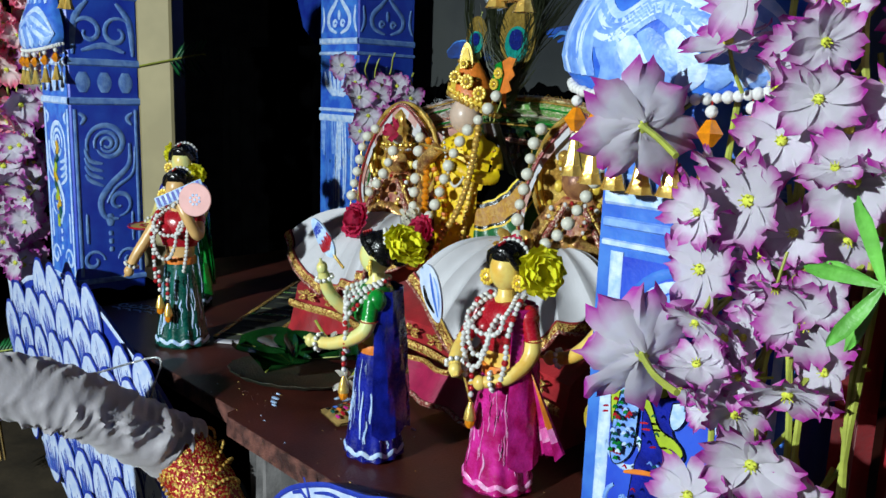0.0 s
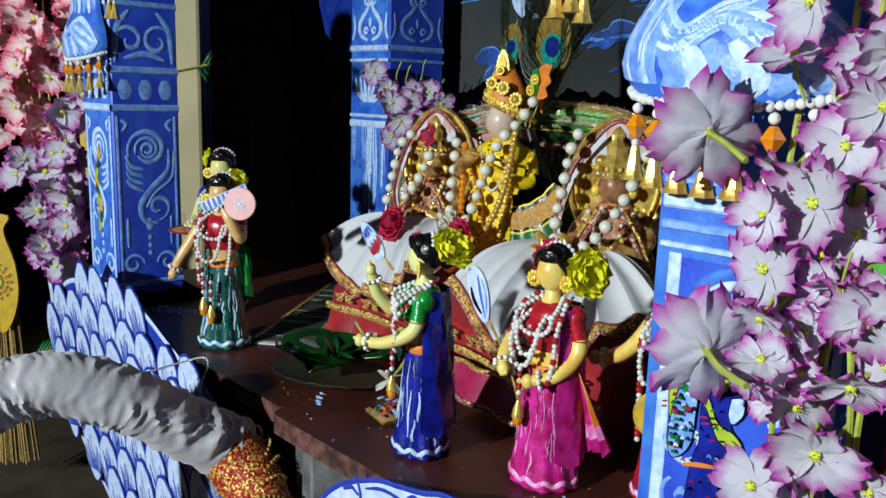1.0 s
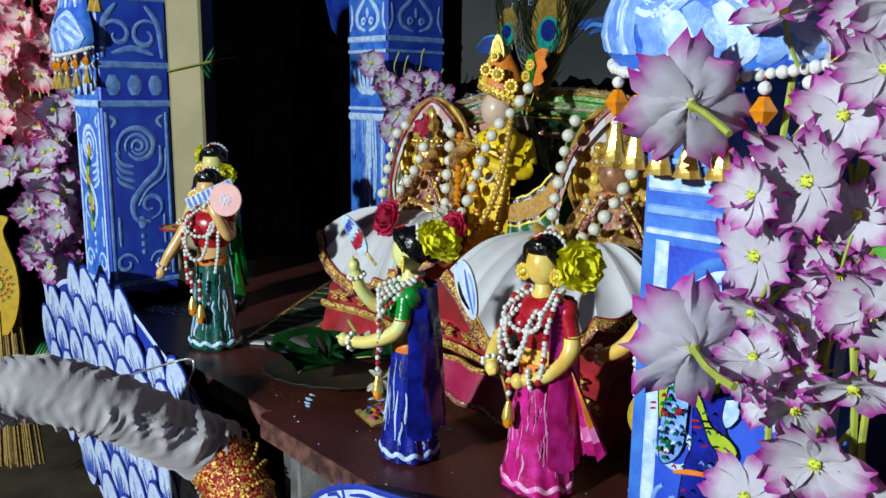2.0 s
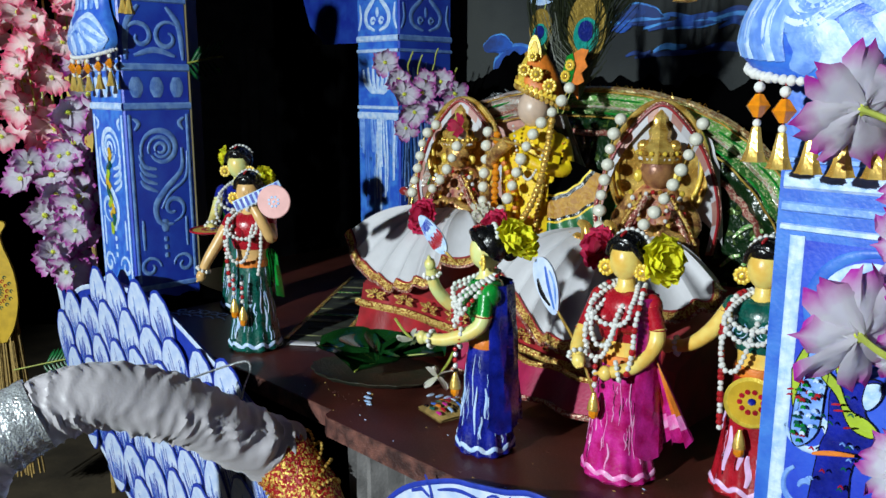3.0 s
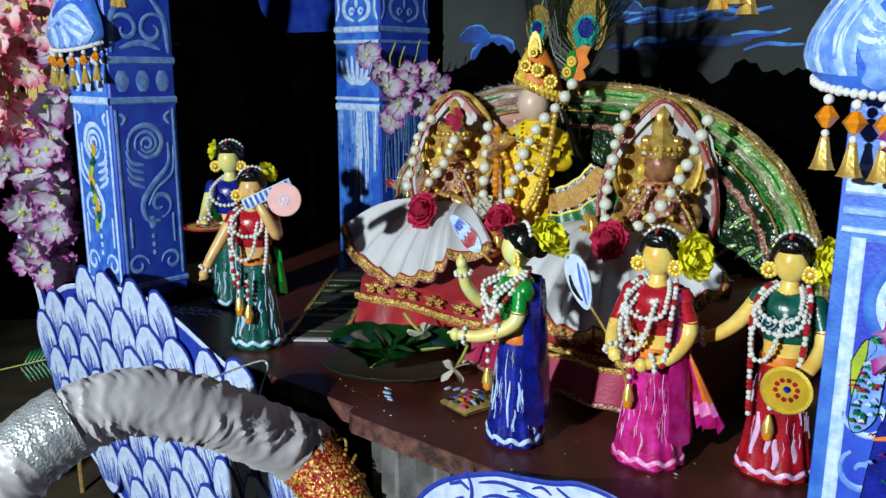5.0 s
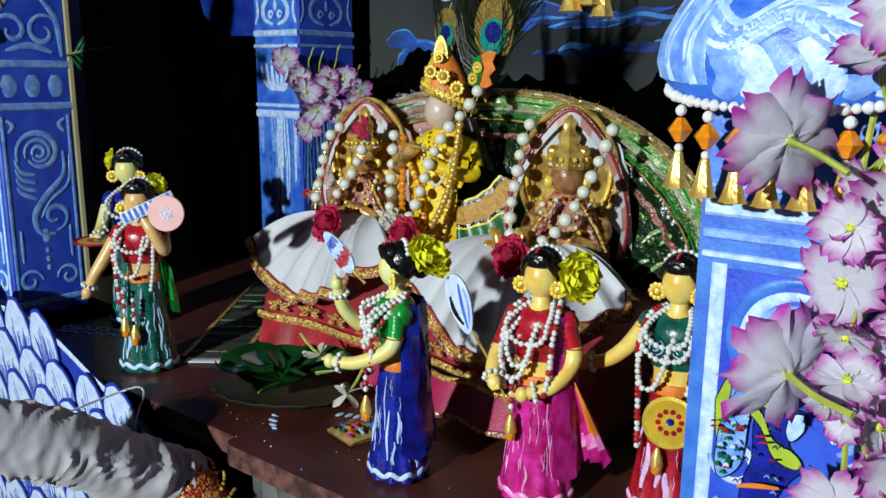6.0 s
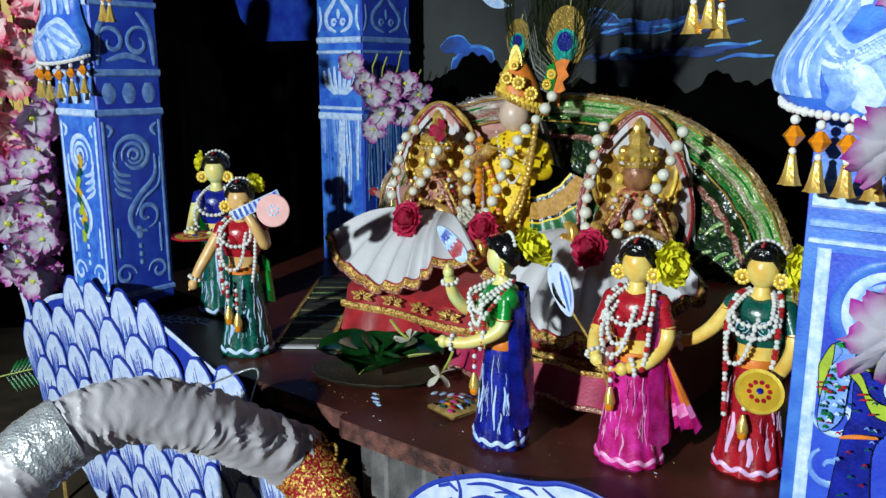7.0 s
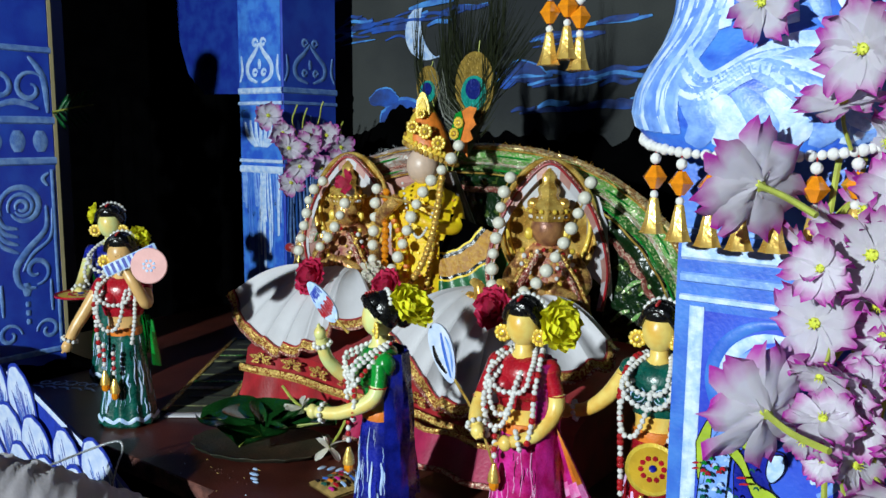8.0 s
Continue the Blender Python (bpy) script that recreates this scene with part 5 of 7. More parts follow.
right = {"outer": GOLD_SEQUIN, "mid": GREEN_SEQUIN, "inner": SILVER_SEQUIN, "second": GREEN_MID, "gap": GREEN_DARK, "braid": PINK_BRAID, "field": GREEN_DARK}
for k0, k1, nm in bands:
    for side, pal, u0, u1 in (("a", left, 0, 44), ("b", right, 44, nA)):
        b = Build()
        rows = []
        for q in range(4):
            k = k0 + (k1 - k0) * q / 3
            row = []
            for i in range(u0, u1 + 1):
                wob = 0.008 * math.sin(i * 1.9) if nm == "braid" and side == "b" else 0.002 * math.sin(i * 1.3)
                x, z = arch_pt(i / nA, k + wob * (1 if 0 < q < 3 else 0.6))
                puff = (0.010 if nm in ("mid", "outer", "second") else 0.004) * math.sin(math.pi * q / 3) * (1 + 0.5 * math.sin(i * 0.9 + q))
                row.append((x, 0.398 - puff - (0.004 if nm != "field" else 0.0), max(z, 0.02)))
            rows.append(row)
        b.grid(rows, pal[nm])
        b.ob("back_" + {"outer": "fringe", "mid": "ruffle", "inner": "piping", "second": "frill", "gap": "lining", "braid": "braid", "field": "cloth"}[nm], th,
             {"outer": "glittering tinsel fringe", "mid": ("silver pink tinsel ruffle", "pleated green tinsel ruffle")[side == "b"], "inner": "narrow glitter piping", "second": "narrow darker ruffle", "gap": "plain dark strip", "braid": "wavy pink braid", "field": ("maroon silk lining", "bottle green brocade lining")[side == "b"]}[nm])
b = Build()
b.plate([arch_pt(i / nA, 0.985) for i in range(nA + 1)], 0.401, 0.42, BLACK_MATTE)
b.ob("back_board", th, "dark stiff back board")
for k, m in ((0.980, GOLD), (0.955, GREEN_PAINT), (0.886, GOLD), (0.902, GREEN_PAINT)):
    b = Build()
    b.tube([(arch_pt(i / nA, k)[0], 0.385 + 0.0015 * math.sin(i * 1.3), max(arch_pt(i / nA, k)[1], 0.02)) for i in range(2, nA - 1)], 0.0011, m, 5)
    b.ob("cord", th, "thin gold cord")
b = Build()
gg = lambda x, z, h: (x, 0.394 - h, z)
for k in range(16):
    x, z = 0.17 + 0.02 * (k % 4) + 0.012 * (k // 4), 0.05 + 0.034 * (k // 4)
    b.stroke(spline([(x, z), (x + 0.012, z + 0.012), (x + 0.022, z + 0.016)], 4), 0.005, gg, GREEN_SEQUIN, 0.001)
b.ob("leaf_pattern", th, "small green woven leaves")
b = Build()
for i in range(260):
    u = rng.uniform(0.12, 0.93)
    x, z = arch_pt(u, 0.995)
    o = Vector((x, 0, z)).normalized()
    p0 = Vector((x, 0.392 + rng.uniform(-0.006, 0.004), max(z, 0.03)))
    b.tube([p0, p0 + o * rng.uniform(0.001, 0.005) + Vector((rng.uniform(-.004, .004), rng.uniform(-.006, .002), rng.uniform(-.002, .002)))], 0.0003, SILVER if u < 0.45 else GOLD, 3)
tagged(b.ob("tinsel", th, "loose gold and silver tinsel hairs"), kind="stuff")


# ---- white cloths spread before the statues ----
def spread(apex, rim, label, folds, seed):
    e = thing("spread_cloth", ST, label, "cloth", "cloths on the throne")
    R = spline(rim, 10)
    n = len(R)
    rows = []
    for q in range(13):
        t = q / 12
        row = []
        for i, p in enumerate(R):
            a = Vector(apex[0]).lerp(Vector(apex[1]), i / (n - 1))
            v = a.lerp(Vector(p), t)
            bulge = math.sin(math.pi * t * 0.9) * 0.016
            f = folds * t * (1.5 - 2.3 * abs(math.sin(i * 0.36 + seed)) ** 0.8) * 0.8 + folds * t * 0.6 * math.sin(i * 0.31 + 2)
            row.append(v + Vector((0, -0.35 * bulge - f * 0.7, bulge + f)))
        rows.append(row)
    b = Build()
    b.grid(rows, WHITE_CLOTH)
    b.grid([[p + Vector((0, 0.0015, -0.0015)) for p in r] for r in rows], WHITE_CLOTH)
    b.ob("cloth", e)
    last, prev = rows[-1], rows[-2]
    b = Build()
    zz = [p + (p - q).normalized() * 0.0 for p, q in zip(last, prev)]
    o1 = [p + Vector((0, -0.002, 0)) + (p - q).normalized() * 0.011 for p, q in zip(last, prev)]
    b.grid([[p + Vector((0, -0.0025, 0.001)) for p in zz], [(a + c) / 2 + Vector((0, -0.0035, 0.001)) for a, c in zip(zz, o1)], o1], GOLD_BRAID)
    b.ob("border", e, "gold braid border")
    b = Build()
    b.tube(o1, 0.0018, PINK_BRAID, 6)
    b.tube([p + Vector((0, -0.003, 0.001)) for p in zz], 0.0011, RED_CLOTH, 6)
    b.ob("piping", e, "red and pink piping")
    return e


spread(((-0.16, 0.305, 0.158), (-0.10, 0.30, 0.158)), [(-0.258, 0.246, 0.112), (-0.230, 0.232, 0.088), (-0.188, 0.222, 0.074), (-0.145, 0.214, 0.070), (-0.1015, 0.212, 0.075), (-0.075, 0.216, 0.093), (-0.0555, 0.222, 0.106), (-0.0084, 0.236, 0.126)],
       "white cotton cloth with gold border over the throne edge", 0.0050, 0.4)
spread(((0.07, 0.30, 0.158), (0.16, 0.31, 0.158)), [(0.020, 0.222, 0.112), (0.052, 0.216, 0.094), (0.080, 0.208, 0.074), (0.107, 0.201, 0.061), (0.153, 0.198, 0.062), (0.190, 0.210, 0.080), (0.225, 0.235, 0.098), (0.250, 0.260, 0.115), (0.246, 0.288, 0.124)],
       "white cotton cloth with pointed gold border over the throne edge", 0.0055, 1.2)
for (s, d, z), k in (((-0.132, 0.262, 0.149), 1.1), ((-0.012, 0.262, 0.150), 1.0), ((0.138, 0.250, 0.150), 1.0)):
    rose_thing(RR, ST @ facing((s, d, z), (-0.1, -1, 0.35), s * 9, k), "crimson paper rose laid on the white cloth", "crimson roses")


# ---- statues (plain shapes) ----
BEADS = {}


def beads(name, label, pts, r, gap, material):
    e = thing(name, ST, label, "garland", "bead garlands")
    if material not in BEADS:
        b = Build()
        b.ball((0, 0, 0), (1, 1, 0.95), material, 12, 8)
        BEADS[material] = mesh_of(b, "bead")
    for i, p in enumerate(even(pts, gap)):
        k = r * (1 + 0.10 * math.sin(i * 2.3))
        put(BEADS[material], "bead", e, Matrix.Translation(p) @ Matrix.Diagonal((k, k, k, 1)))
    b = Build()
    b.tube(spline(pts, 5), r * 0.12, GOLD, 5)
    b.ob("thread", e, "gold thread")
    return e


def side_statue(s, d, w, label, turn, face):
    """A seated figure in maroon and gold before an oval gilt plate, with a veil over it."""
    b = Build()
    rz = Matrix.Rotation(turn, 4, "Z")
    # oval plate
    ov = [(w * math.cos(t) * (1 - 0.12 * max(0, math.sin(t))), 0.205 - 0.10 + 0.075 * math.sin(t) + 0.0) for t in [2 * math.pi * i / 40 for i in range(40)]]
    ov = [(x * 0.86, (z - 0.105) * 0.92 + 0.115) for x, z in ov]
    b.plate(ov, 0.006, 0.014, GOLD)
    for sg in (-1, 1):
        pane = [(sg * (0.020 + 0.010 * math.cos(t)), 0.148 + 0.020 * math.sin(t)) for t in [2 * math.pi * i / 20 for i in range(20)]]
        b.plate(pane, 0.0030, 0.0064, WHITE_CLOTH)
    b.tube([(x, 0.003, z) for x, z in ov + ov[:1]], 0.0030, GOLD, 8)
    b.tube([(x * 0.86, 0.003, 0.117 + (z - 0.117) * 0.88) for x, z in ov + ov[:1]], 0.0022, GOLD_PAINT, 8)
    g = random.Random(int(w * 1e5))
    for k in range(70):
        a, z = g.uniform(3.3, 6.1), g.uniform(0.01, 0.085)
        r = 0.046 - 0.018 * max(0, (z - 0.04) / 0.045)
        b.ball((r * math.cos(a), r * math.sin(a) * 0.66, z), g.uniform(0.0012, 0.0028), (GOLD, GOLD_PAINT, PEARL, RED_BEAD, PINK_CLOTH)[k % 5], 6, 4)
    # body, shoulders, arms
    b.lathe([(0.0, 0.030), (0.012, 0.046), (0.035, 0.045), (0.058, 0.036), (0.078, 0.030), (0.092, 0.018), (0.098, 0.010)], MAROON_SILK, 22, (0, 0, 0), (1.0, 0.62), wave=lambda a, z: 1 + 0.06 * math.sin(7 * a + z * 60))
    for sg in (-1, 1):
        b.tube(spline([(sg * 0.026, 0.0, 0.080), (sg * 0.040, -0.012, 0.055), (sg * 0.026, -0.034, 0.042), (sg * 0.006, -0.038, 0.050)], 6), 0.0085, BRONZE, 10)
        b.ball((sg * 0.006, -0.038, 0.050), 0.009, BRONZE, 10, 6)
    # head and crown
    b.ball((0, -0.008, 0.112), (0.0185, 0.018, 0.020), face, 16, 10)
    b.lathe([(0.120, 0.020), (0.131, 0.0225), (0.138, 0.018), (0.146, 0.010), (0.154, 0.0115), (0.160, 0.0070), (0.168, 0.0075), (0.176, 0.001)], GOLD, 16, (0, -0.006, 0), wave=lambda a, z: 1 + 0.07 * math.cos(8 * a))
    b.ball((0.016, -0.012, 0.138), 0.007, GOLD, 8, 6)
    b.ball((-0.016, -0.012, 0.138), 0.007, GOLD, 8, 6)
    for k in range(11):
        a = math.pi * k / 10
        b.ball((0.019 * math.cos(a), -0.012 - 0.012 * math.sin(a), 0.125), 0.0021, PEARL, 6, 4)
    # veil over the plate
    vz = spline([(-w * 1.02, 0.010, 0.02), (-w * 1.1, 0.0, 0.07), (-w * 0.85, 0.0, 0.125), (-w * 0.40, -0.002, 0.165), (0, -0.004, 0.183), (w * 0.40, -0.002, 0.165), (w * 0.85, 0.0, 0.125), (w * 1.1, 0.0, 0.07), (w * 1.02, 0.010, 0.02)], 8)
    inn = [(x * 0.88, y - 0.003, 0.02 + (z - 0.02) * 0.91) for x, y, z in vz]
    outb = [(x * 1.03, y + 0.016, z * 0.99) for x, y, z in vz]
    b.grid([outb, vz, inn], WHITE_CLOTH, pick=lambda i, j: PINK_CLOTH if i == 1 and j % 9 < 4 else None)
    b.tube(vz, 0.0016, PINK_BRAID, 6)
    fall = [[(w * (0.62 + 0.50 * u) + 0.004 * math.sin(5 * u + 3 * t), 0.004 + 0.010 * u + 0.003 * math.sin(6 * u), 0.150 - 0.085 * t - 0.035 * u * u) for u in (0, 0.2, 0.4, 0.6, 0.8, 1.0)] for t in (0, 0.2, 0.4, 0.6, 0.8, 1.0)]
    b.grid(fall, WHITE_CLOTH if face is DARK_BRONZE else PINK_CLOTH)
    b.grid([[(x, y + 0.002, z) for x, y, z in r] for r in fall], WHITE_CLOTH if face is DARK_BRONZE else PINK_CLOTH)
    b.tube([(x * 0.97, y - 0.003, z * 0.985) for x, y, z in vz], 0.0014, RED_CLOTH, 6)
    for k in range(26):
        a = 2 * math.pi * k / 26
        b.ball((0.030 * math.cos(a), -0.026 + 0.006 * math.sin(a), 0.062 + 0.028 * math.sin(a)), 0.0027, (GOLD, RED_BEAD, PEARL)[k % 3], 6, 4)
    for k in range(14):
        b.ball((-0.030 + 0.0045 * k, -0.036, 0.026 + 0.012 * abs(math.sin(k * 0.7))), 0.0036, (GOLD, PINK_BRAID, GOLD)[k % 3], 7, 5)
    for k in range(20):
        a = 2 * math.pi * k / 20
        b.ball((0.0225 * math.cos(a), -0.007 - 0.0225 * math.sin(a), 0.131), 0.0026, (GOLD_PAINT, GOLD)[k % 2], 7, 5)
    for sg in (-1, 1):
        b.ball((sg * 0.020, -0.012, 0.106), (0.005, 0.004, 0.007), GOLD_PAINT, 8, 6)
        for k in range(12):
            t = k / 11
            b.ball((sg * (0.026 - 0.022 * t), -0.026 - 0.014 * t, 0.090 - 0.062 * t), 0.0030, (GOLD_PAINT, PEARL, GOLD)[k % 3], 7, 5)
        b.tube(spline([(sg * 0.010, -0.028, 0.086), (sg * 0.030, -0.036, 0.050), (sg * 0.044, -0.030, 0.012)], 6), 0.0030, PINK_BRAID, 7)
        b.tube(spline([(sg * 0.015, -0.027, 0.086), (sg * 0.037, -0.034, 0.050), (sg * 0.050, -0.026, 0.012)], 6), 0.0018, GOLD_BRAID, 7)
    o = b.ob("statue")
    o.matrix_basis = ST @ Matrix.Translation((s, d, 0.112)) @ rz
    return tagged(o, label, "statue", "throne statues")


side_statue(-0.152, 0.345, 0.062, "seated gilt figure with a dusty pink veil, set on the throne", 0.30, BRONZE)
side_statue(0.140, 0.345, 0.060, "seated gilt figure before an oval brass plate with a pale veil", 0.50, DARK_BRONZE)

b = Build()
b.lathe([(0.0, 0.034), (0.02, 0.040), (0.06, 0.040), (0.10, 0.042), (0.135, 0.042), (0.152, 0.034), (0.163, 0.016), (0.168, 0.010)], YELLOW_SILK, 26, (0, 0, 0), (1.0, 0.62), wave=lambda a, z: 1 + 0.05 * math.sin(9 * a + 30 * z))
b.ball((-0.004, -0.006, 0.184), (0.0195, 0.019, 0.022), PALE_CLAY, 18, 12)
crown = []
for t in (0.0, 0.05, 0.12, 0.22, 0.36, 0.5, 0.65, 0.8, 0.92, 1.0):
    r = 0.029 * (1 - t) ** 0.75 + 0.002 + 0.003 * math.sin(math.pi * t)
    crown.append([(0.004 - 0.008 * t + r * math.cos(a), -0.002 + 0.74 * r * math.sin(a), 0.198 + 0.060 * t - 0.42 * r * (1 - t) * math.cos(a)) for a in [2 * math.pi * k / 32 for k in range(32)]])
b.grid(crown, ORANGE_PAINT, True, pick=lambda i, j: GOLD_PAINT if i < 2 or i > 6 or 15 < j < 21 else (PINK_BRAID if i == 4 and 19 < j < 25 else None))
for row, r, m in ((crown[0], 0.0026, GOLD), (crown[2], 0.0022, GOLD_PAINT)):
    for k in range(0, 32):
        b.ball(row[k], (r * 1.2, r, r * 1.4), m, 7, 5)
for row in (crown[3], crown[5], crown[7]):
    b.ball(row[18], 0.0030, GOLD, 7, 5)
    b.ball(row[27], 0.0026, GOLD, 7, 5)
lf = [(0.0080 * math.sin(t) * (1 - 0.25 * math.cos(t)), 0.250 + 0.018 * math.cos(t)) for t in [2 * math.pi * k / 16 for k in range(16)]]
b.plate([(x - 0.003, z) for x, z in lf], -0.014, -0.010, GOLD_PAINT)
b.plate([(x * 0.6 - 0.003, 0.250 + (z - 0.250) * 0.65) for x, z in lf], -0.0155, -0.0138, YELLOW_SILK)


def rosette(b, c, r, m=None):
    for k in range(10):
        a = 2 * math.pi * k / 10
        b.ball(Vector(c) + Vector((r * 0.75 * math.cos(a), 0, r * 0.75 * math.sin(a))), (r * 0.3, r * 0.25, r * 0.3), GOLD_PAINT, 6, 4)
    b.ball(c, (r * 0.6, r * 0.35, r * 0.6), GOLD, 10, 6)
    b.ball(Vector(c) + Vector((0, -r * 0.3, 0)), r * 0.25, YELLOW_SILK, 6, 4)


for c, r in (((-0.011, -0.027, 0.228), 0.0075), ((0.004, -0.029, 0.223), 0.0085), ((0.019, -0.026, 0.210), 0.0085), ((-0.003, -0.021, 0.243), 0.0055)):
    rosette(b, c, r)
for sg, pts in ((-1, [(-0.032, 0.0, 0.145), (-0.052, -0.010, 0.118), (-0.046, -0.028, 0.128), (-0.026, -0.036, 0.146)]), (1, [(0.032, 0.0, 0.145), (0.040, -0.018, 0.115), (0.016, -0.036, 0.118), (-0.012, -0.036, 0.130)])):
    b.tube(spline(pts, 6), 0.0080, BRONZE if sg < 0 else YELLOW_SILK, 10)
b.tube([(-0.046, -0.040, 0.150), (0.024, -0.038, 0.136)], 0.0018, GOLD, 8)
for k in range(34):
    t = k / 33
    b.ball((-0.022 + 0.046 * t, -0.030 - 0.016 * math.sin(math.pi * t), 0.164 - 0.060 * math.sin(math.pi * t)), 0.0018, PEARL, 6, 4)
b.ball((0.014, -0.026, 0.150), (0.013, 0.010, 0.020), YELLOW_SILK, 10, 7)
for k in range(24):
    t = k / 23
    b.ball((-0.038 + 0.02 * math.sin(t * 3), -0.028, 0.13 - 0.12 * t), 0.0042, (ORANGE_PAINT, YELLOW_SILK)[k % 2], 6, 4)
    b.ball((0.020 - 0.018 * t, -0.030, 0.14 - 0.13 * t), 0.0038, (GOLD_PAINT, GOLD)[k % 2], 6, 4)
g = random.Random(4)
for k in range(90):
    a, z = g.uniform(3.4, 6.0), g.uniform(0.01, 0.15)
    r = 0.043 - 0.012 * max(0, (z - 0.135) / 0.02)
    b.ball((r * math.cos(a), r * math.sin(a) * 0.66, z), g.uniform(0.0010, 0.0024), (GOLD, GOLD_PAINT, YELLOW_SILK, ORANGE_PAINT, GOLD)[k % 5], 6, 4)
# flared yellow and green skirt
hem = spline([(0.024, 0.0, 0.026), (0.060, 0.0, 0.034), (0.100, 0.0, 0.060), (0.128, 0.0, 0.094)], 10)
for k0, k1, mt in ((0.0, 0.46, BLACK_MATTE), (0.46, 0.48, YELLOW_SILK), (0.48, 0.52, HAIR), (0.52, 0.71, SKIRT_GOLD), (0.71, 0.74, HAIR), (0.74, 0.76, YELLOW_SILK), (0.76, 1.0, GREEN_HEM)):
    rows = []
    for q in (0, 0.5, 1):
        k = k0 + (k1 - k0) * q
        rows.append([(0.018 + k * (x - 0.018), -0.012 - 0.030 * k - 0.0025 * math.sin(i * 0.8) * k ** 3, 0.135 + k * (z - 0.135) + 0.0015 * k * math.sin(i * 0.8 + 0.8)) for i, (x, y, z) in enumerate(hem)])
    b.grid(rows, mt)
    b.grid([[(x, y + 0.004, z) for x, y, z in r] for r in rows], mt)
cape = [[(0.012 + 0.022 * t + (0.020 + 0.018 * t) * math.sin(a), 0.010 - 0.024 * math.cos(a) * (0.6 + 0.4 * t) + 0.0016 * math.sin(a * 11), 0.176 - 0.10 * t) for a in [0.2 + 2.2 * k / 22 for k in range(23)]] for t in (0, 0.2, 0.4, 0.6, 0.8, 1.0)]
b.grid(cape, BROWN_SILK)
o = b.ob("statue")
o.matrix_basis = ST @ Matrix.Translation((-0.018, 0.335, 0.102)) @ Matrix.Rotation(0.42, 4, "Z")
tagged(o, "standing figure in yellow silk with an orange and gold crown", "statue", "throne statues")

for nm, pts in (("cream bead garland looped over the pink veiled figure", [(-0.166, 0.31, 0.262), (-0.183, 0.305, 0.245), (-0.187, 0.30, 0.215), (-0.194, 0.295, 0.178), (-0.192, 0.29, 0.158)]),
                ("short cream bead garland across the pink veiled figure", [(-0.115, 0.305, 0.252), (-0.134, 0.30, 0.210), (-0.147, 0.295, 0.190), (-0.164, 0.29, 0.172)]),
                ("cream bead garland hanging straight before the yellow figure", [(-0.062, 0.295, 0.258), (-0.062, 0.29, 0.215), (-0.060, 0.285, 0.172), (-0.050, 0.28, 0.158)]),
                ("long cream bead garland slung across the yellow figure", [(0.045, 0.31, 0.310), (0.037, 0.30, 0.290), (0.017, 0.29, 0.266), (-0.002, 0.288, 0.234), (-0.014, 0.285, 0.198), (-0.025, 0.282, 0.172), (-0.040, 0.28, 0.160)]),
                ("cream bead garland at the side of the oval plate", [(0.116, 0.305, 0.278), (0.110, 0.30, 0.258), (0.108, 0.295, 0.225), (0.108, 0.285, 0.190), (0.112, 0.28, 0.160)]),
                ("cream bead garland slanting down the pale veil", [(0.204, 0.315, 0.276), (0.197, 0.305, 0.247), (0.182, 0.295, 0.208), (0.162, 0.285, 0.174), (0.140, 0.28, 0.158)])):
    beads("bead_garland", nm, pts, 0.0066, 0.0165, CREAM)
beads("bead_garland", "gold bead garland beside the yellow figure", [(0.030, 0.30, 0.280), (0.024, 0.295, 0.223), (0.012, 0.29, 0.181), (-0.006, 0.285, 0.150), (-0.012, 0.28, 0.135)], 0.0042, 0.0062, GOLD)
beads("bead_garland", "amber and gold bead garland before the yellow figure", [(-0.050, 0.298, 0.255), (-0.048, 0.294, 0.21), (-0.046, 0.29, 0.165)], 0.0046, 0.0075, AMBER)
b = Build()
for i in range(30):
    p = Vector((-0.045 + rng.uniform(-0.014, 0.014), 0.272 + rng.uniform(-0.006, 0.006), 0.158 + rng.uniform(-0.008, 0.014)))
    for k in range(3):
        petal(b, facing(p, (rng.uniform(-1, 1), -1, rng.uniform(-0.6, 1)), k * 2.1), 0.008, 0.006, 0.4, BLOSSOM_WHITE)
tagged(b.ob("jasmine_tuft", m=ST), "tuft of small ivory jasmine buds on the cloth", "flowers", kind="stuff")
b = Build()
petal(b, facing((0, 0, 0), (0, -1, 0.2), 1.2), 0.016, 0.016, 0.4, ROSE_RED)
petal(b, facing((0, 0, 0), (0, -1, 0.1), 3.0), 0.014, 0.016, 0.5, ROSE_RED)
petal(b, facing((0, 0, 0), (0.2, -1, 0.3), 5.0), 0.015, 0.016, 0.5, ROSE_RED)
tagged(b.ob("rose_petals", m=ST @ Matrix.Translation((-0.112, 0.298, 0.262))), "crimson petals tucked into the bead garland", "flower")
for (s, d, z), k in (((0.120, 0.278, 0.158), 1.0), ((0.082, 0.285, 0.150), 1.2), ((-0.02, 0.25, 0.125), 1.0)):
    b = Build()
    b.tube(spline([(0, 0, 0.014), (0.008, 0, 0.010), (0.009, 0, -0.002), (0.0, 0, -0.010), (-0.010, 0, -0.006), (-0.011, 0, 0.004)], 6), [0.003 + 0.004 * math.sin(math.pi * i / 30) for i in range(31)], GOLD, 10)
    b.ball((0, -0.002, 0), 0.005, GOLD, 8, 6)
    tagged(b.ob("brass_ornament", m=ST @ Matrix.Translation((s, d, z)) @ Matrix.Diagonal((k, k, k, 1))), "curled polished brass ornament on the cloth", "ornament", "brass ornaments")
# hand-shaped red and pink bolster end behind the left cloth
b = Build()
b.tube(spline([(-0.20, 0.37, 0.165), (-0.255, 0.385, 0.158), (-0.30, 0.40, 0.148), (-0.325, 0.405, 0.150)], 6), [0.016 - 0.0006 * i for i in range(19)], PINK_CLOTH, 12)
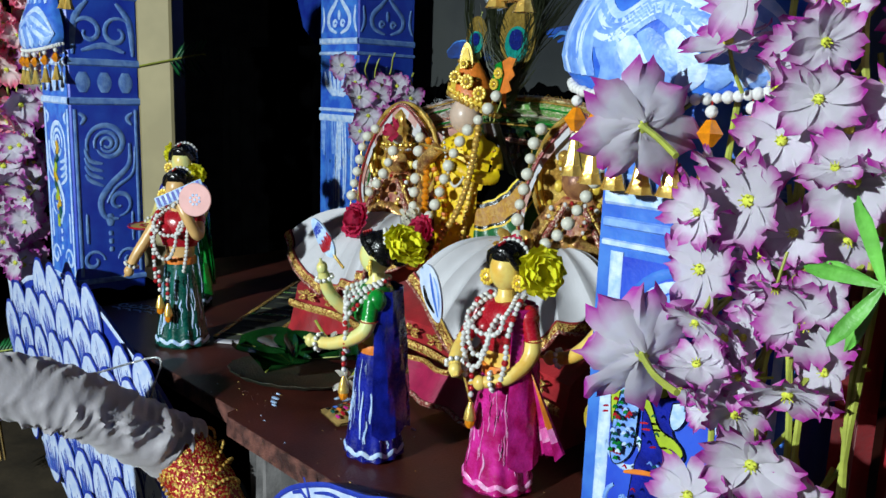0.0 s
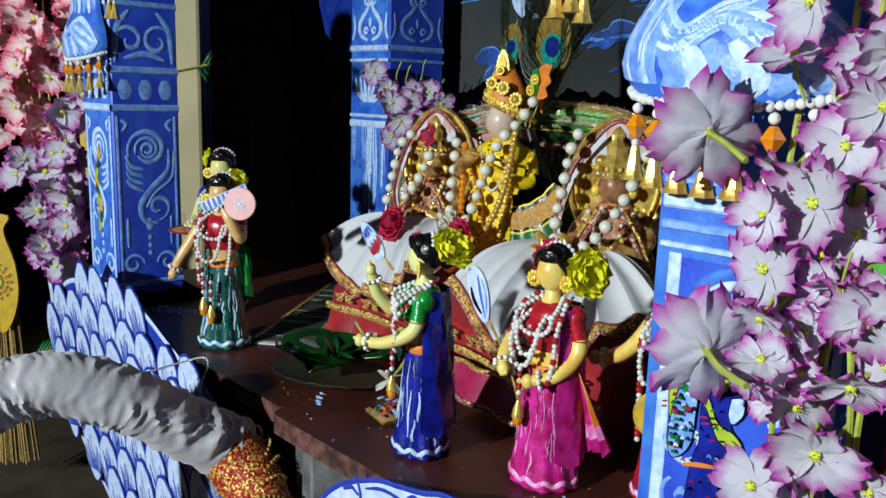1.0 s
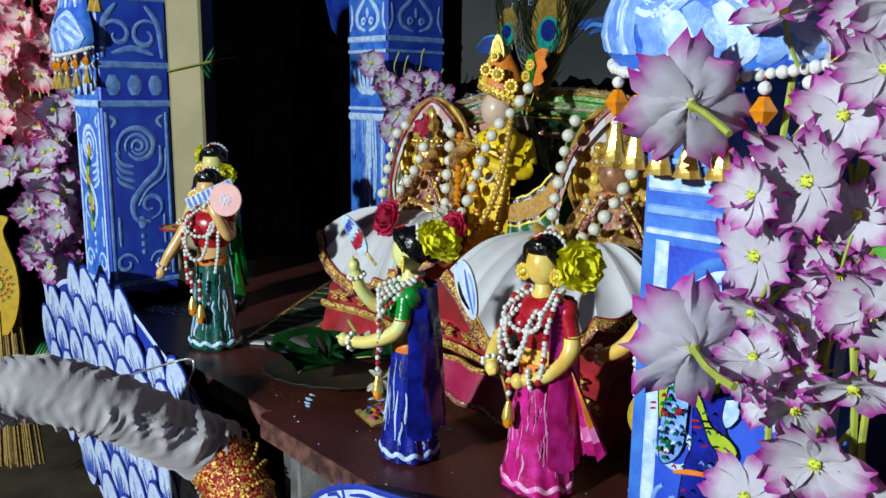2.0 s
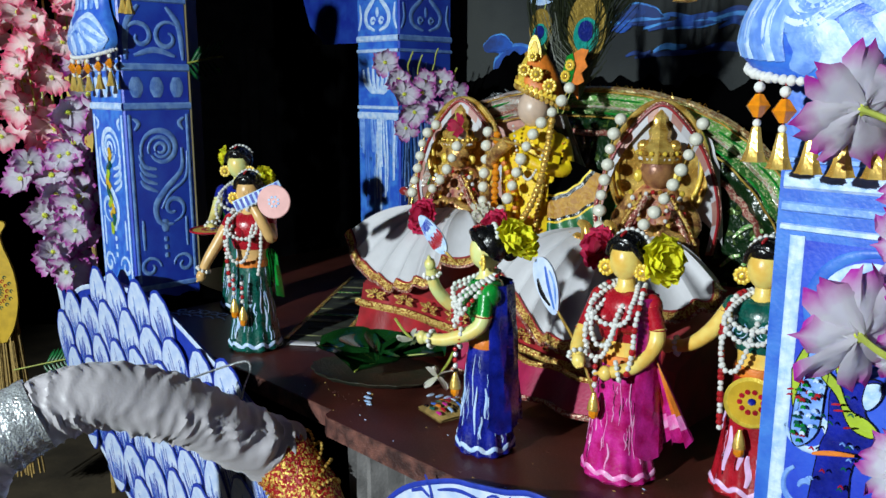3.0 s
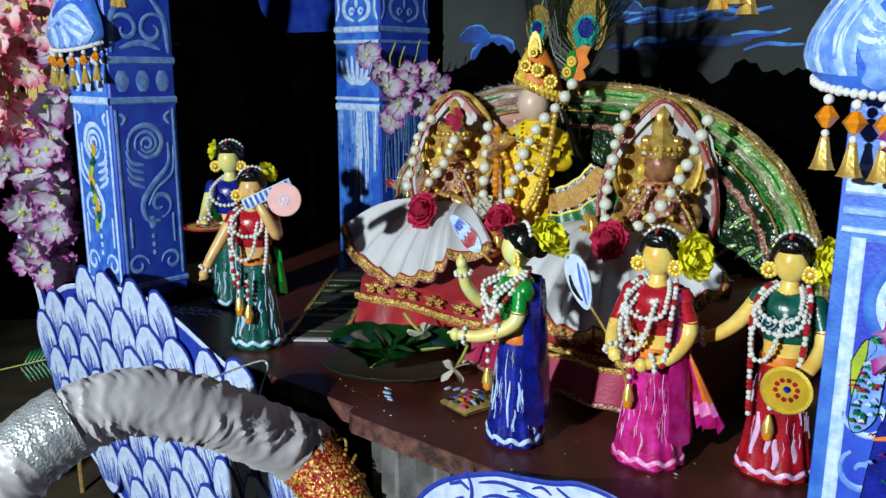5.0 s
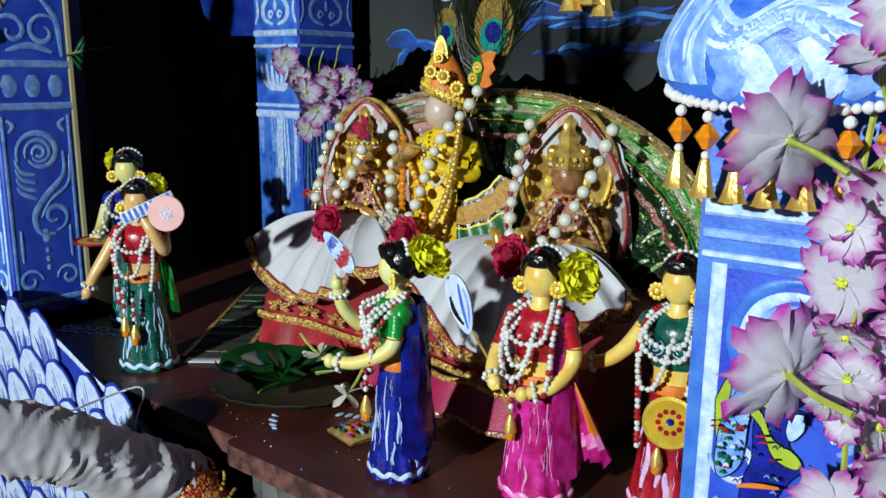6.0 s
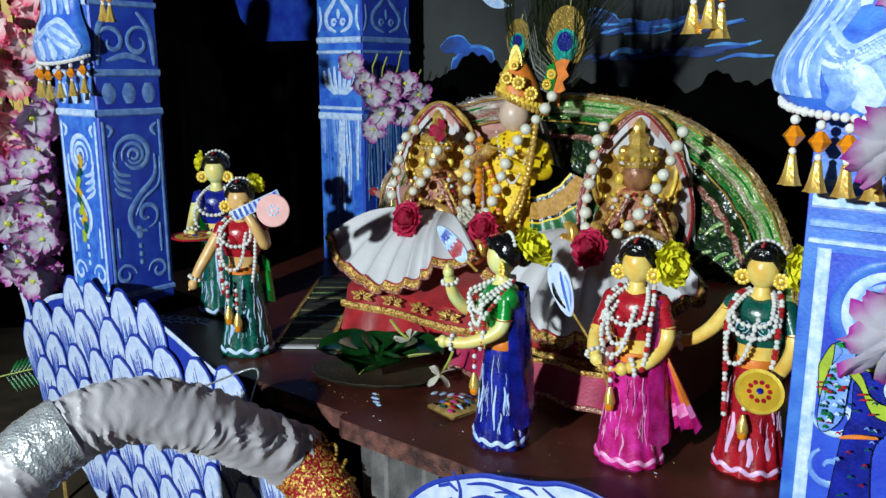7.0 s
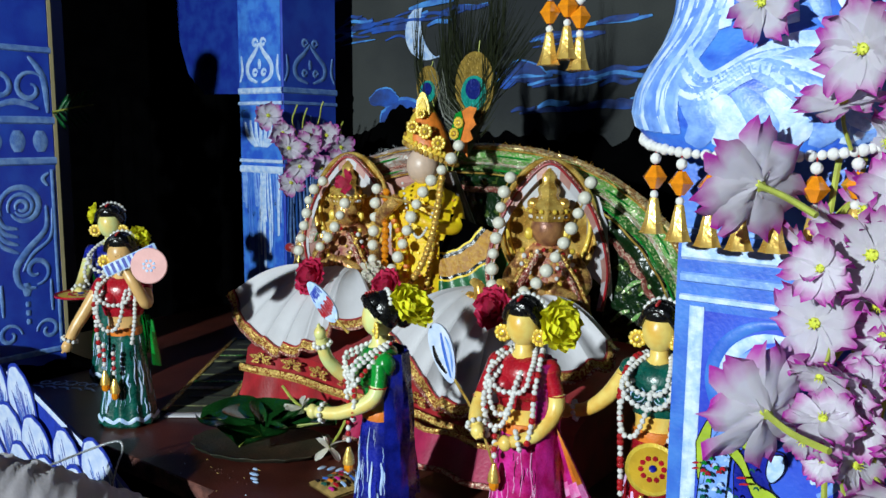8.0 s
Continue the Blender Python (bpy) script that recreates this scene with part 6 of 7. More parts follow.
b.ball((-0.332, 0.405, 0.152), (0.010, 0.007, 0.007), RED_CLOTH, 10, 6)
tagged(b.ob("sash_end", m=ST), "dusty pink rolled sash with a red end", "sash")


# ---- peacock feathers, orange paper frill ----
def peacock(base, eye, size, tall, label, seed):
    g = random.Random(seed)
    e = thing("peacock_feather", ST @ Matrix.Translation(eye), label, "feather", "peacock feathers")
    bx = Vector(base) - Vector(eye)
    b = Build()
    b.tube(spline([bx, bx * 0.5 + Vector((0.004, 0, 0)), (0, 0, 0), (0.004, 0.002, tall * 0.5)], 6), 0.0008, STEM, 5)
    b.ob("quill", e, "thin pale quill")
    b = Build()
    for i in range(170):
        t = i / 169
        p0 = bx * (1 - t) * 0.75
        sg = 1 if i % 2 else -1
        l = size * (1.6 + 1.6 * t) * g.uniform(0.8, 1.2)
        up = 0.5 + 1.4 * t
        p2 = p0 + Vector((sg * l * g.uniform(0.35, 0.75) * (1.2 - 0.7 * t), g.uniform(-0.006, 0.006), l * up * 0.75))
        p1 = (p0 + p2) / 2 + Vector((sg * l * 0.18, 0, 0))
        b.tube([p0, p1, p2, p2 + (p2 - p1) * 0.3], [0.0006, 0.0005, 0.0004, 0.0002], RIB, 3)
    tagged(b.ob("barb_fringe", e, "fine dark green-bronze barbs"), kind="stuff")
    for nm, kx, kz, dz, y, m in (("halo", 0.92, 1.30, 0.0, -0.002, EYE_GOLD), ("ring", 0.60, 0.68, -0.30, -0.0032, EYE_TEAL), ("pupil", 0.36, 0.40, -0.14, -0.0044, EYE_BLUE)):
        b = Build()
        o = [(size * kx * math.sin(t), size * (kz * math.cos(t) + dz)) for t in [2 * math.pi * k / 28 for k in range(28)]]
        b.plate(o, y, y + 0.0009, m)
        b.ob("eye_" + nm, e)
    return e


peacock((0.01, 0.345, 0.28), (0.038, 0.350, 0.377), 0.029, 0.10, "large peacock feather with teal and gold eye above a crown", 1)
peacock((0.0, 0.350, 0.28), (-0.036, 0.360, 0.378), 0.019, 0.06, "small peacock feather with blue and gold eye above a crown", 2)
b = Build()
for i in range(300):
    x = rng.uniform(-0.02, 0.05)
    l = rng.uniform(0.09, 0.19)
    a = rng.uniform(-0.1, 0.75)
    p0 = Vector((0.005 + x * 0.3, 0.362 + rng.uniform(-0.006, 0.006), 0.30))
    p2 = p0 + Vector((l * math.sin(a) * 0.9, rng.uniform(-0.01, 0.01), l * math.cos(a)))
    b.tube([p0, (p0 + p2) / 2 + Vector((-0.012 * math.sin(a), 0, 0.008)), p2], [0.0007, 0.0006, 0.0002], RIB, 3)
tagged(b.ob("feather_plume", m=ST), "loose dark plume of peacock barbs behind the crown", "feather")
fr = thing("paper_frill", ST @ Matrix.Translation((0.036, 0.325, 0.325)), "orange and green paper frill with gold rosettes by a crown", "ornament")
b = Build()
z = [(0.0, 0.022), (0.012, 0.028), (0.022, 0.026), (0.017, 0.016), (0.021, 0.008), (0.013, 0.001), (0.017, -0.008), (0.009, -0.012), (0.010, -0.028), (0.001, -0.018), (-0.004, -0.004)]
b.plate(z, 0.0, 0.0012, ORANGE_PAINT)
b.ob("frill", fr)
b = Build()
b.plate([(-0.006, 0.020), (0.002, 0.023), (0.006, 0.008), (0.0, -0.012), (-0.012, -0.006), (-0.010, 0.006)], -0.002, -0.0006, GREEN_PAINT)
b.ob("paper_leaf", fr, "green paper leaf")
b = Build()
rosette(b, (0.0, -0.004, 0.010), 0.0065)
rosette(b, (-0.006, -0.004, -0.002), 0.0065)
b.ob("rosettes", fr, "gold paper rosettes")


# ---- dolls (plain shapes, one mesh each) ----
def doll(m, label, skirt, streak, blouse, skin, veil, arms, veil_side, count=26, wide=(0.0008, 0.0030)):
    b = Build()

    def pleat(a, z):
        return 1 + 0.055 * math.sin(11 * a) * (1 - z / 0.1) + 0.02 * math.sin(5 * a + 1)
    seg = 66
    b.lathe([(0.0, 0.0255), (0.003, 0.0290), (0.009, 0.0285), (0.014, 0.0270), (0.03, 0.0245), (0.05, 0.0222), (0.07, 0.0200), (0.088, 0.0178), (0.096, 0.0165)], skirt, seg, (0, 0, 0), (1.0, 0.88), wave=pleat)
    prof = [(0.0, 0.0255), (0.003, 0.0290), (0.009, 0.0285), (0.014, 0.0270), (0.03, 0.0245), (0.05, 0.0222), (0.07, 0.0200), (0.088, 0.0178), (0.096, 0.0165)]

    def skin_at(x, z, h):
        z = min(max(z, 0.001), 0.0955)
        for (za, ra), (zb, rb) in zip(prof, prof[1:]):
            if za <= z <= zb:
                r = ra + (rb - ra) * (z - za) / (zb - za)
                break
        a = x / 0.025
        r = r * pleat(a, z) + h + 0.0002
        return (r * math.cos(a), r * math.sin(a) * 0.88, z)
    g = random.Random(int(abs(m[0][3]) * 9999))
    for k in range(count):
        a = (k + g.uniform(-0.4, 0.4)) * 0.025 * 2 * math.pi / count
        z0 = g.uniform(0.012, 0.05)
        z1 = min(0.092, z0 + g.uniform(0.012, 0.045))
        b.stroke([(a + 0.0010 * math.sin(q * 0.7 + k), z0 + (z1 - z0) * q / 9) for q in range(10)], g.uniform(*wide), skin_at, streak, 0.0004)
    for k in range(90):
        a, z0 = g.uniform(0, 0.025 * 2 * math.pi), g.uniform(0.012, 0.082)
        dz = g.uniform(0.005, 0.018)
        b.stroke([(a + 0.0006 * math.sin(q * 2 + k), min(0.093, z0 + dz * q / 4)) for q in range(5)], g.uniform(0.0004, 0.0012), skin_at, streak if k % 3 else HAIR, 0.0003)
    b.stroke([(0.025 * 2 * math.pi * q / 88, 0.0085 + 0.0022 * math.sin(q * 2 * math.pi / 8)) for q in range(89)], 0.0036, skin_at, streak, 0.0004, False)
    b.lathe([(0.094, 0.0175), (0.098, 0.0180), (0.102, 0.0172)], ORANGE_PAINT, 24, (0, 0, 0), (1.0, 0.85))
    b.lathe([(0.100, 0.0160), (0.108, 0.0155), (0.116, 0.0168)], skin, 24, (0, 0, 0), (1.0, 0.8))
    b.lathe([(0.114, 0.0180), (0.122, 0.0205), (0.134, 0.0225), (0.143, 0.0225), (0.150, 0.0170), (0.153, 0.0105)], blouse, 26, (0, 0, 0), (1.05, 0.78))
    for sg in (-1, 1):
        b.ball((sg * 0.009, -0.0125, 0.131), (0.0098, 0.0090, 0.0098), blouse, 12, 8)
        b.ball((sg * 0.0215, 0.0, 0.1425), (0.0085, 0.0085, 0.0100), blouse, 12, 8)
    b.lathe([(0.150, 0.0115), (0.156, 0.0070), (0.164, 0.0066)], skin, 16)
    b.ball((0, -0.001, 0.1765), (0.0128, 0.0140, 0.0165), skin, 20, 14)
    b.ball((0, 0.0042, 0.1820), (0.0158, 0.0150, 0.0165), HAIR, 20, 12)
    b.ball((0, -0.0040, 0.1890), (0.0120, 0.0105, 0.0085), HAIR, 16, 9)
    b.ball((0, 0.0190, 0.1770), (0.0105, 0.0085, 0.0105), HAIR, 14, 9)
    for sg in (-1, 1):
        b.tube(spline([(0, -0.0120, 0.1935), (sg * 0.008, -0.0115, 0.190), (sg * 0.0135, -0.005, 0.180)], 5), 0.0028, HAIR, 8)
        rosette(b, (sg * 0.0150, -0.006, 0.169), 0.0068)
    for k in range(9):
        a = math.pi * (0.15 + 0.7 * k / 8)
        b.ball((0.0155 * math.cos(a), 0.006, 0.1835 + 0.0150 * math.sin(a)), 0.0021, PEARL, 8, 5)
    for k in range(4):
        b.ball((0, -0.0115 + 0.002 * k, 0.1965 + 0.0006 * k), 0.0014, RED_BEAD, 6, 4)
    for pts, sleeve in arms:
        L = spline(pts, 6)
        b.tube(L, [0.0072 - 0.0026 * i / len(L) for i in range(len(L))], skin, 12, pick=lambda i, j: blouse if i < sleeve else None)
        h = Vector(L[-1])
        di = (h - Vector(L[-3])).normalized()
        b.ball(h + di * 0.004, (0.0055, 0.0050, 0.0060), skin, 10, 7)
        for k in range(3):
            o = Vector((0.0022 * (k - 1), 0, 0.001 * k))
            b.tube([h + di * 0.004 + o, h + di * 0.011 + o], [0.0018, 0.0011], skin, 6)
        w = Vector(L[-3])
        q = di.to_track_quat("Z", "Y").to_matrix().to_4x4()
        for k in range(9):
            a = 2 * math.pi * k / 9
            b.ball(w + q @ Vector((0.0068 * math.cos(a), 0.0068 * math.sin(a), 0)), 0.0021, PEARL, 7, 5)
        e = Vector(L[max(1, sleeve)])
        b.ball(e, (0.0080, 0.0080, 0.0016), RED_BEAD, 10, 4)
    if veil:
        rows = []
        for q in range(9):
            t = q / 8
            row = []
            for i in range(13):
                a = radians(veil_side - 75 + 150 * i / 12)
                r = 0.0235 + 0.010 * t + 0.0015 * math.sin(i * 2.2 + q)
                row.append((r * math.sin(a) * 1.05, r * math.cos(a) * 0.95, 0.150 - 0.122 * t + 0.004 * math.sin(i * 1.1) * t))
            rows.append(row)
        b.grid(rows, veil)
        b.grid([[(x * 0.92, y * 0.92, z) for x, y, z in r] for r in rows], veil)
    if veil_side == 60:
        rows = []
        for q in range(8):
            t = q / 7
            rows.append([(0.022 + 0.016 * t + (0.004 + 0.020 * t) * i / 8, 0.004 + 0.006 * math.sin(i * 1.6) * t - 0.010 * i / 8, 0.112 - 0.066 * t - 0.010 * t * (1 - i / 8) + 0.003 * math.sin(i * 2.4) * (q == 7)) for i in range(9)])
        b.grid(rows, veil, pick=lambda i, j: streak if i == 5 else (ORANGE_PAINT if j % 3 == 1 and i < 5 else None))
        b.grid([[(x, y + 0.0025, z) for x, y, z in r] for r in rows], veil)
    if veil_side == 10 and not veil:
        tail = [[(0.019 + 0.004 * t + 0.009 * u, 0.006 + 0.004 * math.sin(u * 5 + t * 3), 0.112 - 0.050 * t - 0.006 * u) for u in (0, 0.35, 0.7, 1)] for t in (0, 0.25, 0.5, 0.75, 1)]
        b.grid(tail, GREEN_PAINT)
        b.grid([[(x, y + 0.0025, z) for x, y, z in r] for r in tail], GREEN_PAINT)
    if blouse is TEAL_PAINT:
        for sg in (-1, 1):
            def cup(x, z, h):
                dx, dz = (x - sg * 0.009) / 0.0098, (z - 0.131) / 0.0098
                return (x, -0.0125 - 0.0090 * math.sqrt(max(0.05, 1 - dx * dx - dz * dz)) - h - 0.0002, z)
            b.stroke(spiral(sg * 0.009, 0.131, 0.0066, 0.0012, 60, 60 + sg * 560, 26), 0.0013, cup, CHALK, 0.0003)
            b.stroke(spiral(sg * 0.009, 0.131, 0.0088, 0.0080, 150, 330, 12), 0.0012, cup, CHALK, 0.0003)
    o = b.ob("doll")
    o.matrix_basis = m
    return tagged(o, label, "doll", "clay dolls")


def necklace(m, length, width, r, mats, label, off=0.0):
    pts = []
    for i in range(25):
        a = 2 * math.pi * i / 24
        t = (1 - math.cos(a)) / 2
        pts.append((width * math.sin(a) * (0.98 - 0.30 * t) * (1 + 0.5 * t * (1 - t)) + off * t * (2 - t), 0.0105 - 0.0345 * min(1.0, t * 2.6) ** 0.8 - 0.002 * math.sin(t * 3) + 0.0008 * math.sin(5 * a), 0.158 - length * (1 - (1 - t) ** 1.5) ** 1.1))
    e = thing("necklace", m, label, "necklace", "doll necklaces")
    b = Build()
    for i, p in enumerate(even(pts, r * 2.05)):
        b.ball(p, r, mats[i % len(mats)], 8, 6)
    tagged(b.ob("bead_string", e), kind="stuff")
    b = Build()
    b.tube(pts, r * 0.3, PEARL, 5)
    b.ob("thread", e)
    return e


def side_string(m, side, mats, label, low=0.094):
    """A bead string hanging from the shoulder down to the waist."""
    pts = [(side * 0.012, 0.008, 0.156), (side * 0.018, -0.010, 0.152), (side * 0.020, -0.0235, 0.132), (side * 0.019, -0.024, 0.112), (side * 0.016, -0.026, low)]
    e = thing("necklace", m, label, "necklace", "doll necklaces")
    b = Build()
    for i, p in enumerate(even(pts, 0.0043)):
        b.ball(p, 0.0023 if mats[i % len(mats)] is PEARL else 0.0028, mats[i % len(mats)], 8, 6)
    tagged(b.ob("bead_string", e), kind="stuff")
    b = Build()
    b.tube(spline(pts, 5), 0.0006, RED_BEAD, 5)
    b.ob("thread", e)
    return e


def drop(m, p, label="red and pearl pendant with a gold cone"):
    e = thing("pendant", m @ Matrix.Translation(p), label, "pendant", "doll pendants")
    b = Build()
    for k in range(5):
        b.ball((0, 0, -0.005 * k), 0.0024, (PEARL, RED_BEAD)[k % 2], 8, 5)
    tagged(b.ob("bead_string", e), kind="stuff")
    b = Build()
    b.lathe([(-0.040, 0.0052), (-0.034, 0.0042), (-0.026, 0.0015)], GOLD, 10)
    b.ob("cone", e, "gold cone")
    b = Build()
    b.ball((0, 0, -0.043), (0.0042, 0.0042, 0.005), AMBER, 8, 5)
    b.ob("drop", e, "amber drop")
    return e


def hair_rose(m, p, di, k=1.0):
    return rose_thing(RY, m @ facing(p, di, 0.4, k), "bright yellow paper rose pinned in a doll's black hair", "yellow roses")


def at(s, d, facing_deg, k=1.0):
    return ST @ Matrix.Translation((s, d, 0.0)) @ Matrix.Rotation(radians(facing_deg), 4, "Z") @ Matrix.Diagonal((k, k, k, 1))


# green bodice, navy sari (raised hand with fan, forearm forward)
mg = at(0.148, 0.062, -38, 1.0)
doll(mg, "clay doll in green bodice and navy sari, one hand raised", NAVY_PAINT, CHALK, GREEN_PAINT, SKIN_PALE, NAVY_PAINT,
     [([(-0.022, -0.004, 0.143), (-0.026, -0.022, 0.122), (-0.020, -0.040, 0.138), (-0.016, -0.046, 0.158)], 3), ([(0.022, -0.004, 0.143), (0.026, -0.010, 0.118), (0.014, -0.034, 0.104), (0.002, -0.052, 0.102)], 4)], 20, 30, (0.0012, 0.0042))
necklace(mg, 0.042, 0.020, 0.0022, [PEARL], "short double string of white pearls")
necklace(mg, 0.030, 0.018, 0.0022, [PEARL], "short string of white pearls close to the neck")
necklace(mg, 0.062, 0.022, 0.0022, [PEARL, RED_BEAD, RED_BEAD, PEARL], "long string of red beads and pearls", 0.006)
drop(mg, (0.004, -0.027, 0.097))
hair_rose(mg, (0.012, 0.020, 0.184), (0.5, 0.3, 0.5))
# red bodice, magenta skirt
mr = at(0.259, 0.102, 6, 1.02)
doll(mr, "clay doll in a red bodice and magenta pleated skirt", PINK_PAINT, ROSE_STROKE, RED_PAINT, SKIN, PINK_PAINT,
     [([(0.022, -0.002, 0.143), (0.029, -0.004, 0.118), (0.020, -0.018, 0.100), (0.004, -0.028, 0.094)], 4), ([(-0.022, -0.002, 0.143), (-0.028, -0.012, 0.120), (-0.026, -0.026, 0.108), (-0.022, -0.032, 0.102)], 6)], 60, 30, (0.0006, 0.0022))
necklace(mr, 0.056, 0.012, 0.0022, [PEARL], "long string of white pearls", -0.011)
necklace(mr, 0.046, 0.010, 0.0022, [PEARL], "string of white pearls over a red bodice", -0.007)
necklace(mr, 0.028, 0.017, 0.0022, [PEARL], "short string of white pearls close to the neck")
side_string(mr, 1, [PEARL, PEARL, PEARL, RED_BEAD], "pearl clusters and red beads down one side")
side_string(mr, -1, [PEARL, PEARL, RED_BEAD], "pearls and red beads down one side")
drop(mr, (-0.010, -0.026, 0.100))
hair_rose(mr, (0.020, 0.010, 0.176), (0.8, -0.4, 0.2))
# teal bodice, striped red skirt, with a plate
mt = at(0.348, 0.150, 4, 1.02)
doll(mt, "clay doll in teal bodice and red striped skirt with plate", RED_PAINT, LILAC, TEAL_PAINT, SKIN, None,
     [([(-0.022, -0.002, 0.143), (-0.036, -0.004, 0.122), (-0.052, -0.004, 0.108), (-0.066, -0.006, 0.104)], 1), ([(0.022, -0.002, 0.143), (0.030, -0.010, 0.118), (0.024, -0.028, 0.100), (0.014, -0.036, 0.092)], 4)], 20, 15, (0.0026, 0.0058))
necklace(mt, 0.058, 0.010, 0.0022, [PEARL], "long narrow string of white pearls", -0.012)
necklace(mt, 0.034, 0.019, 0.0022, [PEARL], "string of white pearls across a teal bodice")
necklace(mt, 0.024, 0.016, 0.0022, [PEARL], "short string of white pearls close to the neck")
side_string(mt, 1, [PEARL, PEARL, RED_BEAD, RED_BEAD], "pearls and red beads down one side")
side_string(mt, -1, [PEARL, PEARL, RED_BEAD, RED_BEAD], "long string of pearls and red beads down one side", 0.055)
drop(mt, (0.0, -0.027, 0.085))
hair_rose(mt, (0.020, 0.008, 0.176), (0.8, -0.3, 0.2))
# pair at the left, one behind the other
m1 = at(-0.234, 0.070, 38, 1.08)
doll(m1, "clay doll in red bodice and teal skirt, hand at head", TEAL_PAINT, CHALK, RED_PAINT, SKIN_TAN, None,
     [([(0.022, -0.002, 0.143), (0.030, -0.020, 0.130), (0.022, -0.028, 0.150), (0.010, -0.024, 0.168)], 2), ([(-0.022, -0.002, 0.143), (-0.034, -0.010, 0.120), (-0.044, -0.016, 0.102), (-0.050, -0.018, 0.088)], 2)], 10)
necklace(m1, 0.056, 0.013, 0.0023, [PEARL], "long string of white pearls", -0.006)
necklace(m1, 0.030, 0.017, 0.0023, [PEARL], "short string of white pearls close to the neck")
side_string(m1, -1, [PEARL, PEARL, RED_BEAD], "pearls and red beads down one side", 0.075)
side_string(m1, 1, [PEARL, PEARL], "white pearls down one side", 0.09)
drop(m1, (-0.012, -0.026, 0.088))
drop(m1, (-0.002, -0.028, 0.080))
hair_rose(m1, (0.012, 0.014, 0.190), (0.6, -0.5, 0.5), 0.6)
m2 = at(-0.395, 0.155, 40, 1.16)
doll(m2, "clay doll in a blue bodice and teal skirt standing behind another", TEAL_PAINT, CHALK, NAVY_PAINT, SKIN_PALE, GREEN_PAINT,
     [([(-0.022, -0.002, 0.143), (-0.026, -0.016, 0.118), (-0.024, -0.034, 0.110), (-0.020, -0.046, 0.108)], 2), ([(0.022, -0.002, 0.143), (0.028, -0.014, 0.118), (0.016, -0.030, 0.108), (0.004, -0.044, 0.106)], 2)], 10)
necklace(m2, 0.058, 0.022, 0.0024, [PEARL], "long string of white pearls")
necklace(m2, 0.032, 0.018, 0.0024, [PEARL], "short string of white pearls close to the neck")
hair_rose(m2, (-0.016, 0.006, 0.186), (-0.8, -0.4, 0.2), 0.6)


# ---- things held by the dolls ----
def fan(m, label, disc, trim):
    e = thing("hand_fan", m, label, "fan", "hand fans")
    b = Build()
    b.lathe([(-0.0008, 0.0175), (0.0, 0.0182), (0.0008, 0.0175)], disc, 28)
    b.ob("disc", e)
    b = Build()
    for k in range(8):
        a = 2 * math.pi * k / 8
        b.lathe([(0.0008, 0.0016), (0.0013, 0.0012)], CHALK, 8, (0.0052 * math.cos(a), 0.0052 * math.sin(a), 0))
    b.lathe([(0.0008, 0.0018), (0.0014, 0.0012)], CHALK, 8)
    b.ob("painted_flower", e, "white painted flower")
    b = Build()
    b.box((-0.042, 0.007, -0.002), (0.014, 0.019, -0.0008), trim, 0.0004)
    for k in range(9):
        b.box((-0.040 + 0.006 * k, 0.008, -0.0008), (-0.037 + 0.006 * k, 0.018, -0.0003), FEATHER_BLUE)
    b.ob("band", e, "blue and white chequered paper band")
    return e


PALE_PINK = mat("pale_pink_card", (0.78, 0.42, 0.40), 0.6, dark=0.9, scale=60, bump=0.1)
fan(Matrix.Translation((-0.268, 0.872, 0.189)) @ look((0, 0, 0), (0.05, 1, -0.12)) @ pose(0, 0, 0, 0, 0, 25), "pale pink round card fan held by a doll", PALE_PINK, CHALK)
e = thing("hand_fan", ST @ Matrix.Translation((0.115, 0.030, 0.190)), "small leaf-shaped red and blue painted fan held by a doll", "fan", "hand fans")
tilt2 = radians(50)
ln2 = lambda x, z: (x * math.cos(tilt2) - z * math.sin(tilt2), x * math.sin(tilt2) + z * math.cos(tilt2))
fk = lambda x, z, h: (ln2(x, z)[0], -0.0010 - h, ln2(x, z)[1])
fb = Build()
fb.plate([ln2(0.0085 * math.sin(t) * (1 - 0.2 * math.cos(t)), 0.021 * math.cos(t)) for t in [2 * math.pi * k / 22 for k in range(22)]], -0.0008, 0.0008, CHALK)
fb.ob("fan_leaf", e)
fb = Build()
for k in range(7):
    x = -0.006 + 0.002 * k
    fb.stroke([(x * 1.15, -0.014 + abs(x) * 0.5), (x * 1.3, -0.008), (x * 1.2, -0.001 - 0.002 * (k % 2))], 0.0026, fk, RED_PAINT, 0.0003)
    fb.stroke([(x, 0.004 + 0.002 * (k % 2)), (x * 0.9, 0.009), (x * 0.7, 0.013)], 0.0012, fk, FEATHER_BLUE, 0.0003)
fb.stroke(spiral(0, 0.008, 0.004, 0.001, 0, 500), 0.0012, fk, FEATHER_BLUE, 0.0004)
fb.ob("painted_pattern", e, "red strokes and blue scrolls")
fb = Build()
fb.tube([(ln2(0, -0.019)[0], 0, ln2(0, -0.019)[1]), (ln2(0, -0.034)[0], 0.002, ln2(0, -0.034)[1])], 0.0012, GOLD, 6)
fb.ob("handle", e, "thin gold handle")
# feather whisk of the red doll
e = thing("feather_whisk", ST @ Matrix.Translation((0.228, 0.078, 0.104)), "pale blue painted whisk on a thin gold stick", "whisk")
b = Build()
b.tube(spline([(0.020, 0.0, -0.030), (0.006, 0.0, 0.0), (-0.018, 0.0, 0.030)], 5), 0.0011, GOLD, 6)
b.ob("stick", e, "twisted gold stick")
b = Build()
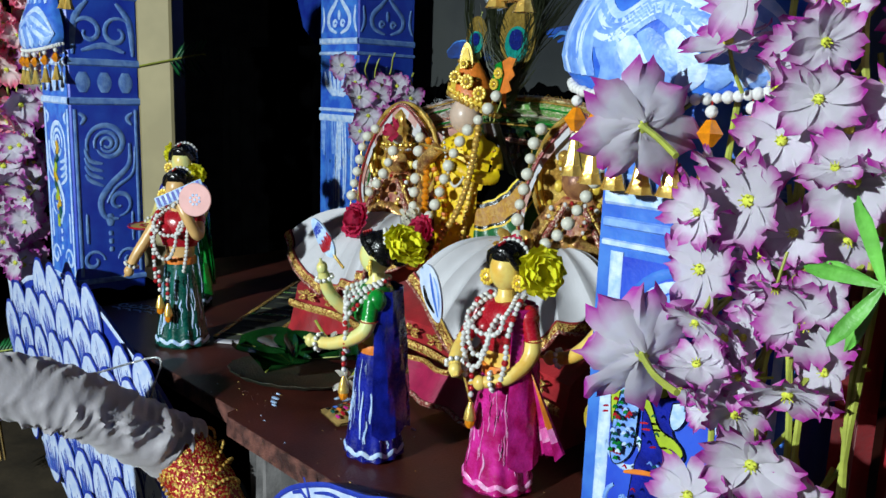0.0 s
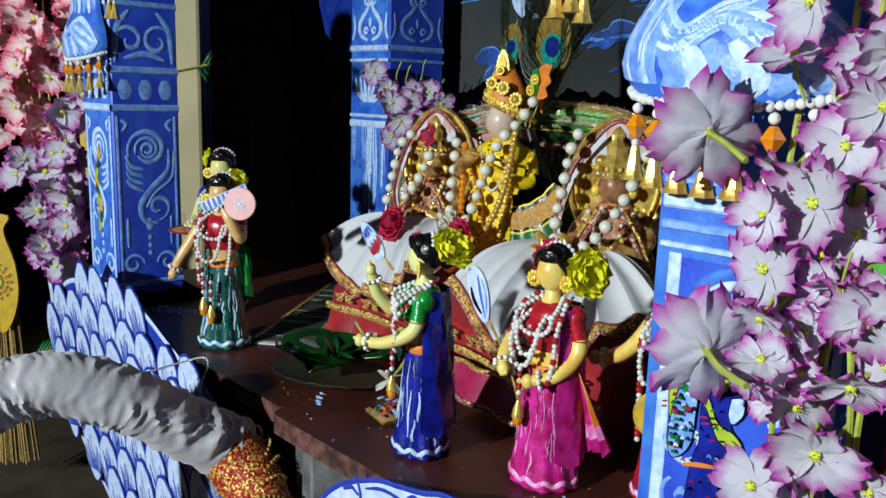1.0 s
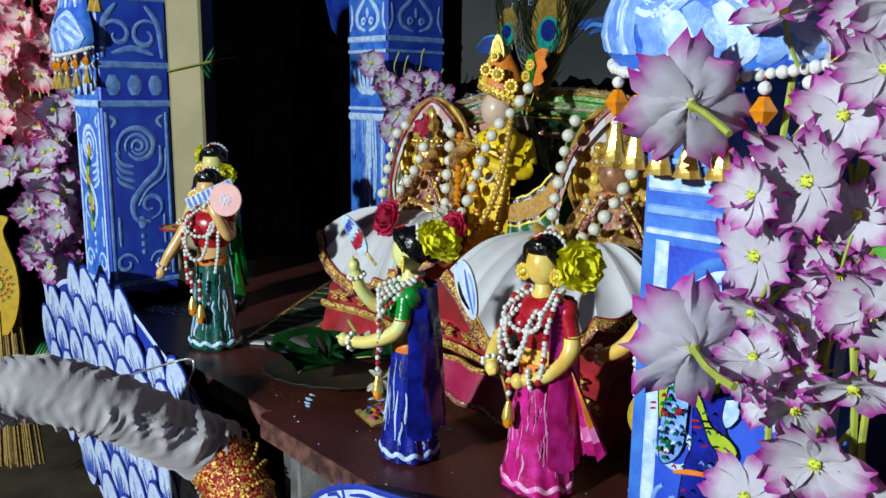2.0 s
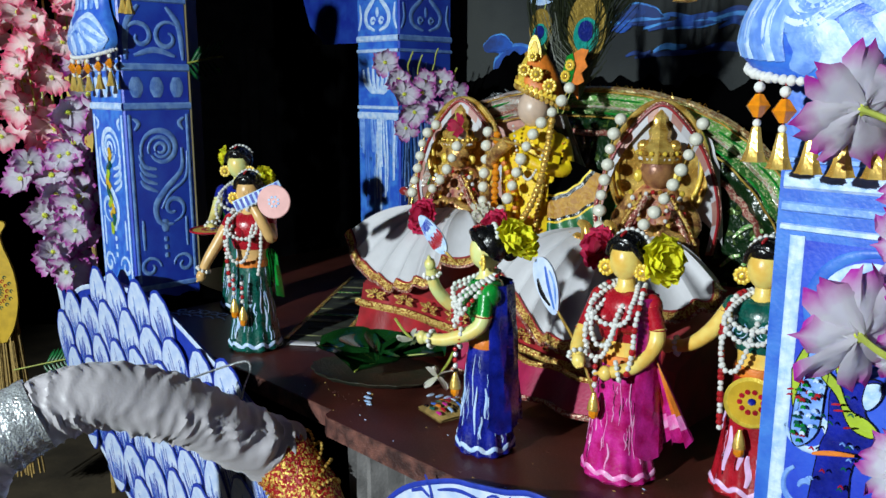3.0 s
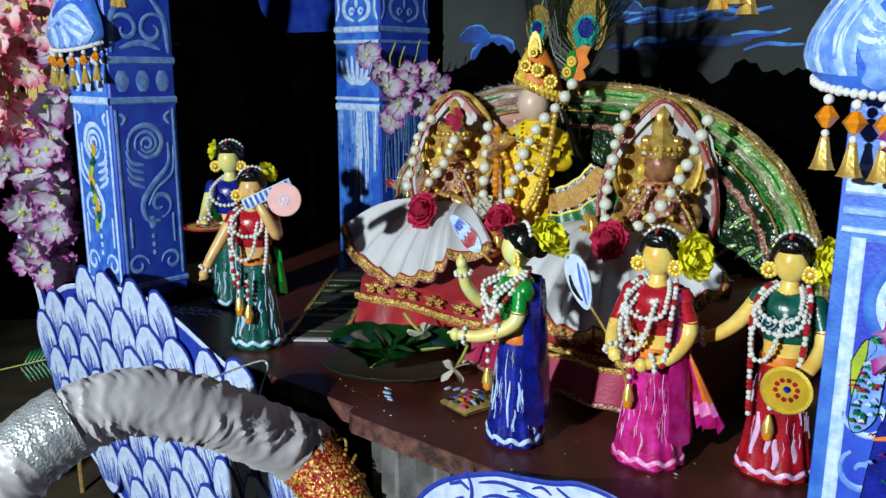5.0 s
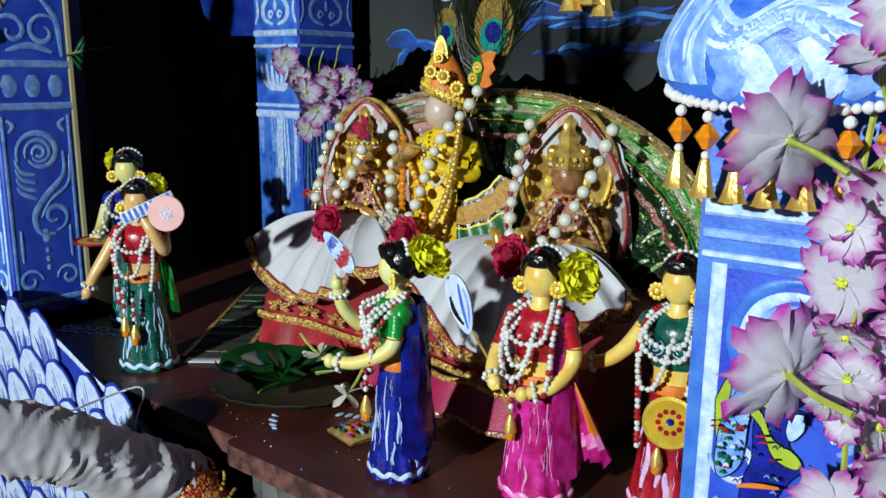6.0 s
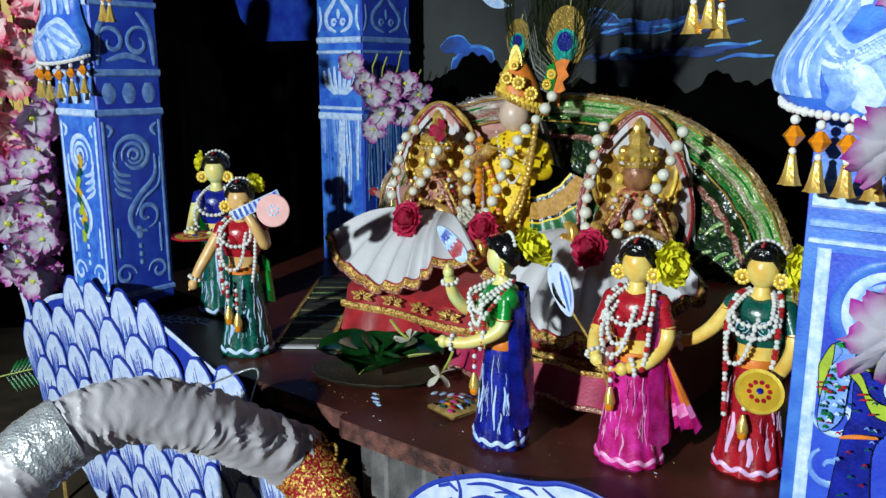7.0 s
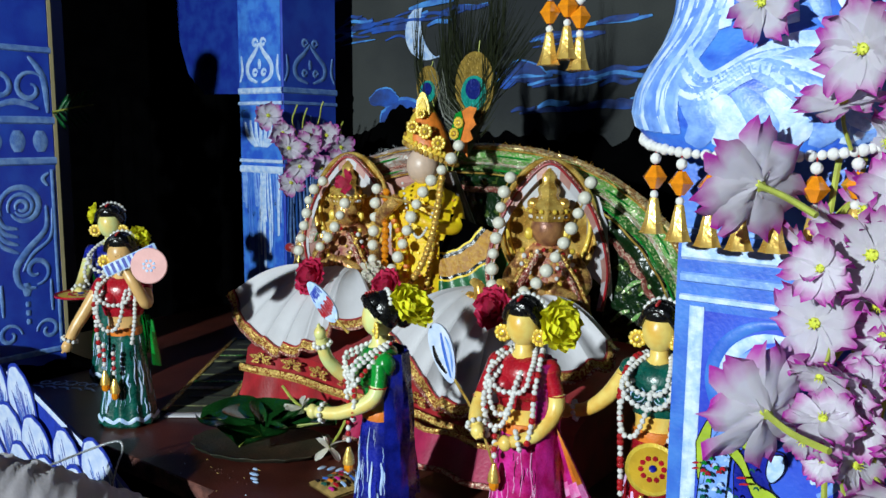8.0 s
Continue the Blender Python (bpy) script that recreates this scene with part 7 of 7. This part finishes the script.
o = [(0.0110 * math.sin(t) * (1 + 0.25 * math.cos(t)), 0.0245 * math.cos(t)) for t in [2 * math.pi * k / 24 for k in range(24)]]
tilt = radians(22)
lean = lambda x, z: (x * math.cos(tilt) - z * math.sin(tilt) - 0.028, x * math.sin(tilt) + z * math.cos(tilt) + 0.048)
b.plate([lean(x, z) for x, z in o], -0.001, 0.001, FEATHER_WHITE)
b.ob("leaf", e, "white and pale blue leaf-shaped whisk")
b = Build()
wk = lambda x, z, h: (lean(x, z)[0], -0.0012 - h, lean(x, z)[1])
b.stroke(spline([(-0.002, -0.016), (-0.007, -0.004), (-0.007, 0.008)], 5), 0.0042, wk, HAIR, 0.0003)
b.stroke(spline([(0.001, -0.020), (0.002, 0.0), (0.004, 0.016)], 5), 0.0030, wk, SKY, 0.0003)
b.stroke(spline([(0.004, -0.016), (0.008, 0.0), (0.007, 0.012)], 5), 0.0020, wk, PALE, 0.0003)
b.ob("painted_streak", e, "dark and blue brush streaks")


def plate_thing(m, r, label, rim, face):
    e = thing("offering_plate", m, label, "plate")
    b = Build()
    b.lathe([(0.0, r * 0.8), (0.002, r), (0.004, r), (0.0030, r * 0.86)], rim, 28)
    b.ob("dish", e)
    b = Build()
    b.lathe([(0.0031, r * 0.86), (0.0033, r * 0.1)], face, 24)
    for k in range(10):
        a = 2 * math.pi * k / 10
        b.lathe([(0.0033, r * 0.11), (0.0040, r * 0.08)], RED_PAINT, 8, (r * 0.42 * math.cos(a), r * 0.42 * math.sin(a), 0), (1, 1))
    b.ball((0, 0, 0.004), (r * 0.15, r * 0.15, 0.001), NAVY_PAINT, 8, 5)
    b.ob("painted_flower", e, "yellow face with a red painted flower")
    return e


plate_thing(Matrix.Translation((0.128, 0.539, 0.094)) @ look((0, 0, 0), (0.15, 0.55, -0.5)) @ pose(0, 0, 0, 0, 0, 0), 0.0185, "round yellow plate with a red flower held by a doll", GOLD_PAINT, YELLOW_PAINT)
plate_thing(m2 @ Matrix.Translation((-0.012, -0.062, 0.106)), 0.026, "round red and gold plate held level by a doll", RED_PAINT, GOLD_PAINT)

# ---- small things on the board ----
def mat_strip():
    e = thing("woven_mat", Matrix.Translation((-0.225, 1.10, 0.0006)), "narrow dark woven mat with straw stripes beside the throne", "mat")
    b = Build()
    b.box((-0.038, -0.135, 0.0), (0.036, 0.20, 0.003), MAT_DARK, 0.0008)
    b.ob("weave", e)
    b = Build()
    for k in range(10):
        y = -0.12 + 0.031 * k
        b.box((-0.034 + 0.012 * (k % 4 == 1), y, 0.003), (0.032 - 0.02 * (k % 5 == 2), y + 0.003 + 0.009 * abs(math.sin(k * 2.3)), 0.0042), (MAT_LIGHT, MAT_DARK, MAT_LIGHT, GREEN_MID)[k % 4], 0.0004)
    for x in (-0.038, 0.030):
        b.box((x, -0.135, 0.003), (x + 0.006, 0.20, 0.0046), GOLD_BRAID, 0.0004)
    b.ob("stripes", e, "straw and green woven stripes")
    b = Build()
    b.box((-0.030, -0.150, 0.0), (0.028, -0.136, 0.002), WHITE_CLOTH, 0.0006)
    b.ob("fringe", e, "pale cloth end")
    e.rotation_mode = "XYZ"
    e.matrix_world = Matrix.Translation((-0.226, 1.10, 0.0006)) @ Matrix.Rotation(radians(-8), 4, "Z")


mat_strip()
e = thing("leaf_plate", Matrix.Translation((-0.158, 0.852, 0.0008)) @ Matrix.Rotation(radians(-18), 4, "Z") @ Matrix.Diagonal((1.15, 1.15, 1.15, 1)), "dark green leaf plate with a scalloped brown dish below", "leaf plate")
b = Build()
b.lathe([(0.0, 0.050), (0.001, 0.060), (0.005, 0.066), (0.0058, 0.066), (0.003, 0.055), (0.002, 0.002)], DISH_LEAF, 48, (0, 0, 0), (1.0, 0.62), wave=lambda a, z: 1 + 0.03 * math.cos(18 * a))
b.ob("dish", e, "scalloped olive-brown leaf dish")
for k, (ang, l, w, lift) in enumerate(((182, 0.060, 0.082, 0.55), (6, 0.066, 0.080, 0.50), (70, 0.044, 0.064, 0.70), (128, 0.044, 0.062, 0.62), (262, 0.040, 0.070, 0.35))):
    b = Build()
    rows = []
    for i in range(11):
        t = i / 10
        ww = w * math.sin(math.pi * (t * 0.9 + 0.06)) ** 0.8
        rows.append([(l * t, ww * u / 2, 0.010 + lift * l * t * (1 - t * 0.6) + 0.016 * abs(u) ** 1.5 * (1 - t * 0.5)) for u in (-1, -0.6, -0.2, 0, 0.2, 0.6, 1)])
    b.grid(rows, LEAF_GLOSS)
    b.grid([[(x, y, zz - 0.0008) for x, y, zz in r] for r in rows], LEAF_GLOSS)
    b.tube([(r[3][0], r[3][1], r[3][2] + 0.0003) for r in rows], 0.0008, STEM, 5)
    b.ob("leaf", e, m=Matrix.Rotation(radians(ang), 4, "Z"))


def tuberose(p, turn, label):
    e = thing("white_blossom", Matrix.Translation(p) @ Matrix.Rotation(turn, 4, "Z"), label, "flower", "white blossoms")
    b = Build()
    for k in range(6):
        petal(b, facing((0, 0, 0.012), (math.cos(k), math.sin(k), 0.9), k * 1.05), 0.018, 0.008, 0.35 * math.sin(k * 2 + 1), BLOSSOM_WHITE, 0.0)
    b.ob("petals", e)
    b = Build()
    b.tube(spline([(0, 0, 0.012), (0.012, 0.006, 0.020), (0.022, 0.012, 0.032)], 5), 0.0017, STEM, 6)
    b.ob("stalk", e, "yellow-green stalk")


tuberose((-0.092, 0.806, 0.004), 0.3, "fresh white blossom with a yellow stalk on the leaf plate")
tuberose((-0.120, 0.875, 0.022), 2.0, "wilting pinkish white blossom on the leaf plate")
e = thing("printed_sachet", Matrix.Translation((-0.078, 0.750, 0.0008)) @ Matrix.Rotation(radians(32), 4, "Z"), "small printed paper sachet with pink and blue pattern", "sachet")
b = Build()
rows = [[(-0.026 + 0.052 * i / 8, -0.020 + 0.04 * j / 6, 0.002 + 0.006 * math.sin(math.pi * i / 8) * math.sin(math.pi * j / 6) + 0.003 * abs(noise.noise(Vector((i * 0.6, j * 0.6, 4))))) for i in range(9)] for j in range(7)]
b.grid(rows, STRAW)
b.grid([[(x, y, 0.0006) for x, y, zz in r] for r in rows], STRAW)
b.ob("paper", e)
b = Build()
lift = lambda x, y, h: (x, y, 0.0035 + 0.0062 * math.sin(math.pi * (x + 0.026) / 0.052) * math.sin(math.pi * (y + 0.02) / 0.04) + 0.0015 + h)
for k in range(8):
    x = -0.021 + 0.006 * k
    for q in range(3):
        y = -0.015 + 0.0105 * q + 0.002 * math.sin(k * 2 + q)
        b.stroke([(x, y), (x + 0.0004, y + 0.0035), (x - 0.0003, y + 0.0075)], 0.0036, lift, (PINK_PAINT, SKY, RED_PAINT, TEAL_PAINT, CHALK, ORANGE_PAINT, HAIR)[(k * 2 + q * 3) % 7])
b.ob("print", e, "pink, blue and white printed bars")

# ---- beyond the left pillar ----
e = thing("yellow_cutout", Matrix.Translation((-0.925, 1.5, -0.251)) @ Matrix.Diagonal((0.8, 0.8, 0.8, 1)), "yellow painted pot-shaped cut-out with flower pattern on straw bundle", "cut-out")
b = Build()
prof = [(0.0, 0.012), (0.04, 0.034), (0.10, 0.048), (0.16, 0.046), (0.20, 0.036), (0.235, 0.024), (0.26, 0.022), (0.29, 0.034)]
o = [(r, z + 0.10) for z, r in prof] + [(-r, z + 0.10) for z, r in reversed(prof)]
b.plate(spline(o + o[:1], 4)[:-1], -0.004, 0.004, YELLOW_PAINT)
b.ob("board", e)
b = Build()
ff = lambda x, z, h: (x, -0.0045 - h, z)
for r, m in ((0.042, TEAL_PAINT), (0.030, RED_PAINT), (0.016, TEAL_PAINT)):
    for k in range(14):
        a = 360 * k / 14
        b.stroke(spiral(r * 0.85 * math.cos(radians(a)), 0.225 + r * math.sin(radians(a)), 0.004, 0.003, 0, 300, 8), 0.003, ff, m)
for k in range(9):
    b.stroke([(0.012 * math.sin(k), 0.36 + 0.015 * k), (0.010 * math.sin(k + 1), 0.37 + 0.015 * k)], 0.004, ff, (TEAL_PAINT, RED_PAINT)[k % 2])
b.ob("painted_pattern", e, "teal and red dotted rings")
b = Build()
for k in range(70):
    a, r = rng.uniform(0, 6.28), rng.uniform(0, 0.03)
    x, y = r * math.cos(a), 0.02 + r * math.sin(a)
    b.tube([(x, y, 0.16), (x * 1.3, y, 0.05), (x * 2.2, y * 1.2, -0.25)], 0.0022, STRAW, 4)
tagged(b.ob("straw", e, "tied straw bundle"), kind="stuff")
e = thing("orange_cutout", Matrix.Translation((-0.80, 1.62, 0.0)), "orange and yellow painted hanging cut-out with lime dots", "cut-out")
b = Build()
b.plate(spline([(0.0, 0.10), (0.030, 0.20), (0.022, 0.30), (0.050, 0.36), (0.045, 0.46), (0.075, 0.60), (0.0, 0.60), (-0.02, 0.40), (-0.01, 0.25), (0.0, 0.10)], 5)[:-1], -0.003, 0.003, YELLOW_PAINT)
b.ob("board", e)
b = Build()
for k in range(16):
    b.stroke(spiral(0.012 + 0.012 * math.sin(k * 2), 0.2 + 0.024 * k, 0.005, 0.002, 0, 330, 8), 0.004, ff, (ORANGE_PAINT, RED_PAINT, LIME)[k % 3])
b.ob("painted_pattern", e, "red, orange and lime dabs")
b = Build()
b.tube([(0.01, 0.006, -0.55), (0.01, 0.006, 0.55)], 0.005, STRAW, 8)
b.ob("stick", e, "thin cane stick")
for p, k, where in (((-0.675, 2.09, 0.375), 1.5, "by the cream post"), ((-0.690, 1.23, -0.115), 0.8, "behind the painted wing")):
    e = thing("leaf_twig", Matrix.Translation(p) @ Matrix.Diagonal((k, k, k, 1)), "dark green narrow-leaved twig " + where, "plant")
    b = Build()
    for k in range(12):
        petal(b, facing((0.004 * k - 0.03, 0, 0.001 * k - 0.01), (0.2, -1, 0.3), (k % 2) * 2.0 - 1.0), 0.035, 0.005, 0.2, GREEN_HEM, 0.0)
    b.ob("leaves", e)
    b = Build()
    b.tube(spline([(-0.09, 0, -0.02), (0, 0, 0), (0.03, 0, 0.005)], 5), 0.0015, STEM, 5)
    b.ob("twig", e)
